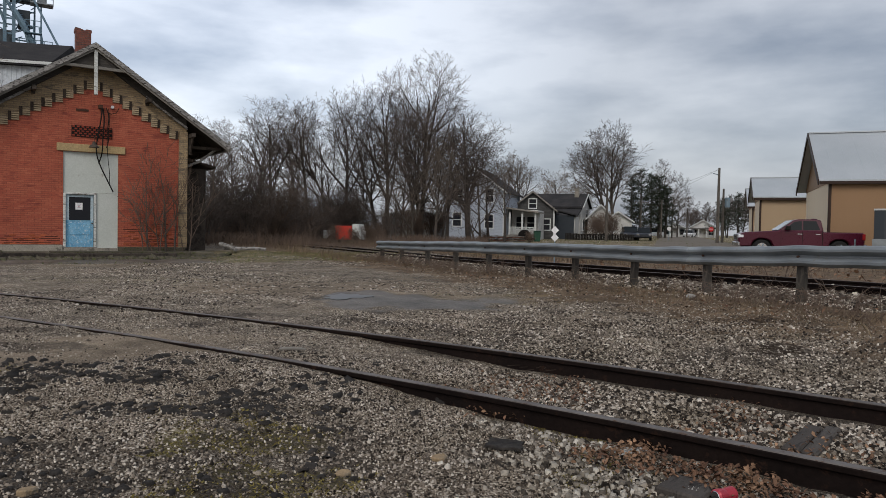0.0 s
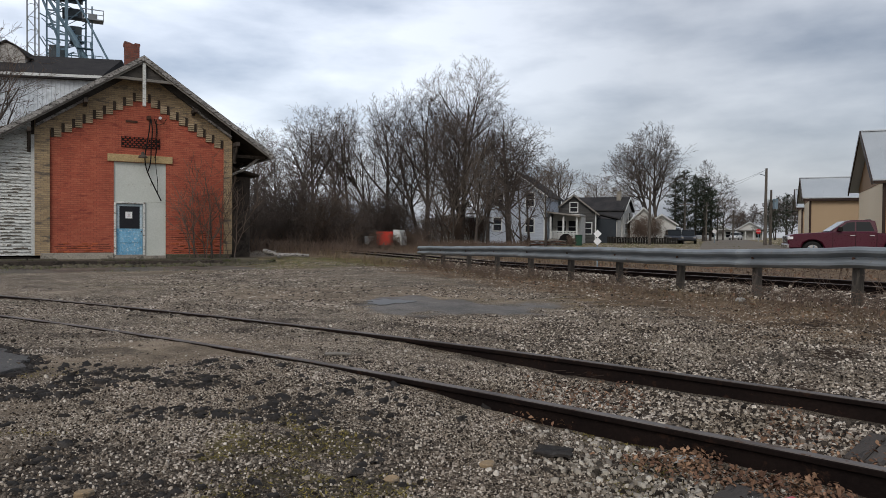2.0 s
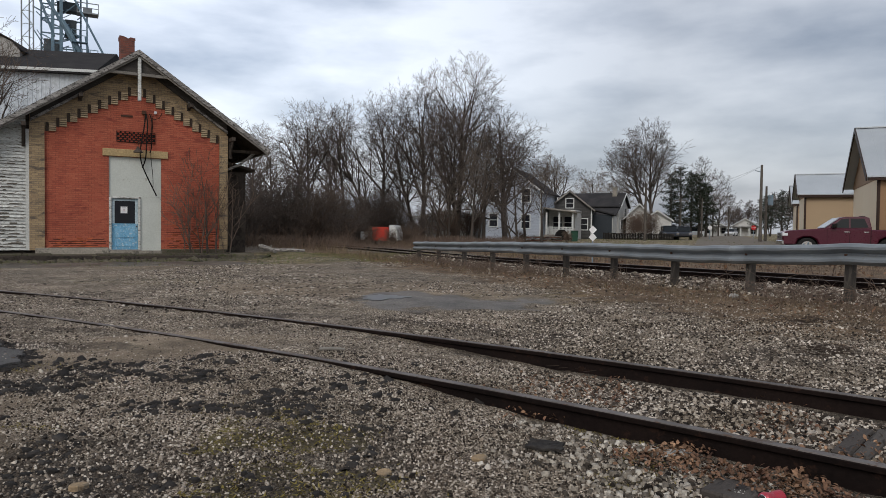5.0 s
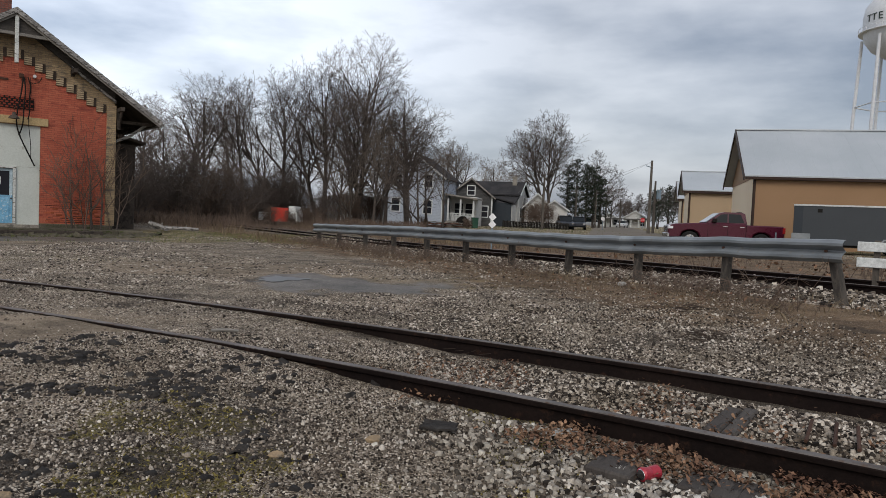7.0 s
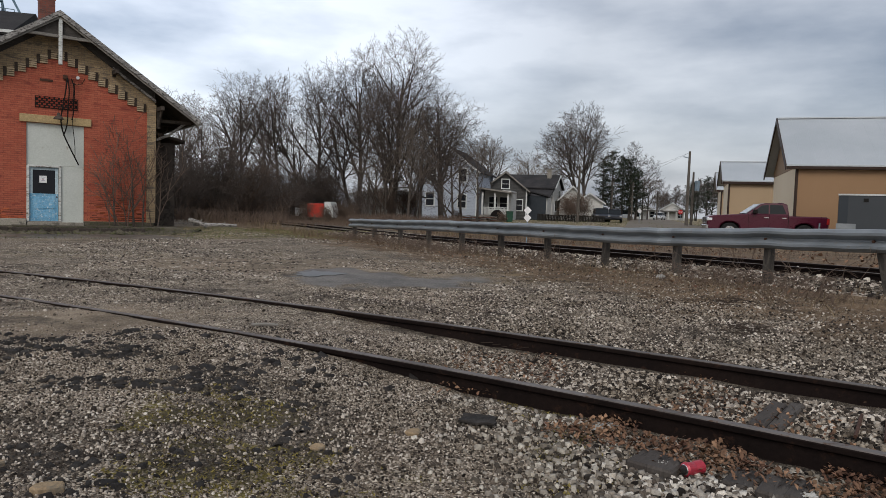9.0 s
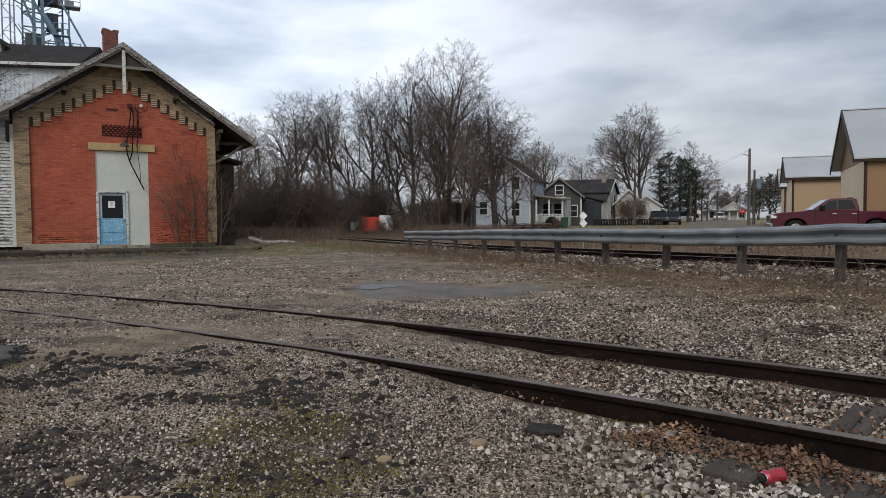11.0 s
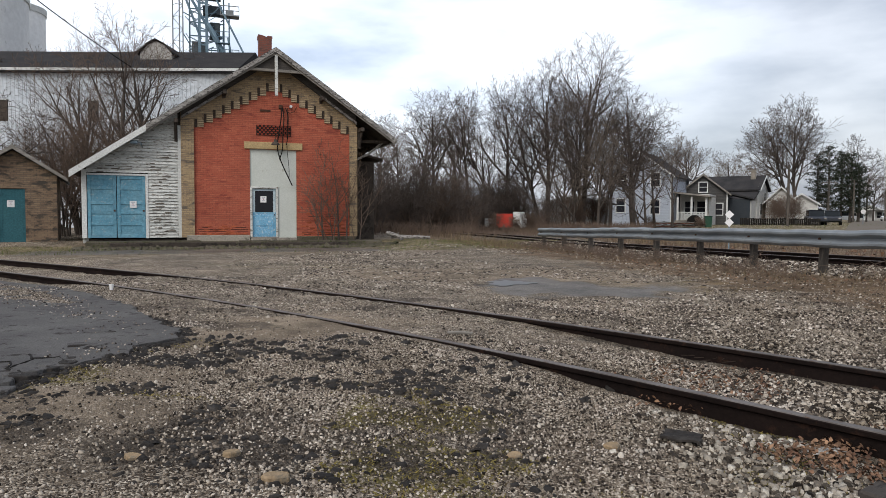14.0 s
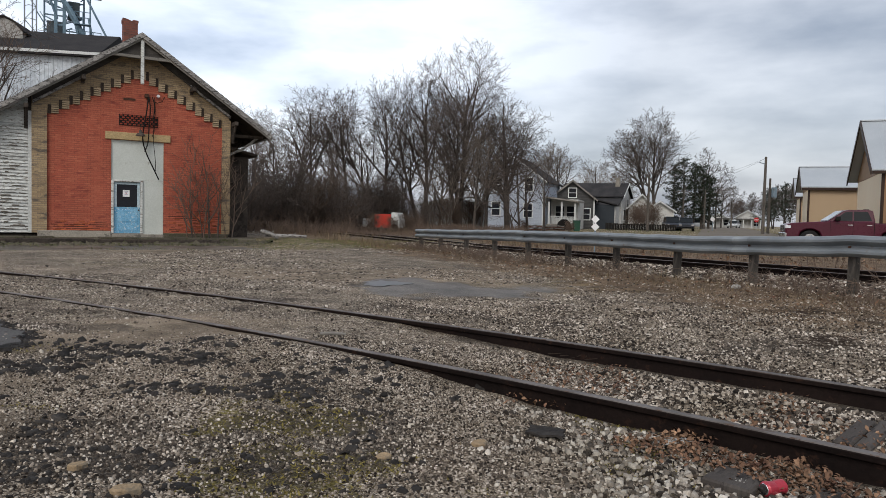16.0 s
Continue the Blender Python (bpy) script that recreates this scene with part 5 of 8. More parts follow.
# ---- dark red pickup ----
def pickup(m):
    """Nose towards -x, left flank towards -y."""
    t = thing("pickup_truck", m, "dark red crew-cab pickup with chrome grille", "pickup truck")
    W = 0.98
    side = [(-2.92, 0.52), (-2.95, 0.95), (-2.88, 1.16), (-2.62, 1.24), (-1.35, 1.33), (-0.95, 1.36), (1.02, 1.36), (1.04, 1.30), (2.86, 1.30), (2.94, 1.24), (2.92, 0.62), (2.55, 0.50), (2.32, 0.52), (2.22, 0.80), (1.97, 0.93), (1.63, 0.93), (1.38, 0.80), (1.28, 0.48), (-1.25, 0.48), (-1.39, 0.80), (-1.65, 0.93), (-1.99, 0.93), (-2.25, 0.80), (-2.34, 0.52)]
    part("body", Shape().slab(side, -W, W), TRUCK_RED, t, "dark red painted body", bevel=0.05)
    cab = [(-1.05, 1.34), (-0.35, 1.88), (-0.1, 1.95), (0.75, 1.96), (0.95, 1.90), (1.06, 1.34)]
    k = Shape()
    n = len(cab)
    pts = [(x, -W + 0.04 + (z - 1.34) * 0.14, z) for x, z in cab] + [(x, W - 0.04 - (z - 1.34) * 0.14, z) for x, z in cab]
    k.add(pts, [tuple(range(n)), tuple(range(2 * n - 1, n - 1, -1))] + [(i, i + n, (i + 1) % n + n, (i + 1) % n) for i in range(n)])
    cabin = part("cab", k, TRUCK_RED, t, bevel=0.03)
    for quad in ([(-0.78, 1.40), (-0.28, 1.82), (0.05, 1.86), (0.05, 1.40)], [(0.12, 1.40), (0.12, 1.86), (0.72, 1.86), (0.90, 1.42)]):
        for sgn in (-1, 1):
            g = Shape()
            a = [(x, sgn * (W - 0.025 - (z - 1.34) * 0.14), z) for x, z in quad]
            g.add(a + [(x, y - sgn * 0.02, z) for x, y, z in a], [(0, 1, 2, 3), (7, 6, 5, 4), (0, 4, 5, 1), (1, 5, 6, 2), (2, 6, 7, 3), (3, 7, 4, 0)])
            part("side_window", g, GLASS_DARK, cabin, "tinted side window")
    # the pale base colour carries the reflected sky
    ws = [(-1.04, -0.86, 1.37), (-0.36, -0.78, 1.87), (-0.36, 0.78, 1.87), (-1.04, 0.86, 1.37)]
    part("windscreen", Shape().add(ws + [(x - 0.03, y, z + 0.03) for x, y, z in ws], [(0, 1, 2, 3), (7, 6, 5, 4), (0, 4, 5, 1), (1, 5, 6, 2), (2, 6, 7, 3), (3, 7, 4, 0)]), surf("sky_toned_windscreen", (0.22, 0.25, 0.28), (0.25, 0.28, 0.31), 0.1, bump=0), cabin, "windscreen with the sky's reflection in its colour")
    part("grille", Shape().box(-2.98, -2.90, -0.62, 0.62, 0.82, 1.14), CHROME, t, "chrome grille", bevel=0.02)
    part("front_bumper", Shape().box(-3.02, -2.85, -0.98, 0.98, 0.50, 0.74), CHROME, t, "chrome bumper", bevel=0.04)
    part("rear_bumper", Shape().box(2.88, 3.05, -0.92, 0.92, 0.52, 0.70), CHROME, t, bevel=0.03)
    for sgn in (-1, 1):
        part("headlight", Shape().box(-2.96, -2.68, sgn * 0.80 - 0.185, sgn * 0.80 + 0.185, 0.95, 1.13), surf("headlight_lens", (0.6, 0.62, 0.65), (0.7, 0.72, 0.74), 0.15, bump=0), t, bevel=0.03)
        part("tail_light", Shape().box(2.80, 2.96, sgn * 0.90 - 0.085, sgn * 0.90 + 0.085, 0.92, 1.24), surf("tail_light_lens", (0.35, 0.02, 0.02), (0.4, 0.03, 0.03), 0.2, bump=0), t, bevel=0.02)
        part("mirror", Shape().box(-0.72, -0.52, sgn * 1.10 - 0.11, sgn * 1.10 + 0.11, 1.38, 1.60), BLACK, t, bevel=0.03)
        part("running_board", Shape().box(-1.1, 1.1, sgn * 0.98 - 0.07, sgn * 0.98 + 0.07, 0.40, 0.46), BLACK, t)
        for x in (-0.05, 0.80):
            part("door_handle", Shape().box(x - 0.11, x + 0.11, sgn * 1.0 - 0.015, sgn * 1.0 + 0.015, 1.17, 1.21), CHROME, t)
        part("door_seam", Shape().box(0.075, 0.09, sgn * 0.984 - 0.002, sgn * 0.984 + 0.002, 0.55, 1.35).box(-0.93, -0.915, sgn * 0.984 - 0.002, sgn * 0.984 + 0.002, 0.55, 1.35).box(0.99, 1.02, sgn * 0.984 - 0.002, sgn * 0.984 + 0.002, 0.55, 1.30), BLACK, t)
        wheel("wheel", t, -1.82, sgn * 0.86, 0.435, 0.28)
        wheel("wheel", t, 1.80, sgn * 0.86, 0.435, 0.28)
    part("bed_liner", Shape().box(1.08, 2.84, -0.86, 0.86, 1.295, 1.31), BLACK, t)
    part("roof_light", Shape().box(0.72, 0.92, -0.2, 0.2, 1.955, 2.0), BLACK, t, bevel=0.01)
    part("underbody", Shape().box(-2.6, 2.6, -0.7, 0.7, 0.35, 0.98), BLACK, t)
    return t


pickup(at(26.6, 41.2, None, -15))

# ---- enclosed trailer ----
tr = thing("cargo_trailer", at(35.8, 38.6, None, -32), "charcoal enclosed cargo trailer with a white roof edge", "trailer")
tr.scale = (1, 1, 0.93)
part("box_body", Shape().slab([(-2.95, -0.9), (-2.55, -1.02), (3.6, -1.02), (3.6, 1.02), (-2.55, 1.02), (-2.95, 0.9)], 0.45, 2.38, "z"), TRAILER, tr, "charcoal panel body", bevel=0.02)
part("roof_edge", Shape().slab([(-2.97, -0.92), (-2.56, -1.05), (3.62, -1.05), (3.62, 1.05), (-2.56, 1.05), (-2.97, 0.92)], 2.38, 2.46, "z"), CLEAN_WHITE, tr, "white roof edge")
part("stone_guard", Shape().box(-3.0, -2.2, -1.045, -1.03, 0.5, 0.98), GALV, tr, "bright metal stone guard")
part("badge", Shape().box(-1.95, -1.75, -1.04, -1.025, 2.06, 2.24), BLACK, tr)
part("maker_mark", Shape().box(1.9, 2.3, -1.04, -1.025, 2.24, 2.30), PAPER, tr)
for x in (1.2, 2.05):
    wheel("wheel", tr, x, -0.95, 0.33, 0.2)
    wheel("wheel", tr, x, 0.95, 0.33, 0.2)
fender = [(0.65, 0.62), (0.8, 0.76), (2.45, 0.76), (2.6, 0.62), (2.6, 0.70), (2.48, 0.83), (0.77, 0.83), (0.65, 0.70)]
part("fender", Shape().slab(fender, -1.16, -1.0), GALV, tr)
part("tongue", Shape().tube([(-2.9, 0, 0.5), (-4.1, 0, 0.5)], 0.06, 4).tube([(-2.9, 0.7, 0.5), (-4.0, 0, 0.5)], 0.05, 4).tube([(-2.9, -0.7, 0.5), (-4.0, 0, 0.5)], 0.05, 4), BLACK, tr)
part("jack", Shape().tube([(-3.7, 0, 0.0), (-3.7, 0, 0.95)], 0.04, 6), STEEL, tr)
part("chassis", Shape().box(-2.9, 3.5, -0.9, 0.9, 0.34, 0.46), BLACK, tr)
bw = thing("plank_barrier", pose(8.9, 11.4, 0.30, 0, 0, -40), "low white-painted plank barrier beyond the track", "barrier")
for z in (0.18, 0.46):
    part("plank", Shape().box(-0.6, 4.5, -0.03, 0.03, z, z + 0.17), CLEAN_WHITE, bw, bevel=0.008)
for x in (-0.3, 1.9, 4.1):
    part("stake", Shape().box(x - 0.05, x + 0.05, 0.03, 0.13, -0.5, 0.66), POST_WOOD, bw)

# ---- water tower ----
wt = thing("water_tower", at(37.2, 250, 0.0), "white water tower with lettered tank on splayed legs", "water tower")
prof = [(0.2, 53.5), (4.0, 54.2), (7.6, 56.6), (9.6, 59.6), (10.1, 62.5), (10.1, 66.5), (9.6, 69.3), (7.2, 72.6), (4.0, 74.6), (0.2, 75.4)]
TANK = surf("white_tank_paint", (0.70, 0.72, 0.74), (0.64, 0.66, 0.69), 0.5, big=0.1, fine=1.0, bump=0.02)
part("tank", Shape().tube([(0, 0, z) for r, z in prof], [r for r, z in prof], 40), TANK, wt, smooth=True)
part("catwalk", Shape().tube([(0, 0, 61.6), (0, 0, 61.8)], 11.2, 40), TANK, wt)
for k in range(40):
    a = 2 * math.pi * k / 40
    part("rail_post", Shape().box(-0.06, 0.06, -0.06, 0.06, 61.8, 63.0, pose(11.1 * math.cos(a), 11.1 * math.sin(a), 0)), TANK, wt)
part("catwalk_rail", Shape().tube([(11.1 * math.cos(2 * math.pi * k / 40), 11.1 * math.sin(2 * math.pi * k / 40), 63.0) for k in range(41)], 0.07, 4), TANK, wt)
for k in range(6):
    a = 2 * math.pi * (k + 0.35) / 6
    c, s = math.cos(a), math.sin(a)
    part("leg", Shape().tube([(10.0 * c, 10.0 * s, 60.0), (12.6 * c, 12.6 * s, 0.0)], [0.45, 0.54], 10), TANK, wt)
    a2 = 2 * math.pi * (k + 1.35) / 6
    for z, r in ((20, 11.7), (40, 10.9)):
        part("strut", Shape().tube([(r * c, r * s, z), (r * math.cos(a2), r * math.sin(a2), z)], 0.2, 5), TANK, wt)
part("riser", Shape().tube([(0, 0, 0), (0, 0, 54)], 1.0, 12), TANK, wt)
for ch, off in (("T", -8.3), ("T", -7.0), ("E", -5.4)):
    fc = bpy.data.curves.new("letter", "FONT")
    fc.body, fc.size, fc.extrude, fc.align_x = ch, 3.0, 0.05, "CENTER"
    fc.materials.append(surf("green_black_letter_paint", (0.03, 0.045, 0.04), (0.04, 0.055, 0.05), 0.6, bump=0))
    lo = new("letter", fc)
    y = -math.sqrt(max(0.1, 10.22**2 - off**2))
    lo.parent = wt
    ang = math.degrees(math.atan2(off, -y))
    lo.matrix_basis = pose(0, 0, 0, 0, 0, -37.2) @ pose(off, y, 64.2, 90, 0, ang)


# ---- houses beyond the track ----
def window(parent, x, y, z, w, h, m=None):
    f = part("window", Shape().box(x - w / 2 - 0.1, x + w / 2 + 0.1, y - 0.06, y + 0.02, z - h / 2 - 0.1, z + h / 2 + 0.1), CLEAN_WHITE, parent, "white-framed sash window")
    part("pane", Shape().box(x - w / 2, x + w / 2, y - 0.075, y - 0.058, z + 0.03, z + h / 2), GLASS, f)
    part("pane", Shape().box(x - w / 2, x + w / 2, y - 0.075, y - 0.058, z - h / 2, z - 0.03), GLASS, f)
    return f


def house(m, w, deep, eave, peak, wall_mat, roof_mat, label, lap=0.16):
    """Gable front along x, centred, facing -y."""
    h = thing("house", m, label, "house", "houses beyond the track")
    part("wall", Shape().slab([(-w / 2, -0.5), (w / 2, -0.5), (w / 2, eave), (0, peak - 0.15), (-w / 2, eave)], 0, deep), wall_mat, h)
    laps = Shape()
    z = 0.0
    while z < peak - 0.4:
        half = w / 2 if z < eave else (w / 2) * (peak - 0.15 - z) / (peak - 0.15 - eave)
        laps.box(-half, half, -0.02, 0.0, z, z + 0.05)
        if z < eave:
            laps.box(w / 2, w / 2 + 0.02, 0, deep, z, z + 0.05)
        z += lap
    tagged(part("siding_lap", laps, wall_mat, h), kind="stuff")
    for sgn in (-1, 1):
        rise = (peak - eave) / (w / 2)
        e = w / 2 + 0.35
        ze = peak - rise * e
        part("roof", Shape().slab([(0, peak), (sgn * e, ze), (sgn * e, ze - 0.15), (0, peak - 0.17)], -0.4, deep + 0.4), roof_mat, h, "dark shingle roof")
        part("rake_board", Shape().slab([(0, peak - 0.02), (sgn * (e + 0.02), ze - 0.02), (sgn * (e + 0.02), ze - 0.22), (0, peak - 0.24)], -0.46, -0.40), GREY_WOOD if wall_mat is DARK_SIDING else CLEAN_WHITE, h)
    part("corner_board", Shape().box(w / 2 - 0.12, w / 2 + 0.03, -0.03, 0.1, 0, eave), CLEAN_WHITE, h)
    return h


blue = house(at(2.3, 75.0, 0.3, -16), 6.7, 9.5, 5.1, 7.6, PALE_BLUE, DARK_ROOF, "pale blue two-storey house with white trim")
for x, z in ((-1.6, 4.5), (1.75, 4.5), (-1.75, 1.9), (1.75, 1.75)):
    window(blue, x, -0.02, z, 0.85, 1.35)
porch = part("porch_floor", Shape().box(3.5, 6.6, 1.0, 4.6, 0.15, 0.4), GREY_WOOD, blue, "grey porch floor")
part("porch_roof", Shape().slab([(3.4, 3.15), (6.9, 2.72), (6.9, 2.87), (3.4, 3.32)], 0.7, 5.0), GREY_WOOD, blue, "low porch roof")
for x in (3.75, 5.1, 6.5):
    part("porch_post", Shape().box(x - 0.09, x + 0.09, 1.05, 1.23, 0.4, 2.75), CLEAN_WHITE, blue)
for k in range(19):
    x = 3.85 + 0.145 * k
    part("baluster", Shape().box(x - 0.03, x + 0.03, 1.1, 1.16, 0.45, 1.15), CLEAN_WHITE, blue)
part("porch_rail", Shape().box(3.7, 6.55, 1.07, 1.19, 1.15, 1.23), CLEAN_WHITE, blue)
part("porch_room", Shape().box(3.5, 6.4, 3.6, 8.5, -0.4, 3.1), HOUSE_WHITE, blue, "white side wing behind the porch")
window(blue, 4.5, 3.58, 1.7, 0.9, 1.3)
window(blue, 5.7, 3.58, 1.7, 0.9, 1.3)
dark = house(at(7.1, 82.0, 0.3, -10), 5.0, 10, 3.5, 5.5, DARK_SIDING, DARK_ROOF, "small weathered grey timber house")
window(dark, 0.0, -0.02, 4.0, 0.8, 1.0)
window(dark, 1.6, -0.02, 1.6, 0.8, 1.2)
annex = part("annex", Shape().box(2.55, 4.75, 2.0, 7.0, -0.3, 2.75), CHARCOAL, dark, "charcoal side annex")
part("annex_roof", Shape().slab([(2.5, 3.3), (5.0, 2.7), (5.0, 2.85), (2.5, 3.45)], 1.7, 7.3), DARK_ROOF, dark)
white = house(at(11.25, 97.0, 0.45, 68), 6.0, 8.0, 4.2, 5.85, HOUSE_WHITE, DARK_ROOF, "white two-storey house with a grey chimney")
part("chimney", Shape().box(-0.95, -0.4, 0.7, 1.25, 4.2, 6.5), STONE, white, "grey chimney")
window(white, -1.2, -0.02, 1.6, 0.8, 1.3)
window(white, 1.0, -0.02, 3.2, 0.7, 1.0)
part("side_wing", Shape().box(-5.4, -3.0, 0.2, 5.6, -0.4, 2.6), HOUSE_WHITE, white, "low white side wing")
part("wing_roof", Shape().slab([(-2.9, 3.7), (-5.8, 2.62), (-5.8, 2.76), (-2.9, 3.86)], -0.2, 6.0), DARK_ROOF, white)
wing_window = part("wing_window", Shape().box(-5.45, -5.40, 1.1, 2.0, 0.9, 2.1), CLEAN_WHITE, white, "white-framed window")
part("pane", Shape().box(-5.47, -5.45, 1.2, 1.9, 1.0, 2.0), GLASS, wing_window)
cottage = house(at(12.5, 96.0, 0.5, -14), 3.4, 7, 2.7, 4.4, HOUSE_WHITE, SHINGLE, "small white gabled house among bushes")
window(cottage, 0.0, -0.02, 1.3, 0.7, 1.1)
back_c = house(at(13.85, 100.0, 0.55, -14), 3.6, 6, 2.4, 3.6, HOUSE_WHITE, SHINGLE, "low white outbuilding among bare trees")
gar = house(at(-2.55, 62.0, 0.1, -4), 5.6, 6.0, 2.2, 2.75, surf("pale_grey_siding", (0.36, 0.38, 0.40), (0.42, 0.44, 0.46), 0.7), DARK_ROOF, "low pale grey garage behind the trees")
part("garage_door", Shape().box(-1.2, 1.4, -0.05, 0.0, 0.0, 2.0), CLEAN_WHITE, gar)
for k in range(5):
    part("door_panel", Shape().box(-1.1, 1.3, -0.065, -0.05, 0.06 + 0.39 * k, 0.40 + 0.39 * k), CLEAN_WHITE, gar)
for b, d, yaw, w, e, p in ((20.15, 172, -20, 5.2, 2.6, 4.2), (18.1, 168, -20, 5.0, 2.2, 3.4)):
    hh = house(at(b, d, 0.4, yaw), w, 8, e, p, HOUSE_WHITE, SHINGLE, "distant white house with a porch")
    part("porch_roof", Shape().box(-w / 2 - 0.6, w / 2 + 0.6, -1.8, 0, 2.0, 2.2), SHINGLE, hh)
    for x in (-w / 2, -w / 6, w / 6, w / 2):
        part("porch_post", Shape().box(x - 0.1, x + 0.1, -1.7, -1.5, 0, 2.0), CLEAN_WHITE, hh)
    for x in (-w / 3, w / 3):
        window(hh, x, -0.02, 1.2, 0.9, 1.2)


# ---- parked vehicles far off ----
def car(m, paint, label, tall=1.5, long=4.4, category="car"):
    c = thing("car", m, label, category, "cars parked by the far street")
    L, Z = long / 2, tall
    low = [(-L, 0.4), (-L, 0.75), (-L + 0.9, 0.92), (L - 0.2, 0.95), (L, 0.8), (L, 0.4), (L - 0.5, 0.3), (-L + 0.5, 0.3)]
    part("body", Shape().slab(low, -0.85, 0.85), paint, c, bevel=0.06)
    part("cabin", Shape().slab([(-L + 1.0, 0.92), (-L + 1.6, Z), (L - 0.7, Z), (L - 0.15, 0.94)], -0.72, 0.72), GLASS_DARK, c, "dark glazed cabin", bevel=0.05)
    part("roof", Shape().box(-L + 1.55, L - 0.65, -0.70, 0.70, Z - 0.01, Z + 0.05), paint, c, bevel=0.02)
    for sgn in (-1, 1):
        for x in (-L + 0.8, L - 0.8):
            part("wheel", Shape().tube([(x, sgn * 0.78 - 0.1, 0.33), (x, sgn * 0.78 + 0.1, 0.33)], 0.33, 14), TYRE, c)
        part("lamp", Shape().box(-L - 0.01, -L + 0.12, sgn * 0.65 - 0.14, sgn * 0.65 + 0.14, 0.62, 0.76), CHROME, c)
    return c


NAVY = surf("dark_blue_car_paint", (0.018, 0.022, 0.032), (0.022, 0.027, 0.038), 0.3, bump=0)
WHITE_CAR = surf("white_car_paint", (0.68, 0.69, 0.7), (0.64, 0.65, 0.66), 0.3, bump=0)
car(at(14.75, 84, None, 82), NAVY, "dark blue estate car parked nose out", 1.55, 4.6)
car(at(15.8, 86, None, 76), NAVY, "dark small hatchback seen from behind", 1.5, 4.0)
car(at(16.35, 125, None, -15), WHITE_CAR, "white sport utility vehicle by the street", 1.7, 4.6)
car(at(19.2, 150, None, 60), WHITE_CAR, "white car coming out of the street", 1.5, 4.5)
ot = thing("box_van", at(-7.95, 52.0, None, -8), "red-orange and white box van behind brush", "van")
part("cargo_box", Shape().box(-0.62, 0.62, -0.8, 0.8, 0.3, 1.30), ORANGE, ot, "faded red-orange load", bevel=0.03)
part("cab", Shape().slab([(0.66, 0.3), (1.3, 0.3), (1.28, 0.9), (1.1, 1.42), (0.66, 1.44)], -0.8, 0.8), CLEAN_WHITE, ot, "white cab", bevel=0.03)
part("tail", Shape().box(-1.5, -0.66, -0.8, 0.8, 0.35, 0.95), surf("dull_white_panel", (0.42, 0.43, 0.43), (0.36, 0.37, 0.37), 0.7), ot, bevel=0.03)
for x in (-0.9, 0.9):
    part("wheel", Shape().tube([(x, -0.88, 0.3), (x, -0.7, 0.3)], 0.3, 12), TYRE, ot)


# ---- poles, wires and signs ----
def pole(b, d, h, r, label, arms=0, yaw=0.0, z=None):
    p = thing("utility_pole", at(b, d, z, yaw), label, "utility pole", "utility poles")
    part("shaft", Shape().tube([(0, 0, -0.5), (0, 0, h * 0.5), (0.02, 0, h)], [r, r * 0.85, r * 0.65], 8), POST_WOOD, p)
    for k in range(arms):
        z0 = h - 0.5 - 0.9 * k
        part("crossarm", Shape().box(-1.1, 1.1, -0.06, 0.06, z0, z0 + 0.12), POST_WOOD, p)
        for x in (-1.0, -0.5, 0.5, 1.0):
            part("insulator", Shape().tube([(x, 0, z0 + 0.12), (x, 0, z0 + 0.3)], 0.05, 6), STEEL, p)
    return p


main_pole = pole(21.2, 75, 7.5, 0.17, "tall grey timber utility pole")
part("bracket", Shape().tube([(0, 0, 6.8), (-0.6, 0, 6.95)], 0.04, 4), STEEL, main_pole)
tp = pole(21.55, 78, 5.6, 0.15, "shorter timber pole carrying a transformer")
part("transformer", Shape().tube([(0.45, 0, 3.7), (0.45, 0, 4.7)], 0.25, 10), STEEL, tp, "grey transformer can")
pole(12.95, 75, 5.9, 0.16, "leaning timber pole before the white houses")
pole(15.55, 110, 5.9, 0.15, "far timber pole with a crossarm", 1)
pole(17.1, 112, 5.9, 0.14, "far grey timber utility pole")
pole(17.9, 118, 5.4, 0.14, "far grey timber utility pole")
pole(19.0, 140, 5.6, 0.16, "far grey timber utility pole")


def wire(name, a, b, sag, r, label):
    w = Shape()
    pts = []
    for i in range(13):
        t = i / 12
        q = Vector(a).lerp(Vector(b), t)
        q.z -= sag * 4 * t * (1 - t)
        pts.append(q)
    w.tube(pts, r, 4)
    ob = part(name, w, BLACK, None)
    return tagged(ob, label, "cable")


p_top = at(21.2, 75, 7.6).translation
wire("power_line", p_top, at(14.5, 130, 8.5).translation, 0.8, 0.009, "thin sagging overhead power line")
wire("power_line", p_top, at(15.5, 110, 6.6).translation, 0.6, 0.009, "thin sagging overhead power line")
wire("stay_cable", at(-46.2, 40, 13.2).translation, at(-36.9, 42, 9.0).translation, 0.15, 0.028, "taut dark cable above the shrubs")

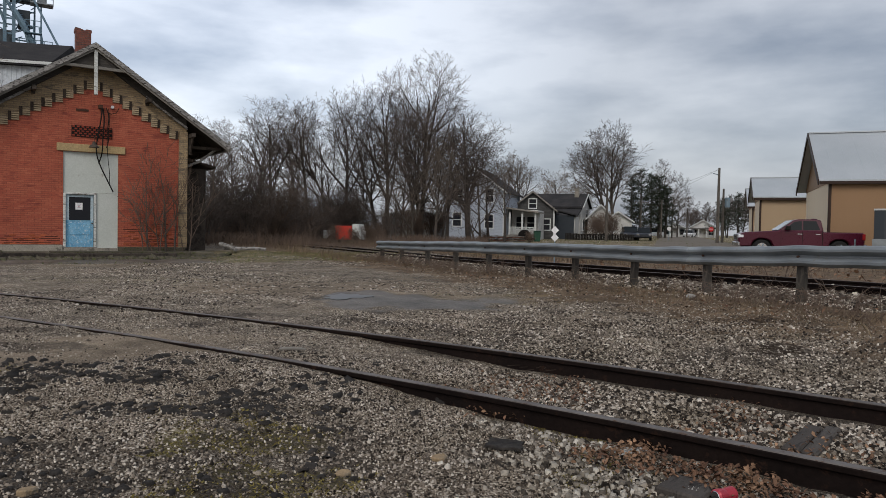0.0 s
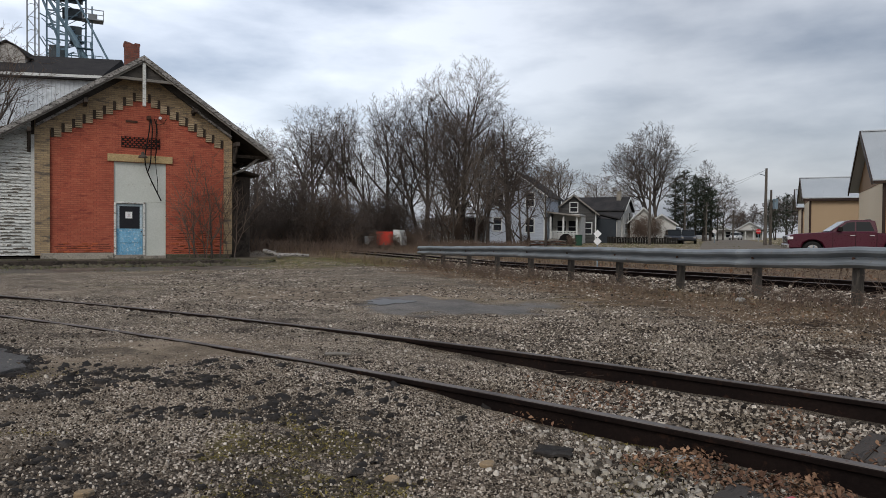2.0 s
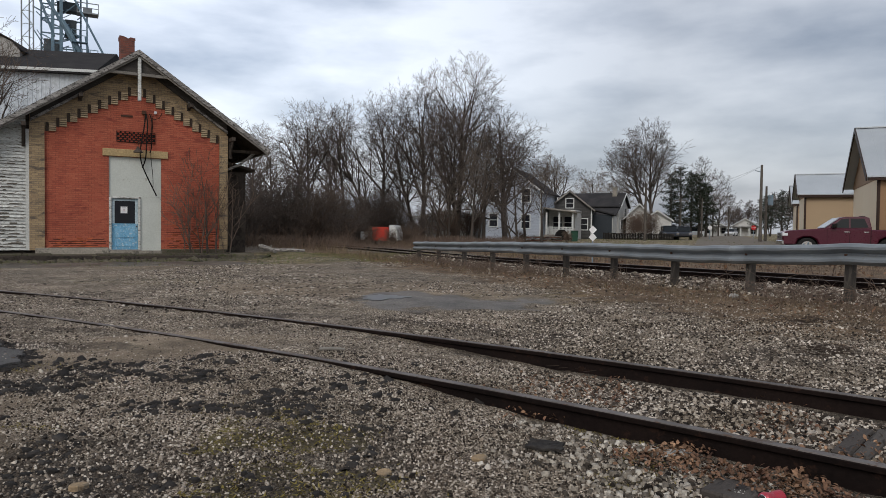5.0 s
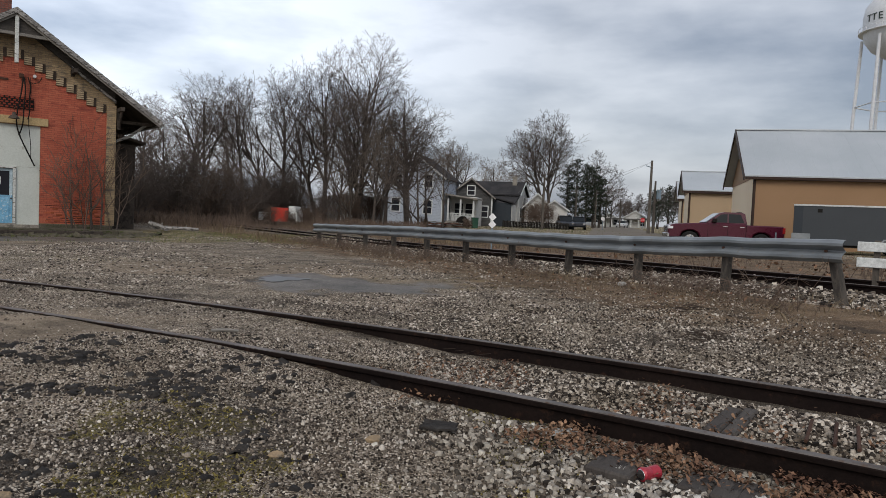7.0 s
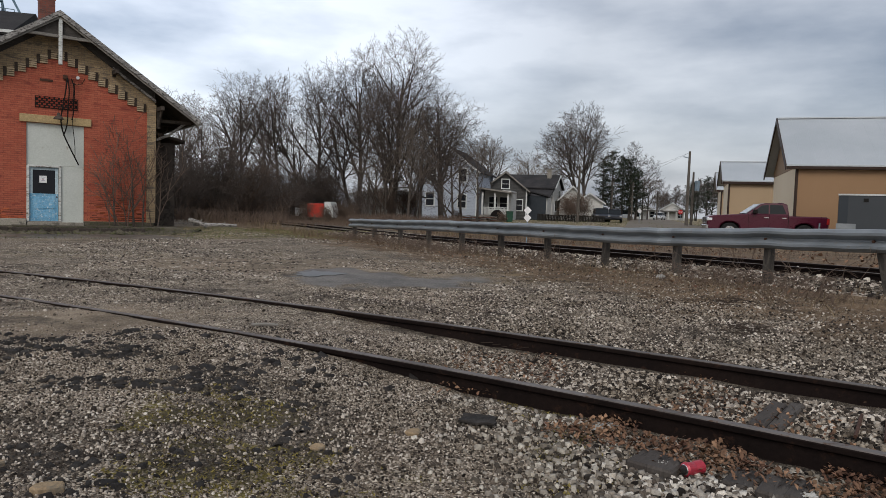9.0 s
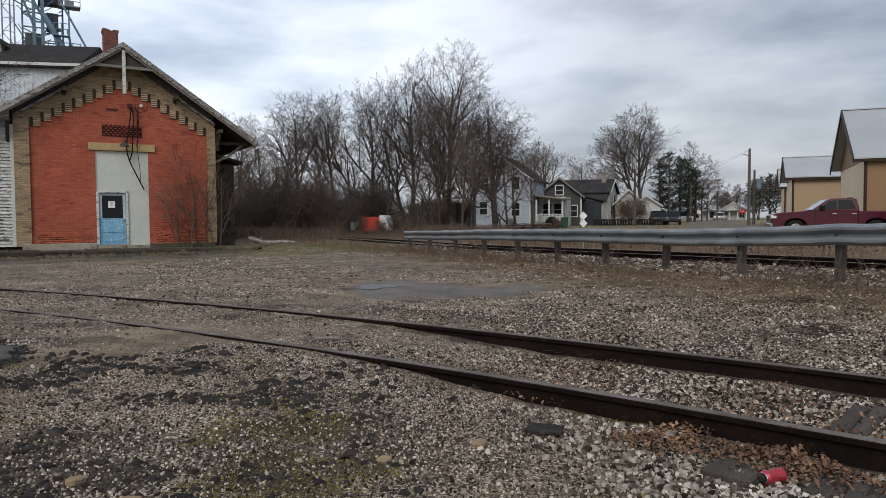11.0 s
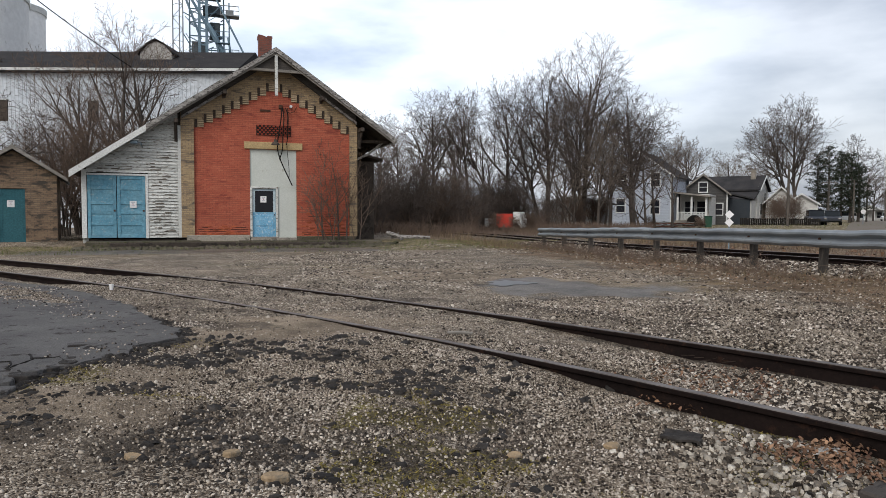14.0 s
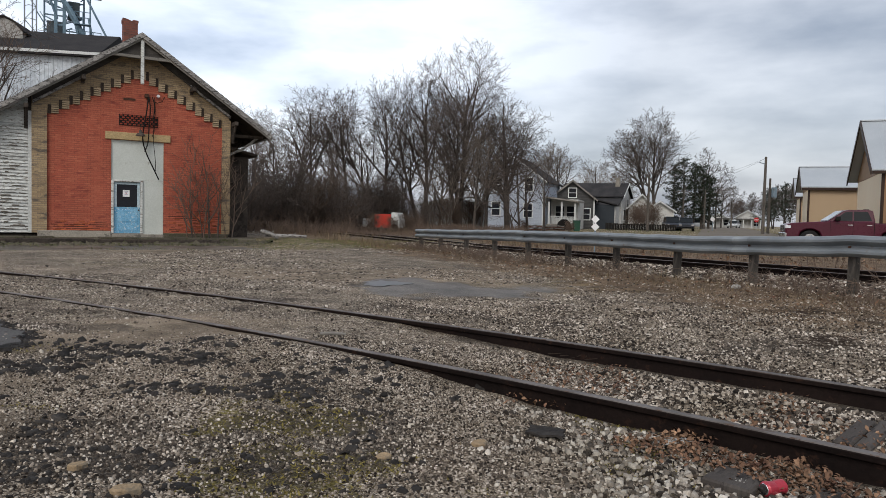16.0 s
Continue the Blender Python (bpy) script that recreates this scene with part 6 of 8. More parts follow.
ds = thing("marker_sign", at(8.97, 24.0, 0.0, -9), "two white diamond marker plates on a thin post", "sign")
part("post", Shape().box(-0.02, 0.02, -0.02, 0.02, -0.3, 1.0), STEEL, ds)
for z in (1.12, 0.87):
    part("plate", Shape().slab([(0, z - 0.14), (0.135, z), (0, z + 0.14), (-0.135, z)], -0.03, -0.022), PAPER, ds, "white diamond plate")
ss = thing("stop_sign", at(20.75, 110, 0.25, -20), "red octagonal stop sign on a post", "sign")
part("post", Shape().box(-0.03, 0.03, -0.03, 0.03, 0, 1.9), STEEL, ss)
part("plate", Shape().slab([(0.36 * math.cos(radians(22.5 + 45 * k)), 1.65 + 0.36 * math.sin(radians(22.5 + 45 * k))) for k in range(8)], -0.06, -0.04), surf("red_sign", (0.5, 0.03, 0.035), (0.45, 0.03, 0.03), 0.5, bump=0), ss)
fc = bpy.data.curves.new("lettering", "FONT")
fc.body, fc.size, fc.extrude, fc.align_x = "STOP", 0.26, 0.002, "CENTER"
fc.materials.append(PAPER)
lettering = new("lettering", fc)
lettering.parent = ss
lettering.matrix_basis = pose(0, -0.063, 1.56, 90, 0, 0)
rs = thing("round_sign", at(17.7, 88, 0.2, -18), "round pale sign back on a thin post", "sign")
part("post", Shape().box(-0.03, 0.03, -0.03, 0.03, 0, 1.6), STEEL, rs)
part("plate", Shape().tube([(0, -0.04, 1.5), (0, -0.06, 1.5)], 0.24, 20), PAPER, rs)

# ---- clutter in the gardens ----
grill = thing("covered_grill", at(6.5, 70, None, 0), "black covered barbecue by the porch", "grill")
part("cover", Shape().slab([(-0.75, 0.15), (0.75, 0.15), (0.55, 0.85), (0.2, 1.15), (-0.2, 1.15), (-0.55, 0.85)], -0.4, 0.4), BLACK, grill, bevel=0.05)
part("bench", Shape().box(-0.9, 0.9, -0.8, -0.5, 0.2, 0.35), BLACK, grill)
bin_ = thing("refuse_bin", at(7.5, 70, None, 0), "green wheeled refuse bin", "bin")
GREEN_BIN = surf("green_plastic", (0.02, 0.06, 0.04), (0.025, 0.07, 0.045), 0.5, bump=0)
part("tub", Shape().slab([(-0.28, 0), (0.28, 0), (0.34, 1.0), (-0.34, 1.0)], -0.3, 0.3), GREEN_BIN, bin_, bevel=0.03)
part("lid", Shape().box(-0.37, 0.37, -0.34, 0.34, 1.0, 1.06), GREEN_BIN, bin_, bevel=0.02)
rng = random.Random(9)
for k in range(7):
    heap = thing("timber_pile", at(3.6 + 0.42 * k, 68 + rng.uniform(-1, 1), None, rng.uniform(-20, 20)), "heap of reddish boards and scrap timber", "timber pile", "scrap heaps by the blue house")
    for j in range(5):
        part("board", Shape().box(-0.55, 0.55, -0.09, 0.09, 0, 0.07, pose(rng.uniform(-0.1, 0.1), rng.uniform(-0.2, 0.2), 0.12 * j, rng.uniform(-8, 8), rng.uniform(-6, 6), rng.uniform(-40, 40))), surf("reddish_scrap_wood", (0.19, 0.085, 0.06), (0.13, 0.075, 0.06), 0.9) if j % 2 else GREY_WOOD, heap)
fen = thing("garden_fence", at(12.25, 80, None, -12), "low dark board fence before the white houses", "fence")
for k in range(44):
    h = 0.72 + rng.uniform(-0.12, 0.08)
    part("fence_board", Shape().box(-3.5 + 0.17 * k, -3.35 + 0.17 * k, -0.02, 0.02, 0, h), BLACK, fen)
part("fence_rail", Shape().box(-3.5, 4.0, 0.02, 0.07, 0.6, 0.7), DARK_WOOD, fen)

# ---- side street beyond the track ----
rv, rf = [], []
for i, d in enumerate(np.concatenate([np.linspace(30, 80, 12), np.linspace(90, 400, 12)])):
    c = np.array([d * math.sin(radians(18.6 + 4.0 * math.exp(-(d - 30) / 30))), d * math.cos(radians(18.6 + 4.0 * math.exp(-(d - 30) / 30)))])
    for w in (-3.4, 3.4):
        x, y = c[0] + w, c[1] - w * 0.3
        rv.append((x, y, float(ground_z(x, y)) + 0.06))
    if i:
        rf.append((2 * i - 2, 2 * i - 1, 2 * i + 1, 2 * i))
road_ob = part("road", Shape().add(rv, rf), surf("pale_worn_street", (0.20, 0.17, 0.135), (0.16, 0.14, 0.115), 0.9, big=0.2, fine=6), None)
tagged(road_ob, "pale worn side street leading away between houses", "road", kind="structure")


# ---- trees ----
def tube_mesh(name, segs, sides, material):
    """Tapered prisms for rows of start, end and the two radii, in one mesh."""
    a = np.array([s[0] for s in segs], np.float32)
    b = np.array([s[1] for s in segs], np.float32)
    ra, rb = np.array([s[2] for s in segs], np.float32), np.array([s[3] for s in segs], np.float32)
    d = b - a
    d /= np.maximum(np.linalg.norm(d, axis=1, keepdims=True), 1e-6)
    ref = np.where(np.abs(d[:, 2:3]) < 0.9, np.array([[0.1, 0.2, 1.0]]), np.array([[1.0, 0.2, 0.1]]))
    s = np.cross(d, ref)
    s /= np.linalg.norm(s, axis=1, keepdims=True)
    t = np.cross(d, s)
    ang = 2 * np.pi * np.arange(sides) / sides
    ring = np.cos(ang)[None, :, None] * s[:, None] + np.sin(ang)[None, :, None] * t[:, None]
    lo, hi = a[:, None] + ra[:, None, None] * ring, b[:, None] + rb[:, None, None] * ring
    verts = np.concatenate([lo, hi], 1).reshape(-1, 3)
    base = (np.arange(len(segs)) * 2 * sides)[:, None, None]
    k = np.arange(sides)
    quad = np.stack([k, (k + 1) % sides, sides + (k + 1) % sides, sides + k], -1)[None]
    return raw_mesh(name, verts, (base + quad).reshape(-1, 4), material)


def grow(rng, height, spread_f, levels, limbs, up, trunk_share=0.25, twig=0.008, girth=0.0175):
    """Limbs of one bare stem as two lists of segments, thick and thin."""
    thick, thin = [], []

    def branch(p, d, length, r, level):
        steps = (8, 6, 4, 2, 1)[min(level, 4)]
        wob = (0.035, 0.06, 0.085, 0.09, 0.10)[min(level, 4)]
        q, pts, ways = p, [(p, r)], [d]
        for i in range(steps):
            lift = up * (0.03, 0.10, 0.07, 0.03, 0.0)[min(level, 4)]
            d = (d + Vector((rng.gauss(0, wob), rng.gauss(0, wob), rng.gauss(0, wob * 0.7) + lift))).normalized()
            q = q + d * (length / steps)
            pts.append((q, max(twig, r * (1 - 0.80 * (i + 1) / steps))))
            ways.append(d)
        for (a, ra), (b, rb) in zip(pts, pts[1:]):
            (thick if ra > max(0.03, 1.6 * twig) else thin).append((a, b, ra, rb))
        if level >= levels:
            return
        count = limbs[min(level, len(limbs) - 1)]
        turn = rng.uniform(0, 6.28)
        for i in range(count):
            lo = trunk_share if level == 0 else 0.18
            t = lo + (1 - lo) * (i + rng.uniform(0.1, 0.9)) / count
            j = min(steps - 1, int(t * steps))
            f = t * steps - j
            start = pts[j][0].lerp(pts[j + 1][0], f)
            rr = pts[j][1] * (1 - f) + pts[j + 1][1] * f
            way = ways[j + 1]
            turn += 2.4 + rng.uniform(-0.5, 0.5)
            u = way.orthogonal().normalized()
            side = (u * math.cos(turn) + way.cross(u) * math.sin(turn)).normalized()
            open_f = spread_f * rng.uniform(0.7, 1.5) * (1.15 if level else 1.0)
            nd = (way + side * open_f).normalized()
            share = (rng.uniform(0.46, 0.70) * (1.18 - 0.72 * t)) if level == 0 else rng.uniform(0.42, 0.66) * (1.2 - 0.55 * t)
            branch(start, nd, length * share, max(twig, rr * rng.uniform(0.55, 0.8)), level + 1)

    branch(Vector((0, 0, -0.2)), Vector((rng.gauss(0, 0.04), rng.gauss(0, 0.04), 1)).normalized(), height, height * girth, 0)
    top = max(q.z for _, q, _, _ in thin + thick)
    k = height / top
    return [[(p * k, q * k, r, e) for p, q, r, e in segs] for segs in (thick, thin)]


def tree(name, m, seed, height, spread_f=0.8, levels=4, limbs=(13, 7, 6, 5), up=0.5, twigs=TWIG, label="", category="tree", group="", stems=1, **kw):
    rng = random.Random(seed)
    thick, thin = [], []
    for k in range(stems):
        a, b = grow(rng, height * (1 if k == 0 else rng.uniform(0.7, 0.98)), spread_f, levels, limbs, up, **kw)
        if k:
            ang = 2 * math.pi * k / stems + rng.uniform(-0.5, 0.5)
            tilt = pose(0.25 * math.cos(ang), 0.25 * math.sin(ang), 0) @ Matrix.Rotation(rng.uniform(0.14, 0.34), 4, Vector((-math.sin(ang), math.cos(ang), 0)))
            a, b = [(tilt @ p, tilt @ q, r, s) for p, q, r, s in a], [(tilt @ p, tilt @ q, r, s) for p, q, r, s in b]
        thick += a
        thin += b
    t = thing(name, m, label, category, group)
    if thick:
        part("trunk", tube_mesh("trunk", thick, 6, BARK), None, t, "grey-brown trunk and limbs")
    part("crown", tube_mesh("crown", thin, 3, twigs), None, t, "leafless crown of fine twigs")
    return t


WOOD = "bare trees beyond the track"
N4, N5 = (11, 7, 5, 3), (12, 8, 6, 4)
tree("bare_tree", at(-2.0, 56), 1, 15.5, 0.74, 4, N5, 0.9, label="tall bare tree with several grey stems", group=WOOD, stems=3)
tree("bare_tree", at(-4.9, 58), 2, 14.2, 0.7, 4, N5, 0.9, label="tall slender bare tree with grey bark", group=WOOD, stems=2)
tree("bare_tree", at(2.0, 54), 3, 12.3, 1.1, 4, (12, 8, 5, 3), 0.65, TWIG, label="spreading bare tree before the blue house", group=WOOD, stems=3, trunk_share=0.32)
tree("bare_tree", at(-8.0, 60), 4, 13.8, 0.66, 4, N4, 0.9, label="narrow upright bare tree in the thicket", group=WOOD, stems=2, trunk_share=0.35)
open_tree = tree("bare_tree", at(-10.9, 57), 5, 11.9, 0.75, 4, N4, 0.6, label="bare tree with a broad open crown", group=WOOD, trunk_share=0.4)
wide_tree = tree("bare_tree", at(-13.8, 56), 6, 11.3, 0.85, 4, N4, 0.55, label="wide-limbed bare tree above the thicket", group=WOOD, trunk_share=0.35)
low_tree = tree("bare_tree", at(-16.9, 50), 7, 8.0, 0.8, 4, N4, 0.5, label="low bare tree beside the depot", group=WOOD, stems=2)
tree("bare_tree", at(-0.8, 50), 8, 8.0, 0.7, 4, N4, 0.6, TWIG_PALE, label="pale-twigged young bare tree in brush", group=WOOD)
tree("bare_tree", at(4.9, 66), 9, 8.0, 0.7, 4, (7, 5, 4, 3), 0.6, label="small bare tree by the porch", group=WOOD)
tree("bare_tree", at(3.6, 60), 17, 7.6, 0.8, 4, (7, 5, 4, 3), 0.5, TWIG_PALE, label="small bare tree before the blue house", group=WOOD)
tree("bare_tree", at(0.2, 53), 18, 9.0, 0.8, 4, (11, 6, 5, 3), 0.5, label="twisted bare tree in the thicket", group=WOOD)
tree("bare_tree", at(13.55, 107), 10, 17.4, 0.68, 4, (14, 8, 6, 4), 0.62, label="tall rounded bare street tree", group=WOOD, stems=2, trunk_share=0.3, twig=0.013)
tree("bare_tree", at(6.0, 125), 11, 15.5, 0.75, 4, N4, 0.7, TWIG_PALE, label="distant pale bare tree behind the houses", group=WOOD, stems=2, twig=0.017)
tree("bare_tree", at(9.1, 128), 12, 12.6, 0.8, 4, N4, 0.7, TWIG_PALE, label="distant pale bare tree behind the houses", group=WOOD, stems=2, twig=0.017)
tree("bare_tree", at(10.9, 130), 13, 10.4, 0.8, 4, N4, 0.7, TWIG_PALE, label="distant pale bare tree behind the houses", group=WOOD, stems=2, twig=0.017)
tree("bare_tree", at(18.3, 140), 14, 9.6, 0.85, 4, N4, 0.5, label="far bare tree along the street", group=WOOD, twig=0.017)
tree("bare_tree", at(16.9, 119), 15, 13.0, 0.9, 4, N4, 0.35, label="bare tree behind the dark conifers", group=WOOD, twig=0.015)
for i, (b, d, h) in enumerate(((20.2, 190, 9.0), (21.9, 180, 10.5), (22.9, 185, 11.0), (23.7, 190, 11.5), (19.3, 230, 9.0))):
    tree("bare_tree", at(b, d), 20 + i, h, 0.8, 4, N4, 0.5, label="far bare tree at the end of the street", group=WOOD, stems=2, twig=0.022)
for i, (b, d, h, s) in enumerate(((2.9, 50, 6.0, 1.0), (-2.6, 49, 5.2, 0.8), (-3.9, 48, 4.8, 0.8))):
    tree("bare_tree", at(b, d), 500 + i, h, s, 4, (7, 5, 4, 3), 0.45, TWIG_PALE if i % 2 else TWIG, label="small twiggy bare tree before the houses", group=WOOD, stems=2, trunk_share=0.2, twig=0.007)
# by the grain building
YARD = "bare trees behind the depot"
tree("bare_tree", at(-46.7, 37.5), 35, 9.2, 0.95, 4, (9, 7, 5, 4), 0.4, label="dark gnarled thick-trunked bare tree behind the hut", group=YARD, stems=2, trunk_share=0.2, girth=0.034)
tree("bare_tree", at(-40.4, 40), 36, 8.4, 0.8, 4, (8, 5, 4, 3), 0.5, label="dark gnarled bare tree behind the hut", group=YARD, stems=2, trunk_share=0.2)
tree("bare_tree", at(-49.0, 41), 31, 9.6, 0.9, 4, (8, 6, 4, 3), 0.5, label="dark bare tree behind the brick hut", group=YARD, stems=2)
tree("bare_tree", at(-38.0, 44), 32, 12.8, 0.6, 4, (9, 6, 5, 3), 0.8, TWIG_RED, label="upright bare tree with old seed heads", group=YARD, stems=2)
tree("bare_tree", at(-35.2, 44), 33, 12.2, 0.65, 4, (9, 6, 5, 3), 0.7, label="bare tree rising behind the lean-to", group=YARD, stems=2)
tree("bare_tree", at(-49.6, 44), 34, 11.0, 0.85, 4, N4, 0.5, label="bare tree against the pale cladding", group=YARD, stems=2)
for i, (b, d, h) in enumerate(((-41.3, 37.5, 5.4), (-40.2, 40, 6.6), (-39.0, 38.5, 6.4), (-37.2, 39, 6.4), (-43.0, 40, 5.8), (-35.8, 41, 6.8), (-41.9, 42, 7.0))):
    tree("shrub", at(b, d), 40 + i, h, 0.7, 3, (9, 6, 5), 0.7, TWIG_RED, label="tangled leafless shrub behind the hut", category="shrub", group="shrubs behind the hut", stems=4, trunk_share=0.1, twig=0.006, girth=0.011)
# thicket along the far side of the main track
THICKET = "thicket beyond the track"
brush = tree("shrub", at(-18.6, 44), 60, 4.6, 0.8, 3, (9, 6, 5), 0.6, TWIG, label="dense leafless brush beyond the track", category="shrub", group=THICKET, stems=7, trunk_share=0.06, girth=0.011)
brush2 = tree("shrub", at(-15.6, 47), 61, 5.4, 0.7, 3, (9, 6, 5), 0.7, TWIG, label="dense leafless brush beyond the track", category="shrub", group=THICKET, stems=7, trunk_share=0.06, girth=0.011)
brush3 = tree("shrub", at(-13.2, 47), 62, 4.2, 0.75, 3, (9, 6, 5), 0.6, TWIG_RED, label="pale tangled brush beyond the track", category="shrub", group=THICKET, stems=7, trunk_share=0.06, girth=0.011)
rng = random.Random(77)
for i in range(66):
    b = -20.8 + 0.33 * i + rng.uniform(-0.25, 0.25)
    d = rng.uniform(46, 62) if b < 0 else rng.uniform(45, 49)
    src = (brush, brush2)[i % 2] if b < -4 else (brush3, brush2)[i % 2]
    s = rng.uniform(0.7, 1.2) * (0.8 if b < -6 else 0.85 if b < -0.8 else 0.45)
    if -10.4 < b < -5.4 and d < 54:
        d = rng.uniform(55, 62)
    if (-4.8 < b < 0.8 and i % 2) or (-8.5 < b and i % 3) or (b <= -8.5 and i % 4 == 3):
        continue
    c = copy_thing(src, at(b, d) @ pose(0, 0, 0, 0, 0, rng.uniform(0, 360)))
    c.scale = (s, s, s * rng.uniform(0.8, 1.0))
for i, (b, d, k) in enumerate(((-8.9, 49, 0.36), (-7.4, 48.5, 0.3), (-6.2, 49, 0.36), (12.1, 84, 0.75), (12.7, 88, 0.9), (13.3, 90, 0.8), (6.9, 62, 0.28), (3.2, 60, 0.3))):
    c = copy_thing(brush3, at(b, d) @ pose(0, 0, 0, 0, 0, 70.0 * i))
    c.scale = (k, k, k)
for i, (b, d, k) in enumerate(((-19.6, 56, 0.78), (-18.4, 62, 0.92), (-17.6, 54, 0.7), (-15.4, 60, 0.9), (-14.6, 52, 0.62), (-12.4, 54, 0.66), (-11.7, 64, 0.95), (-9.6, 58, 0.7), (-6.6, 60, 0.8), (-3.6, 54, 0.6), (-0.2, 58, 0.62))):
    c = copy_thing((open_tree, wide_tree, low_tree)[i % 3], at(b, d) @ pose(0, 0, 0, 0, 0, 47.0 * i))
    c.scale = (k, k, k * (1.25 if i % 3 == 2 else 1.0))
# low tangle of canes and dead stalks under the thicket
nr = np.random.RandomState(4)
canes = []
for i in range(5200):
    b = nr.uniform(-21, 3.5)
    d = nr.uniform(38, 63) if b < -4 else nr.uniform(42, 52)
    x, y = d * math.sin(radians(b)), d * math.cos(radians(b))
    z = float(ground_z(x, y))
    h = nr.uniform(0.3, 1.0) * (1.9 if d > 45 and b < -5 else 0.9)
    if -10.4 < b < -5.4 and d < 54:
        h *= 0.35
    m1 = Vector((x + nr.normal(0, 0.12) * h, y + nr.normal(0, 0.12) * h, z + 0.55 * h))
    e1 = m1 + Vector((nr.normal(0, 0.3) * h, nr.normal(0, 0.3) * h, 0.4 * h))
    canes += [(Vector((x, y, z - 0.05)), m1, 0.012, 0.009), (m1, e1, 0.009, 0.005), (m1, m1 + Vector((nr.normal(0, 0.25) * h, nr.normal(0, 0.25) * h, 0.3 * h)), 0.008, 0.004)]
under = part("undergrowth", tube_mesh("undergrowth", canes, 3, TWIG_RED), None)
tagged(under, "tangle of dead canes and stalks under the trees", "undergrowth", kind="stuff")


# ---- conifers ----
def conifer(m, seed, h, r):
    rng = random.Random(seed)
    nr = np.random.RandomState(seed)
    t = thing("conifer", m, "dark green ragged pine tree", "tree", "dark conifers by the street")
    part("trunk", Shape().tube([(0, 0, -0.3), (0.1, 0, h * 0.5), (0, 0.1, h)], [0.22, 0.14, 0.03], 7), BARK, t)
    tris, limbs = [], []
    for k in range(110):
        z = h * (0.14 + 0.84 * (k + rng.random()) / 110)
        ang = rng.uniform(0, 6.28)
        ln = r * (1.05 - z / h) ** 0.6 * rng.uniform(0.4, 1.3) + 0.2
        rise = rng.uniform(-0.1, 0.45)
        tip = Vector((math.cos(ang) * ln, math.sin(ang) * ln, z + rise * ln))
        limbs.append((Vector((0, 0, z)), tip, 0.03, 0.012))
        n = int(15 + 18 * ln / r)
        u = nr.rand(n, 1) ** 0.7
        c = np.array([0, 0, z]) + u * np.array([tip.x, tip.y, tip.z - z]) + nr.normal(0, 0.15, (n, 3)) * np.array([1, 1, 0.7])
        d1, d2 = nr.normal(0, 1, (n, 3)) * np.array([1, 1, 0.7]), nr.normal(0, 1, (n, 3)) * np.array([1, 1, 0.7])
        d1 /= np.linalg.norm(d1, axis=1, keepdims=True)
        d2 /= np.linalg.norm(d2, axis=1, keepdims=True)
        tris.append(np.stack([c, c + 0.36 * d1, c + 0.13 * d2], 1).reshape(-1, 3))
    v = np.concatenate(tris)
    part("limbs", tube_mesh("limbs", limbs, 3, BARK), None, t)
    part("needles", raw_mesh("needles", v, np.arange(len(v)).reshape(-1, 3), NEEDLE), None, t, "clumped dark needles")


for i, (b, d, h, r) in enumerate(((14.8, 116, 10.0, 2.6), (15.5, 113, 10.8, 2.8), (16.3, 117, 10.4, 2.8), (16.9, 114, 9.8, 2.6), (17.4, 116, 8.4, 2.2), (21.6, 170, 9.0, 3.4), (22.6, 176, 10.5, 3.6))):
    conifer(at(b, d), 80 + i, h, r)


# ---- loose stones ----
def stone_field(name, material, x, y, size, flat, sink, label, category, seed, lift=0.0, closed=False):
    """Angular stones, one mesh: places x, y, their sizes and how flat they lie."""
    nr = np.random.RandomState(seed)
    n = len(x)
    cube = np.array([[-1, -1, -1], [1, -1, -1], [1, 1, -1], [-1, 1, -1], [-1, -1, 1], [1, -1, 1], [1, 1, 1], [-1, 1, 1]], float)
    pts = cube[None] * (1 + nr.uniform(-0.34, 0.14, (n, 8, 3)))
    pts[:, 4:, :2] *= nr.uniform(0.5, 0.85, (n, 1, 1))
    pts *= size[:, None, None] * np.stack([nr.uniform(0.7, 1.3, n), nr.uniform(0.6, 1.0, n), nr.uniform(0.5, 0.9, n) * flat], 1)[:, None]
    a, tx, ty = nr.uniform(0, 6.28, n), nr.normal(0, 0.25, n), nr.normal(0, 0.25, n)
    z = pts[..., 2] + pts[..., 0] * tx[:, None] + pts[..., 1] * ty[:, None]
    xr = pts[..., 0] * np.cos(a)[:, None] - pts[..., 1] * np.sin(a)[:, None]
    yr = pts[..., 0] * np.sin(a)[:, None] + pts[..., 1] * np.cos(a)[:, None]
    verts = np.stack([xr + x[:, None], yr + y[:, None], z + (fine_z(x, y) + lift + sink * size * flat)[:, None]], -1).reshape(-1, 3)
    f = np.array([[0, 3, 2, 1], [4, 5, 6, 7], [0, 1, 5, 4], [1, 2, 6, 5], [2, 3, 7, 6], [3, 0, 4, 7]])[0 if closed else 1:]
    faces = (np.arange(n)[:, None, None] * 8 + f[None]).reshape(-1, 4)
    ob = new(name, raw_mesh(name, verts, faces, material))
    return tagged(ob, label, category, kind="stuff")


def sample(n, x0, x1, y0, y1, seed, weight):
    """Places drawn evenly over a rectangle and kept by a weight from 0 to 1."""
    nr = np.random.RandomState(seed)
    x, y = nr.uniform(x0, x1, n), nr.uniform(y0, y1, n)
    keep = nr.rand(n) < weight(x, y)
    return x[keep], y[keep], nr


def off_rails(x, y):
    s = np.abs(siding_off(x, y))
    return ((s < 0.62 + 0.05 * (x < -3)) | (s > 0.85 - 0.04 * (x < -3)) | (x < -14)).astype(float)


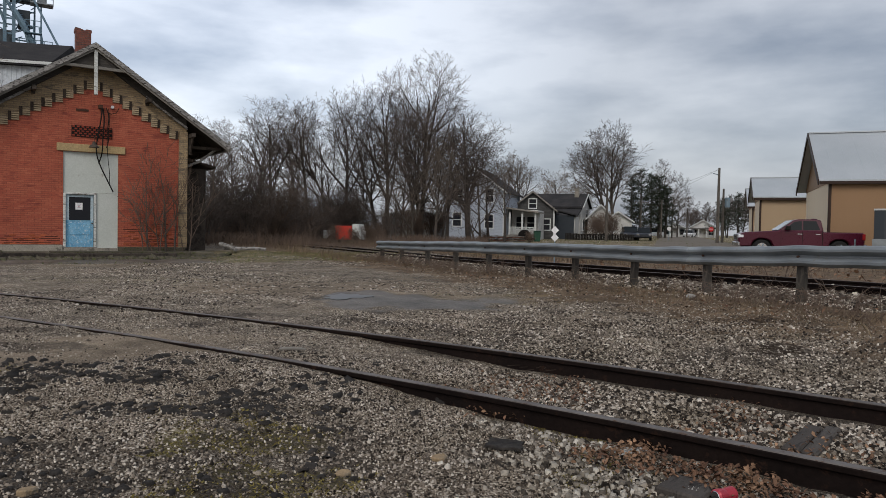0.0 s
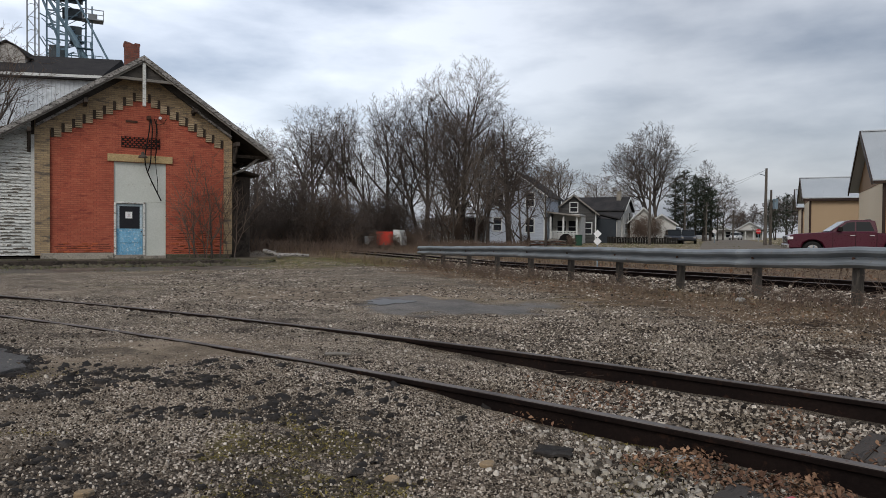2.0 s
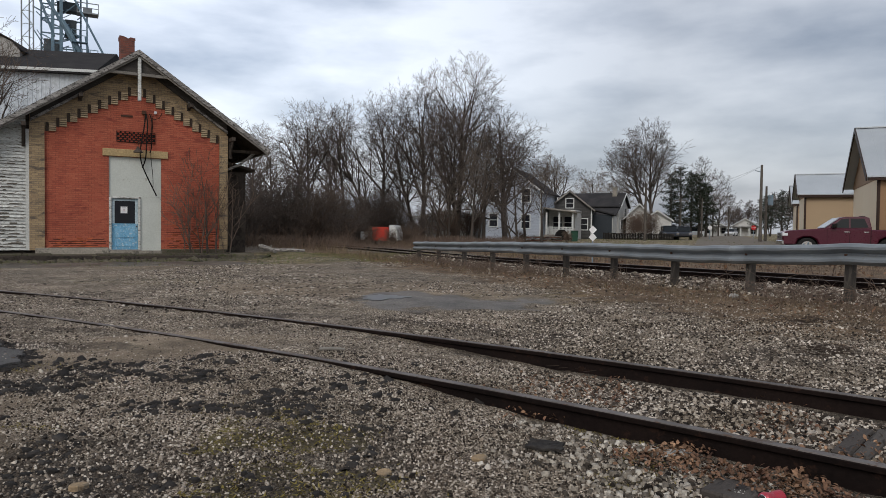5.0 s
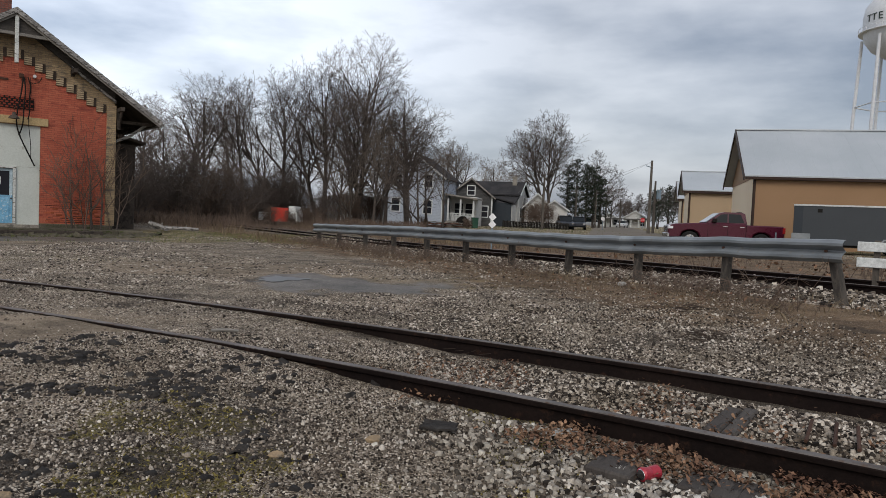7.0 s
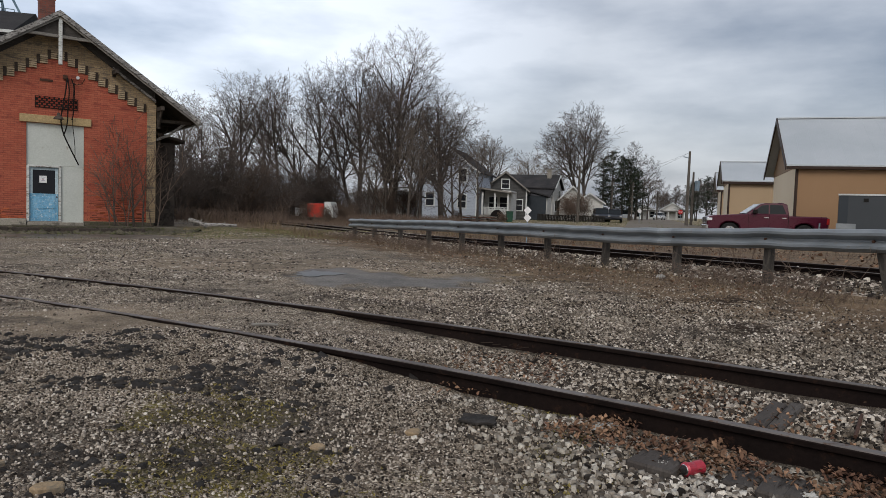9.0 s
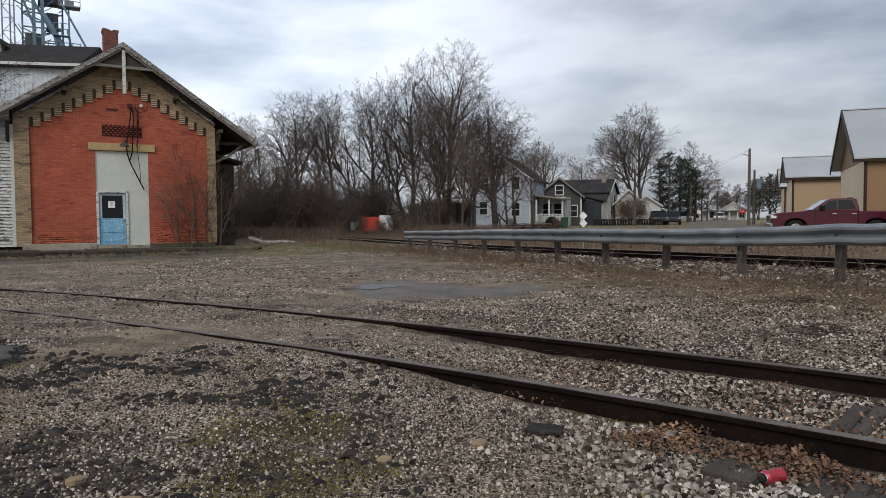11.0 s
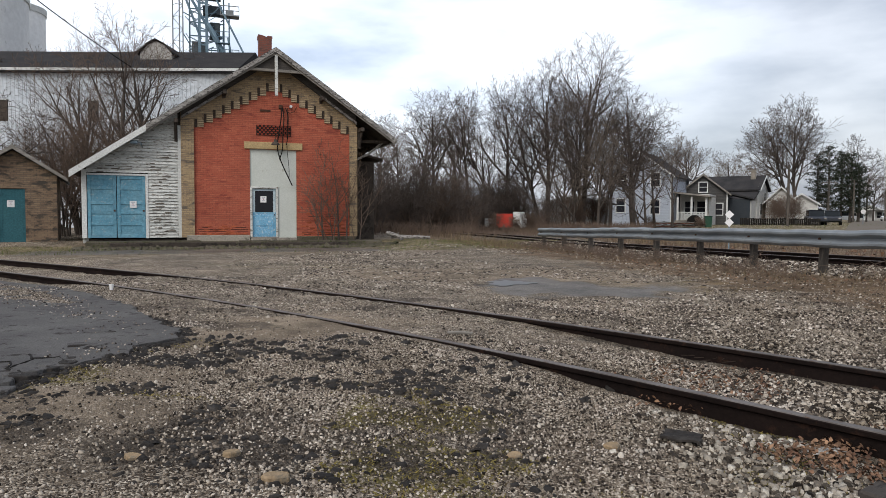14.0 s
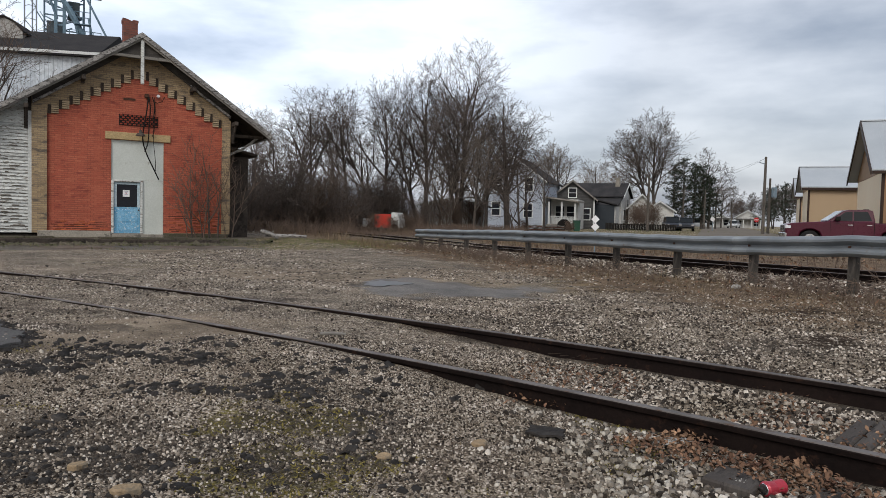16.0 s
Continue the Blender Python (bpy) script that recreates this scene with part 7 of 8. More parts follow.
def by_rail(x, y):
    s = siding_off(x, y)
    return np.clip(1.25 - np.abs(s + 0.98) / 0.28, 0, 1) * smooth(0.1, 0.6, x) * smooth(0.30, 0.52, lattice_noise(x, y, 0.3, 51)) + 0.12 * (np.abs(s) < 0.66) * smooth(-0.5, 0.8, x) * smooth(0.5, 0.7, lattice_noise(x, y, 0.5, 53))


def near_ballast(x, y):
    return zone_masks(x, y)[3] * (0.35 + 0.65 * lattice_noise(x, y, 0.5, 31)) * off_rails(x, y) * (1 - 0.85 * by_rail(x, y))


x, y, nr = sample(150000, -1.0, 6.5, 1.3, 9.0, 101, near_ballast)
near = siding_off(x, y) < -0.8
for side, stone, size, label, seed in ((near, STONE_PALE, (0.007, 0.0165), "pale limestone ballast beside the rail", 1), (~near, STONE_LIGHT, (0.0055, 0.0125), "mixed crushed ballast beyond the rail", 11)):
    stone_field("ballast", stone, x[side], y[side], nr.uniform(*size, side.sum()) * nr.uniform(0.8, 1.3, side.sum()), 0.95, 0.4, label, "ballast", seed)
x, y, nr = sample(22000, 0.8, 6.5, 1.0, 5.5, 102, lambda x, y: (np.abs(siding_off(x, y)) < 1.9) * off_rails(x, y) * (1 - 0.9 * by_rail(x, y)))
stone_field("ballast", STONE_LIGHT, x, y, nr.uniform(0.008, 0.019, len(x)), 0.95, 0.45, "pale crushed ballast packed between the rails", "ballast", 2)


def yard(x, y):
    wet, green = zone_masks(x, y)[:2]
    return (wet < 0.3) * (1 - 0.6 * green * (y < 6)) * (1 - 0.85 * zone_masks(x, y)[5] * (y < 7.5)) * (0.18 + 0.55 * smooth(0.35, 0.62, lattice_noise(x, y, 1.1, 36)) + 0.6 * lattice_noise(x, y, 0.9, 33) * lattice_noise(x, y, 0.3, 34) * 1.6) * off_rails(x, y) * np.clip(9.0 / (y + 3), 0, 1)


x, y, nr = sample(82000, -8.0, 5.0, 1.5, 11.0, 103, yard)
stone_field("gravel", STONE_GREY, x, y, nr.uniform(0.0035, 0.0088, len(x)) * (1 + 1.1 * (nr.rand(len(x)) < 0.04)), 0.9, 0.5, "grey-brown gravel strewn over the yard", "gravel", 3)
x, y, nr = sample(95000, -4.6, 1.8, 1.6, 6.0, 110, lambda x, y: yard(x, y) ** 0.5 * (1 - 0.7 * zone_masks(x, y)[5]))
stone_field("gravel", STONE_GREY, x, y, nr.uniform(0.0033, 0.0072, len(x)), 0.95, 0.6, "fine sharp grit strewn over the yard", "gravel", 10, 0.0, False)
x, y, nr = sample(8000, -7.0, 5.0, 1.5, 12.0, 104, yard)
stone_field("gravel", STONE_LIGHT, x, y, nr.uniform(0.005, 0.013, len(x)), 0.75, 0.2, "pale pebbles scattered in the yard", "gravel", 4)
x, y, nr = sample(26000, -8.0, 7.0, 9.0, 26.0, 105, lambda x, y: 0.9 * (zone_masks(x, y)[0] < 0.25) * smooth(0.35, 0.6, lattice_noise(x, y, 1.7, 35)) * (guard_frame(x, y)[1] < -0.5))
stone_field("gravel", STONE_GREY, x, y, nr.uniform(0.008, 0.026, len(x)), 0.5, 0.2, "pale gravel drifts across the yard", "gravel", 5)
x, y, nr = sample(60000, -12, 14.0, 6.0, 36.0, 106, lambda x, y: ((guard_frame(x, y)[1] > 0.25) & (guard_frame(x, y)[1] < 5.2) & (guard_frame(x, y)[0] > -6) & (guard_frame(x, y)[0] < 24)) * 0.85)
stone_field("ballast", STONE_LIGHT, x, y, nr.uniform(0.02, 0.05, len(x)), 0.9, 0.3, "ballast bank of the main track", "ballast", 6)
x, y, nr = sample(70000, -2.5, 9.5, 6.5, 24.0, 113, lambda x, y: 0.9 * ((guard_frame(x, y)[1] > -0.1) & (guard_frame(x, y)[1] < 1.9)))
stone_field("ballast", STONE_LIGHT, x, y, nr.uniform(0.016, 0.038, len(x)), 0.9, 0.3, "pale ballast spilling under the guard rail", "ballast", 16)


x, y, nr = sample(16000, -10, -3.6, 2.2, 8.5, 108, lambda x, y: 0.6 * (0.15 + 0.85 * lattice_noise(x, y, 0.6, 37)) * (y < 5.6 - 0.75 * (x + 4.0)))
stone_field("gravel", STONE_GREY, x, y, nr.uniform(0.004, 0.010, len(x)), 0.8, 0.2, "loose grit lying on the tarmac apron", "gravel", 8, 0.025)


x, y, nr = sample(34000, -1.0, 7.5, 6.0, 15.0, 109, lambda x, y: 0.75 * (1 - 0.85 * zone_masks(x, y)[2]) * (guard_frame(x, y)[1] < 0.35) * (zone_masks(x, y)[0] < 0.3) * (siding_off(x, y) > 1.2) * (0.3 + 0.7 * lattice_noise(x, y, 0.8, 38)))
stone_field("gravel", STONE_GREY, x, y, nr.uniform(0.006, 0.015, len(x)), 0.8, 0.2, "tan gravel up to the foot of the guard rail", "gravel", 9)


# dark crumbs and clods of broken tarmac
def clods(x, y):
    d = np.hypot((x + 2.5) / 1.7, (y - 3.9) / 1.5)
    d2 = np.hypot((x + 1.0) / 1.1, (y - 2.7) / 0.8)
    patch = smooth(0.47, 0.60, lattice_noise(x, y, 0.4, 41))
    return np.clip(1.3 - d, 0, 1) * patch + 0.3 * np.clip(1.1 - d2, 0, 1) * patch + 0.12 * np.clip(1 - np.hypot((x + 1.2) / 1.5, (y - 4.6) / 1.6), 0, 1)


x, y, nr = sample(30000, -5.2, 0.6, 1.8, 6.6, 107, clods)
stone_field("tarmac_rubble", ASPHALT_BIT, x, y, (0.005 + 0.036 * nr.rand(len(x)) ** 3.5) * np.clip(0.35 + 0.16 * y, 0.6, 1.1), 0.45, 0.25, "dark crumbled tarmac lumps on the gravel", "rubble", 7)

# crumbled soil and broken concrete along the platform edge
nr = np.random.RandomState(131)
du, dv = nr.uniform(-6.8, 5.2, 2600), -1.3 + nr.normal(0, 0.3, 2600)
stone_field("platform_rubble", MOSSY, -13.61 + du * DEPOT_U[0] + dv * DEPOT_V[0], 26.16 + du * DEPOT_U[1] + dv * DEPOT_V[1], 0.02 + 0.16 * nr.rand(2600) ** 4, 0.55, 0.2, "mossy broken concrete and soil along the platform edge", "rubble", 19)

# ---- broken tarmac apron ----
nr = np.random.RandomState(12)
edge = [(-3.05, 2.0), (-3.62, 3.05), (-3.55, 3.45), (-3.72, 3.75), (-3.58, 4.05), (-3.45, 4.45), (-3.62, 4.75), (-3.5, 5.15), (-3.66, 5.45), (-4.3, 6.0), (-5.3, 6.9), (-6.5, 7.75), (-7.9, 8.6), (-10.0, 9.6), (-16, 11.0), (-16, 0.5), (-3.4, 0.5)]
rim = []
for (ax, ay), (bx, by) in zip(edge, edge[1:] + edge[:1]):
    k = max(1, int(math.hypot(bx - ax, by - ay) / 0.10)) if ax > -9 else 6
    for i in range(k):
        t = i / k
        j = 0.026 if ax > -9 else 0.0
        rim.append((ax + (bx - ax) * t + nr.normal(0, j), ay + (by - ay) * t + nr.normal(0, j)))
TARMAC = surf("cracked_grey_tarmac", (0.112, 0.109, 0.109), (0.168, 0.163, 0.159), 0.95, big=1.3, fine=75, bump=1.0, stain=(0.055, 0.050, 0.047), amount=0.36, spec=0.08)
cx, cy = -6.5, 4.5
apron = Shape()
vz = []
for x, y in rim:
    vz.append((x, y, float(ground_z(x, y)) + 0.025))
n = len(rim)
inner = [(x + (cx - x) * 0.05, y + (cy - y) * 0.05, float(ground_z(x, y)) + 0.030) for x, y in rim]
apron.add([(x, y, z - 0.09) for x, y, z in vz] + vz + inner, [(i, (i + 1) % n, n + (i + 1) % n, n + i) for i in range(n)] + [(n + i, n + (i + 1) % n, 2 * n + (i + 1) % n, 2 * n + i) for i in range(n)] + [tuple(range(2 * n, 3 * n))])
ex, ey = np.array([q for q in rim if -4.6 < q[0] and 2.6 < q[1] < 6.4]).T
pick = np.random.RandomState(15).randint(0, len(ex), 750)
jit = np.random.RandomState(16).normal(0, 1, (2, 750))
stone_field("tarmac_rubble", ASPHALT_BIT, ex[pick] + 0.05 + 0.055 * jit[0], ey[pick] + 0.045 * jit[1], 0.007 + 0.026 * np.random.RandomState(17).rand(750) ** 2, 0.45, 0.6, "dark crumbs along the broken tarmac edge", "rubble", 18)
tarmac = part("tarmac_apron", apron, TARMAC, None)
tagged(tarmac, "cracked grey tarmac apron with a crumbling edge", "pavement", kind="structure")
for k, pts in enumerate(([(-3.62, 3.72), (-3.85, 3.80), (-4.0, 3.98), (-4.3, 3.95), (-4.55, 4.1)], [(-3.6, 4.05), (-3.8, 4.2), (-3.95, 4.12), (-4.2, 4.28)], [(-3.85, 3.8), (-3.9, 4.0), (-3.95, 4.12)], [(-3.62, 3.1), (-3.9, 3.25), (-4.15, 3.18), (-4.6, 3.35), (-5.1, 3.3)])):
    path = []
    for (ax, ay), (bx, by) in zip(pts, pts[1:]):
        for t in (0, 0.33, 0.66):
            path.append((ax + (bx - ax) * t + nr.normal(0, 0.012), ay + (by - ay) * t + nr.normal(0, 0.012), float(ground_z(ax, ay)) + 0.027))
    part("crack", Shape().tube(path, [0.004 + 0.010 * abs(math.sin(i * 1.7)) for i in range(len(path))], 4), BLACK, tarmac, "dark crack in the tarmac")

rng = random.Random(44)
for i in range(34):
    t = rng.random()
    bx, by = -3.55 - 0.9 * t ** 2 + rng.uniform(-0.16, 0.10), 3.1 + 2.5 * t + rng.uniform(-0.1, 0.1)
    s = rng.uniform(0.05, 0.13)
    k = rng.randint(5, 7)
    plate = [(s * rng.uniform(0.7, 1.2) * math.cos(2 * math.pi * q / k), 0.7 * s * rng.uniform(0.7, 1.2) * math.sin(2 * math.pi * q / k)) for q in range(k)]
    chunk = part("tarmac_chunk", Shape().slab(plate, -0.03, 0.022, "z"), TARMAC if i % 3 else ASPHALT_BIT, None, bevel=0.006, m=pose(bx, by, float(ground_z(bx, by)) + 0.012, rng.uniform(-6, 6), rng.uniform(-6, 6), rng.uniform(0, 180)))
    tagged(chunk, "broken tarmac slab at the crumbling apron edge", "rubble", "tarmac chunks")

# ---- puddle ----
m, n_, l_, p_ = nodes_of("still_muddy_water")
p_.inputs["Base Color"].default_value = (0.10, 0.10, 0.10, 1)
p_.inputs["Roughness"].default_value, p_.inputs["IOR"].default_value = 0.45, 1.33
tcp = n_.new("ShaderNodeTexCoord")
bump_node(n_, l_, p_, noise_node(n_, l_, tcp.outputs["Object"], 6.0, 3), 0.06, 0.005)
pud = []
for k in range(48):
    a = 2 * math.pi * k / 48
    r = 1 + 0.22 * math.sin(3 * a + 1) + 0.14 * math.sin(7 * a) + nr.normal(0, 0.04)
    pud.append((-1.5 + 0.34 * r * math.cos(a), 10.9 + 0.42 * r * math.sin(a)))
puddle = part("puddle", Shape().slab(pud, float(ground_z(-1.5, 10.9)) - 0.05, float(ground_z(-1.5, 10.9)) + 0.010, "z"), m, None)
tagged(puddle, "shallow still puddle on worn tarmac", "puddle", kind="structure")


# ---- leaves, grass and weeds ----
def leaf_litter(name, x, y, nr, size, material, label):
    n = len(x)
    a = nr.uniform(0, 6.28, n)
    s = nr.uniform(0.6, 1.3, n) * size
    shape = np.array([[-1, 0, 0.1], [-0.3, -0.6, 0.4], [0.5, -0.5, 0.35], [1, 0, 0.2], [0.5, 0.5, 0.4], [-0.3, 0.6, 0.35]])
    pts = shape[None] * s[:, None, None] * (1 + nr.uniform(-0.35, 0.3, (n, 6, 3)))
    tilt, tilt2 = nr.normal(0, 0.45, n), nr.normal(0, 0.45, n)
    z = pts[..., 2] + pts[..., 0] * tilt[:, None] + pts[..., 1] * tilt2[:, None]
    z -= z.min(1, keepdims=True)
    xr = pts[..., 0] * np.cos(a)[:, None] - pts[..., 1] * np.sin(a)[:, None]
    yr = pts[..., 0] * np.sin(a)[:, None] + pts[..., 1] * np.cos(a)[:, None]
    v = np.stack([xr + x[:, None], yr + y[:, None], z + (fine_z(x, y) + 0.012 + nr.uniform(0, 0.035, n))[:, None]], -1).reshape(-1, 3)
    f = np.array([[0, 1, 2, 3], [0, 3, 4, 5]])
    return tagged(new(name, raw_mesh(name, v, (np.arange(n)[:, None, None] * 6 + f[None]).reshape(-1, 4), material)), label, "leaves", kind="stuff")


x, y, nr = sample(110000, -0.2, 5.0, 0.8, 5.6, 111, by_rail)
leaf_litter("leaf_litter", x, y, nr, 0.013, LEAF, "curled brown leaves drifted against the rail")
x, y, nr = sample(5500, -4, 8.0, 8.0, 26.0, 112, lambda x, y: smooth(-2.8, -1.2, guard_frame(x, y)[1]) * (guard_frame(x, y)[1] < 0.3) * (0.2 + 0.8 * lattice_noise(x, y, 0.6, 52)))
leaf_litter("leaf_litter", x, y, nr, 0.026, LEAF, "brown leaves and litter along the guard rail")


x, y, nr = sample(30000, -10, 40.0, 8.0, 60.0, 114, lambda x, y: ((guard_frame(x, y)[1] > 4.6) & (guard_frame(x, y)[1] < 22)) * np.clip(14.0 / np.hypot(x, y), 0, 1) * (0.2 + 0.8 * lattice_noise(x, y, 1.2, 73)))
leaf_litter("leaf_litter", x, y, nr, 0.05, LEAF, "brown leaves and dead stalks beyond the main track")


def blades(name, x, y, nr, height, width, lean, material, label, category):
    n = len(x)
    a = nr.uniform(0, 6.28, n)
    h = nr.uniform(0.4, 1.0, n) * height
    dx, dy = np.cos(a), np.sin(a)
    lx, ly = nr.normal(0, lean, n) * h, nr.normal(0, lean, n) * h
    z0 = fine_z(x, y) - 0.01
    w = width * nr.uniform(0.6, 1.3, n)
    p0 = np.stack([x - dx * w, y - dy * w, z0], 1)
    p1 = np.stack([x + dx * w, y + dy * w, z0], 1)
    p2 = np.stack([x + dx * w * 0.7 + 0.45 * lx, y + dy * w * 0.7 + 0.45 * ly, z0 + 0.6 * h], 1)
    p3 = np.stack([x - dx * w * 0.7 + 0.45 * lx, y - dy * w * 0.7 + 0.45 * ly, z0 + 0.6 * h], 1)
    p4 = np.stack([x + dx * w * 0.2 + 1.2 * lx, y + dy * w * 0.2 + 1.2 * ly, z0 + h], 1)
    p5 = np.stack([x - dx * w * 0.2 + 1.2 * lx, y - dy * w * 0.2 + 1.2 * ly, z0 + h], 1)
    v = np.stack([p0, p1, p2, p3, p4, p5], 1).reshape(-1, 3)
    f = np.array([[0, 1, 2, 3], [3, 2, 4, 5]])
    return tagged(new(name, raw_mesh(name, v, (np.arange(n)[:, None, None] * 6 + f[None]).reshape(-1, 4), material)), label, category, kind="stuff")


def verge(x, y):
    al, q = guard_frame(x, y)
    return smooth(-2.6, -0.8, q) * (1 - smooth(0.3, 0.9, q)) * (0.08 + 0.92 * smooth(0.45, 0.75, lattice_noise(x, y, 0.9, 61))) * (al > -1.5)


x, y, nr = sample(30000, -8, 9.0, 7.0, 34.0, 121, verge)
blades("dry_weeds", x, y, nr, 0.20, 0.005, 0.8, DRY_GRASS, "dry tangled weeds under the guard rail", "weeds")
x, y, nr = sample(16000, -30, 18.0, 24.0, 48.0, 122, lambda x, y: (guard_frame(x, y)[1] > -3) * (guard_frame(x, y)[1] < 16) * (0.1 + 0.9 * smooth(0.4, 0.7, lattice_noise(x, y, 2.0, 62))) * ((guard_frame(x, y)[1] < 0.6) | (guard_frame(x, y)[1] > 5.2)))
blades("dry_weeds", x, y, nr, 0.5, 0.010, 0.3, DRY_GRASS, "dead grass on the track bank", "weeds")
x, y, nr = sample(16000, -22, -2, 16.0, 36.0, 123, lambda x, y: np.clip(zone_masks(x, y)[1], 0, 1) * 0.8 * (lattice_noise(x, y, 0.8, 63) > 0.35))
blades("grass_tufts", x, y, nr, 0.10, 0.007, 0.35, GREEN_GRASS, "short green grass before the depot platform", "grass")
x, y, nr = sample(110000, -4.0, 1.2, 1.6, 5.2, 124, lambda x, y: 0.8 * smooth(0.15, 0.6, zone_masks(x, y)[1]) * (0.25 + 0.75 * smooth(0.4, 0.6, lattice_noise(x, y, 0.12, 75))))
blades("moss_and_grass", x, y, nr, 0.021, 0.007, 0.8, MOSS, "mossy green tufts in the gravel", "moss")
x, y, nr = sample(2600, -3.0, 3.2, 1.6, 9.0, 125, lambda x, y: 0.5 * (lattice_noise(x, y, 0.5, 66) > 0.62))
blades("dead_grass", x, y, nr, 0.05, 0.0025, 0.9, DRY_GRASS, "thin dead grass strands on the gravel", "grass")
x, y, nr = sample(9000, 8, 60, 30, 90, 126, lambda x, y: (guard_frame(x, y)[1] > 8) * 0.6 * (lattice_noise(x, y, 4.0, 67) > 0.45))
blades("grass_tufts", x, y, nr, 0.16, 0.02, 0.3, GREEN_GRASS, "rough grass verge beyond the track", "grass")

x, y, nr = sample(26000, -3, 8.0, 7.5, 24.0, 127, lambda x, y: smooth(-3.6, -1.6, guard_frame(x, y)[1]) * (guard_frame(x, y)[1] < -0.2) * smooth(0.4, 0.7, lattice_noise(x, y, 1.1, 68)))
blades("dead_grass", x, y, nr, 0.05, 0.004, 1.0, DRY_GRASS, "flattened straw-coloured grass on the verge", "grass")

# dark tangles of dead twigs lying on the gravel
for i, (px, py, w) in enumerate(((2.25, 5.55, 0.38), (0.95, 6.1, 0.22), (3.3, 6.9, 0.30), (3.9, 8.6, 0.4))):
    nr = np.random.RandomState(150 + i)
    bits = []
    for k in range(46):
        x, y, a = px + nr.normal(0, w * 0.45), py + nr.normal(0, w * 0.3), nr.uniform(0, 6.28)
        z, ln = float(fine_z(x, y)) + nr.uniform(0.004, 0.05), nr.uniform(0.08, 0.28)
        bits.append((Vector((x, y, z)), Vector((x + ln * math.cos(a), y + ln * math.sin(a), z + nr.uniform(-0.015, 0.04))), 0.004, 0.002))
    tagged(part("twig_tangle", tube_mesh("twig_tangle", bits, 4, DARK_TWIG), None), "tangle of dark dead twigs on the gravel", "twigs", "twig tangles")

# tall stalks and brambles at the guard rail
stalks = []
nr = np.random.RandomState(14)
for i in range(1500):
    a, q = nr.uniform(-0.5, GUARD_LEN + 1), nr.uniform(-1.5, 0.3)
    if lattice_noise(a, q, 1.1, 72) < 0.42:
        continue
    c = guard_at(a, q)
    z = float(ground_z(c[0], c[1]))
    h = nr.uniform(0.15, 0.46) * (1.9 if nr.rand() < 0.05 else 1.0)
    p0 = Vector((c[0], c[1], z - 0.03))
    p1 = p0 + Vector((nr.normal(0, 0.3) * h, nr.normal(0, 0.3) * h, h * 0.6))
    p2 = p1 + Vector((nr.normal(0, 0.5) * h, nr.normal(0, 0.5) * h, h * nr.uniform(-0.1, 0.4)))
    stalks += [(p0, p1, 0.005, 0.004), (p1, p2, 0.004, 0.002)]
    for j in range(3):
        s0 = p0.lerp(p2, nr.uniform(0.4, 0.95))
        stalks.append((s0, s0 + Vector((nr.normal(0, 0.16), nr.normal(0, 0.16), nr.uniform(0.02, 0.18))) * h, 0.003, 0.0015))
for i in range(1300):
    a, q = nr.uniform(-8, 26), nr.uniform(5.0, 11.0)
    c = guard_at(a, q)
    if lattice_noise(a, q, 1.6, 74) < 0.4:
        continue
    p0 = Vector((c[0], c[1], float(ground_z(c[0], c[1])) - 0.03))
    h = nr.uniform(0.15, 0.5)
    p1 = p0 + Vector((nr.normal(0, 0.3) * h, nr.normal(0, 0.3) * h, h))
    stalks += [(p0, p1, 0.008, 0.005), (p0.lerp(p1, 0.6), p1 + Vector((nr.normal(0, 0.4), nr.normal(0, 0.4), -0.2)) * h, 0.006, 0.003)]
st = part("dead_stalks", tube_mesh("dead_stalks", stalks, 3, TWIG_RED), None)
tagged(st, "thin dead stalks and brambles at the guard rail", "weeds", kind="stuff")


# ---- small things on the ground ----
def on_ground(x, y, up=0.0, yaw=0.0, rx=0.0, ry=0.0):
    return pose(x, y, float(fine_z(x, y)) + up, rx, ry, yaw)


can = thing("drink_can", on_ground(1.30, 3.10, 0.034, 25), "crushed red drink can on the ballast", "can")
RED_CAN = surf("red_can_print", (0.42, 0.035, 0.055), (0.34, 0.022, 0.042), 0.4, metal=0.2, fine=40, bump=0.1, stain=(0.6, 0.34, 0.35), amount=0.3)
part("barrel", Shape().tube([(-0.056, 0, 0), (-0.048, 0, 0), (-0.024, 0.001, -0.001), (0.0, 0.002, -0.003), (0.024, 0.001, -0.001), (0.048, 0, 0), (0.056, 0, 0)], [0.026, 0.033, 0.032, 0.030, 0.032, 0.033, 0.026], 20), RED_CAN, can, "dented red barrel")
part("can_end", Shape().tube([(-0.058, 0, 0), (-0.054, 0, 0)], [0.024, 0.027], 14), CHROME, can, "bare metal end")


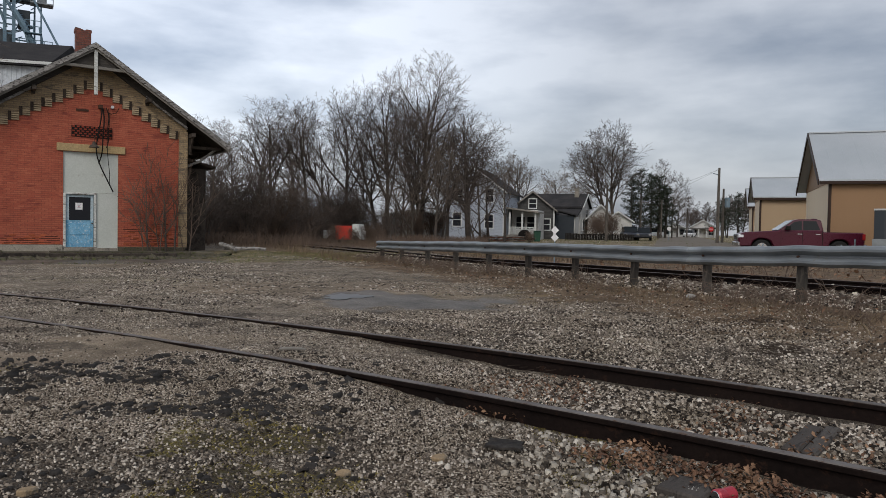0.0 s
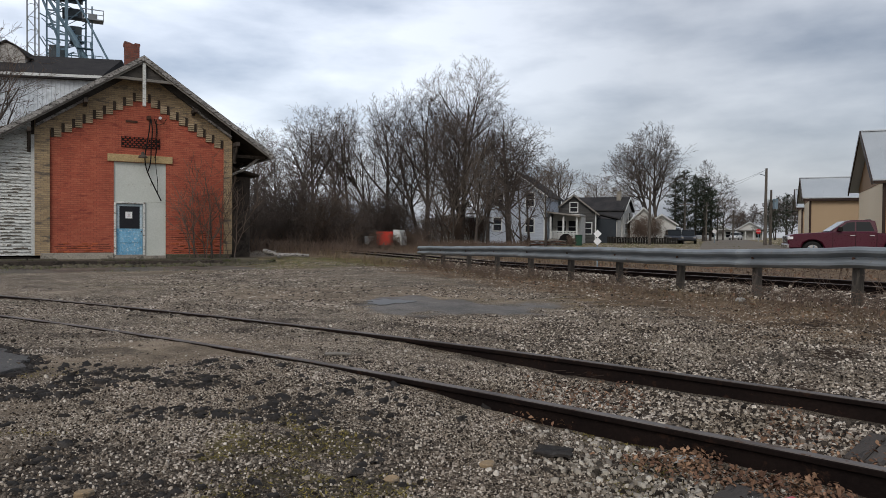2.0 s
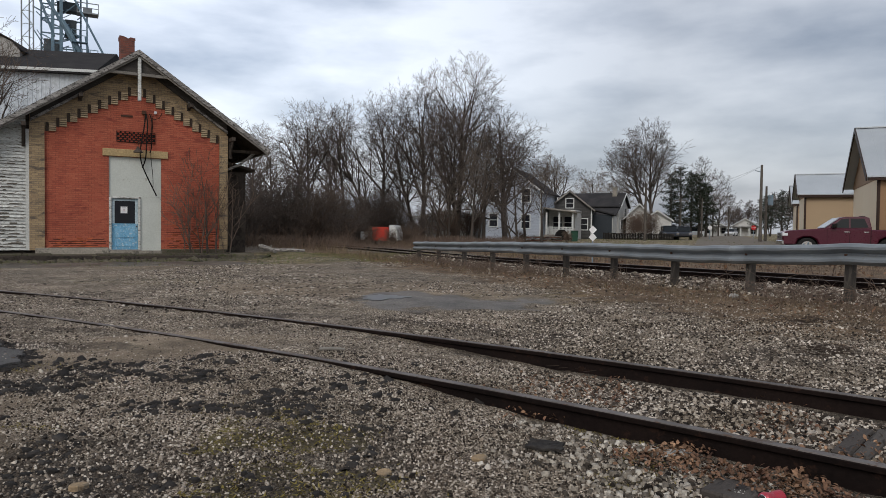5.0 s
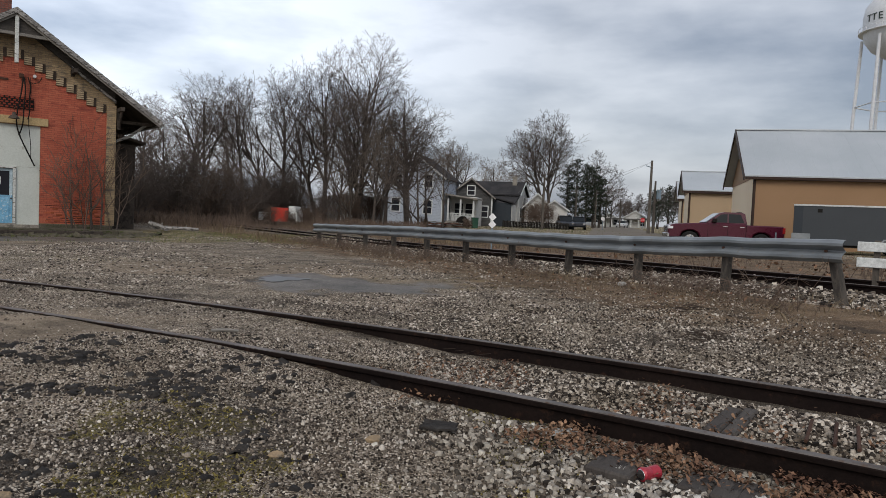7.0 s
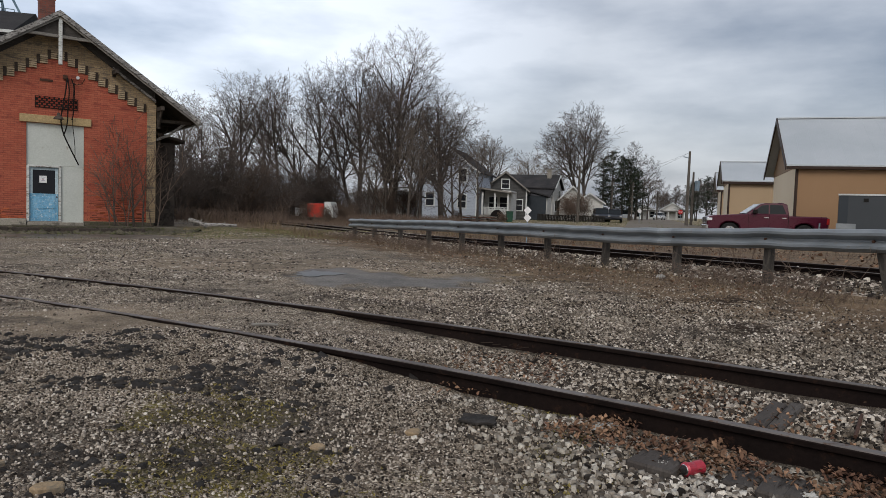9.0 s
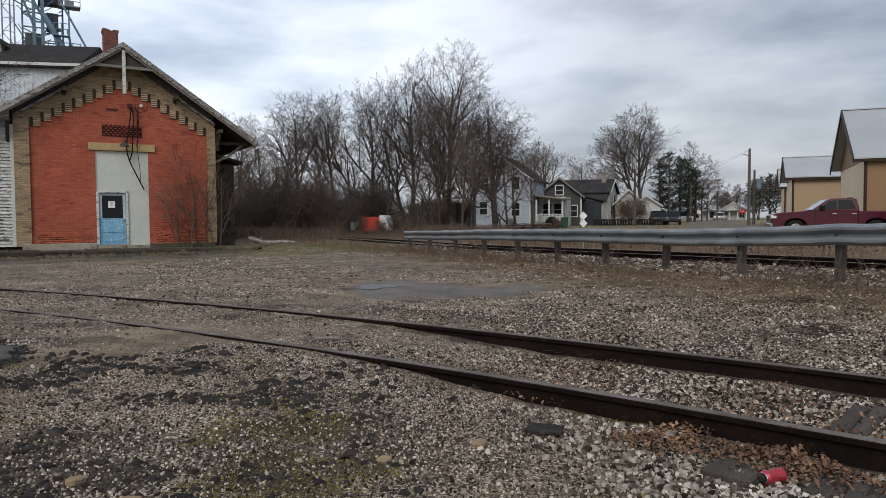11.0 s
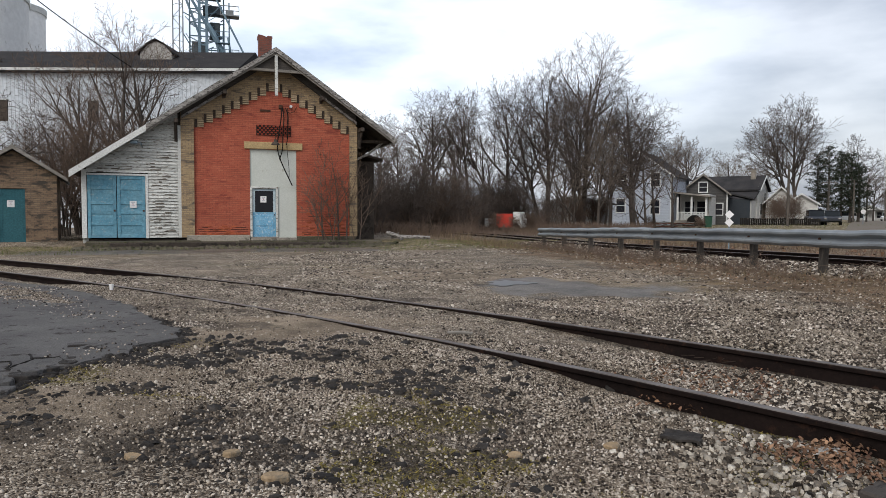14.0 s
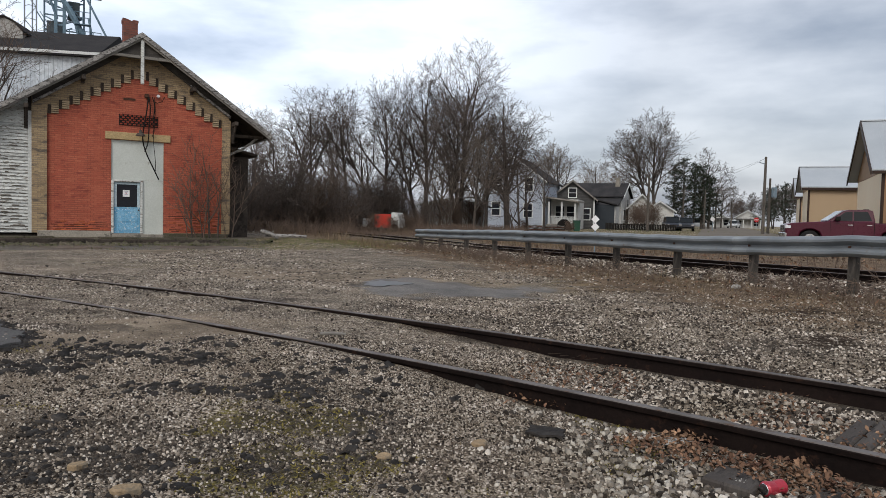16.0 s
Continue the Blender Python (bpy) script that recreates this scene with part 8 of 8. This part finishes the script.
def crumpled(name, m, w, h, material, label, category, seed, thick=0.006):
    nr = np.random.RandomState(seed)
    k = 7
    top = [[(w * (i / (k - 1) - 0.5) * (1 + nr.normal(0, 0.05)), h * (j / (k - 1) - 0.5) * (1 + nr.normal(0, 0.05)), thick + abs(nr.normal(0, 0.006))) for i in range(k)] for j in range(k)]
    pts = [q for row in top for q in row]
    pts += [(x, y, z - thick) for x, y, z in pts]
    f = []
    for j in range(k - 1):
        for i in range(k - 1):
            a = j * k + i
            f += [(a, a + 1, a + k + 1, a + k), (a + k * k, a + k + k * k, a + k + 1 + k * k, a + 1 + k * k)]
    ring = [i for i in range(k)] + [j * k + k - 1 for j in range(1, k)] + [(k - 1) * k + i for i in range(k - 2, -1, -1)] + [j * k for j in range(k - 2, 0, -1)]
    f += [(ring[i], ring[(i + 1) % len(ring)], ring[(i + 1) % len(ring)] + k * k, ring[i] + k * k) for i in range(len(ring))]
    ob = part(name, Shape().add(pts, f), material, None, m=m)
    return tagged(ob, label, category)


crumpled("waste_paper", on_ground(1.03, 3.70, 0.02, 20), 0.17, 0.09, DULL_PAPER, "crumpled white paper among dead leaves", "litter", 3, 0.003)
crumpled("roofing_scrap", on_ground(0.37, 3.74, 0.015, -15), 0.19, 0.15, ASPHALT_BIT, "torn dark roofing scrap on the ballast", "litter", 4, 0.012)
crumpled("plastic_scrap", on_ground(1.18, 3.16, 0.02, 60), 0.05, 0.04, DULL_PAPER, "small white plastic scrap by the rail", "litter", 5)
crumpled("plastic_scrap", on_ground(1.66, 2.80, 0.02, 10), 0.08, 0.035, DULL_PAPER, "small white plastic scrap by the rail", "litter", 6)
for (x, y, yaw, w) in ((1.17, 3.20, 52, 0.24), (1.50, 3.02, 50, 0.15), (1.58, 2.90, 53, 0.13), (1.66, 2.86, 49, 0.08)):
    t = part("tie_end", Shape().box(-0.13, 0.13, -w / 2.2, w / 2.2, -0.05, 0.02), TIE_WOOD, None, bevel=0.01, m=on_ground(x, y, 0.012, yaw, random.uniform(-4, 4), random.uniform(-4, 4)))
    tagged(t, "split dark tie end showing through the ballast", "railway tie", "exposed tie ends")
for (x, y, yaw) in ((2.18, 4.05, 51),):
    t = part("exposed_tie", Shape().box(-0.34, 0.34, -0.10, -0.015, -0.08, 0.015).box(-0.31, 0.30, -0.008, 0.09, -0.08, 0.010), TIE_WOOD, None, bevel=0.012, m=on_ground(x, y, 0.025, yaw))
    tagged(t, "weathered grey tie exposed between the rails", "railway tie", "exposed tie ends")
for (x, y) in ((2.55, 3.84), (2.66, 3.76), (2.75, 3.69)):
    t = part("steel_rod", Shape().tube([(-0.24, 0, 0), (0.24, 0, 0.01)], 0.011, 8), RUST, None, m=on_ground(x, y, 0.03, 55 + 8 * (x - 2.7)))
    tagged(t, "short steel rod lying across the ballast", "rod", "steel rods between the rails")
stick = thing("stick", on_ground(-1.27, 6.02, 0.016, 8), "pale broken stick on the gravel", "stick")
part("wood", Shape().tube([(-0.11, 0, 0), (0.0, 0.012, 0.004), (0.11, -0.005, 0)], [0.014, 0.016, 0.011], 7), GREY_WOOD, stick)
cup_ob = thing("paper_cup", on_ground(-6.72, 8.42, 0.0, 0), "small white paper cup beside the rail", "cup")
cup_ob.scale = (0.75, 0.75, 0.75)
part("wall", Shape().tube([(0, 0, 0), (0, 0, 0.10)], [0.03, 0.042], 14), PAPER, cup_ob)
part("lip", Shape().tube([(0, 0, 0.095), (0, 0, 0.105)], 0.045, 14), PAPER, cup_ob)
SAND_STONE = surf("tan_sandstone", (0.34, 0.25, 0.15), (0.27, 0.20, 0.13), 0.95, big=4, fine=40, bump=0.6, stain=(0.18, 0.15, 0.11))
for i, (x, y, s, yaw) in enumerate(((-1.28, 2.50, 0.062, 20), (-1.62, 2.75, 0.045, 70), (-0.42, 3.2, 0.04, 10), (0.02, 3.5, 0.045, 40), (-2.0, 2.6, 0.04, 0))):
    nrs = np.random.RandomState(200 + i)
    pts = [(s * (1 + nrs.normal(0, 0.14)) * math.cos(2 * math.pi * k / 9), s * 0.75 * (1 + nrs.normal(0, 0.14)) * math.sin(2 * math.pi * k / 9)) for k in range(9)]
    t = part("field_stone", Shape().slab(pts, -0.02, s * 0.42, "z"), SAND_STONE, None, bevel=s * 0.12, m=on_ground(x, y, 0.0, yaw, nrs.normal(0, 6), nrs.normal(0, 6)))
    tagged(t, "rough tan sandstone lump in the gravel", "stone", "tan stones in the yard")
for i, (b, d, ln, yaw, r) in enumerate(((-17.1, 30.5, 1.05, -35, 0.11), (-15.5, 30.2, 1.35, 14, 0.085), (-16.7, 30.9, 0.8, 15, 0.07))):
    lg = thing("log", at(b, d, None, yaw) @ pose(0, 0, 0.14 if i else 0.25, 0, 0 if i else 12, 0), "weathered grey log lying on the grass", "log", "logs beside the depot")
    part("stem", Shape().tube([(-ln / 2, 0, 0), (0, 0.03, 0.02), (ln / 2, 0, 0)], [r * 0.85, r * 0.82, r * 0.7], 9), RAKE_WOOD, lg)
    part("stub", Shape().tube([(0.1 * ln, 0, 0.02), (0.16 * ln, 0.05, r * 1.7)], [r * 0.4, r * 0.25], 6), GREY_WOOD, lg)
# concrete kerb lump on the verge
kerb_stone = part("concrete_lump", Shape().slab([(-0.08, 0), (0.08, 0), (0.06, 0.05), (-0.03, 0.08), (-0.07, 0.05)], -0.05, 0.05), surf("pale_concrete", (0.42, 0.41, 0.38), (0.36, 0.35, 0.33), 0.9), None, bevel=0.015, m=on_ground(3.95, 11.1, 0.0, 30))
tagged(kerb_stone, "pale concrete lump on the weedy verge", "stone")
# saplings growing at the foot of the brick gable
for i, (u, v, h) in enumerate(((2.95, -0.55, 4.4), (2.35, -0.45, 3.9), (3.3, -0.5, 3.8), (3.9, -0.3, 3.3), (2.7, -0.7, 3.0))):
    base = DEPOT @ pose(u, v, 0.02)
    tree("sapling", base, 300 + i, h, 0.75, 2, (7, 4), 0.9, TWIG_RED, label="thin leafless sapling before the brick gable", category="sapling", group="saplings at the gable", stems=2, trunk_share=0.12, twig=0.008, girth=0.010)
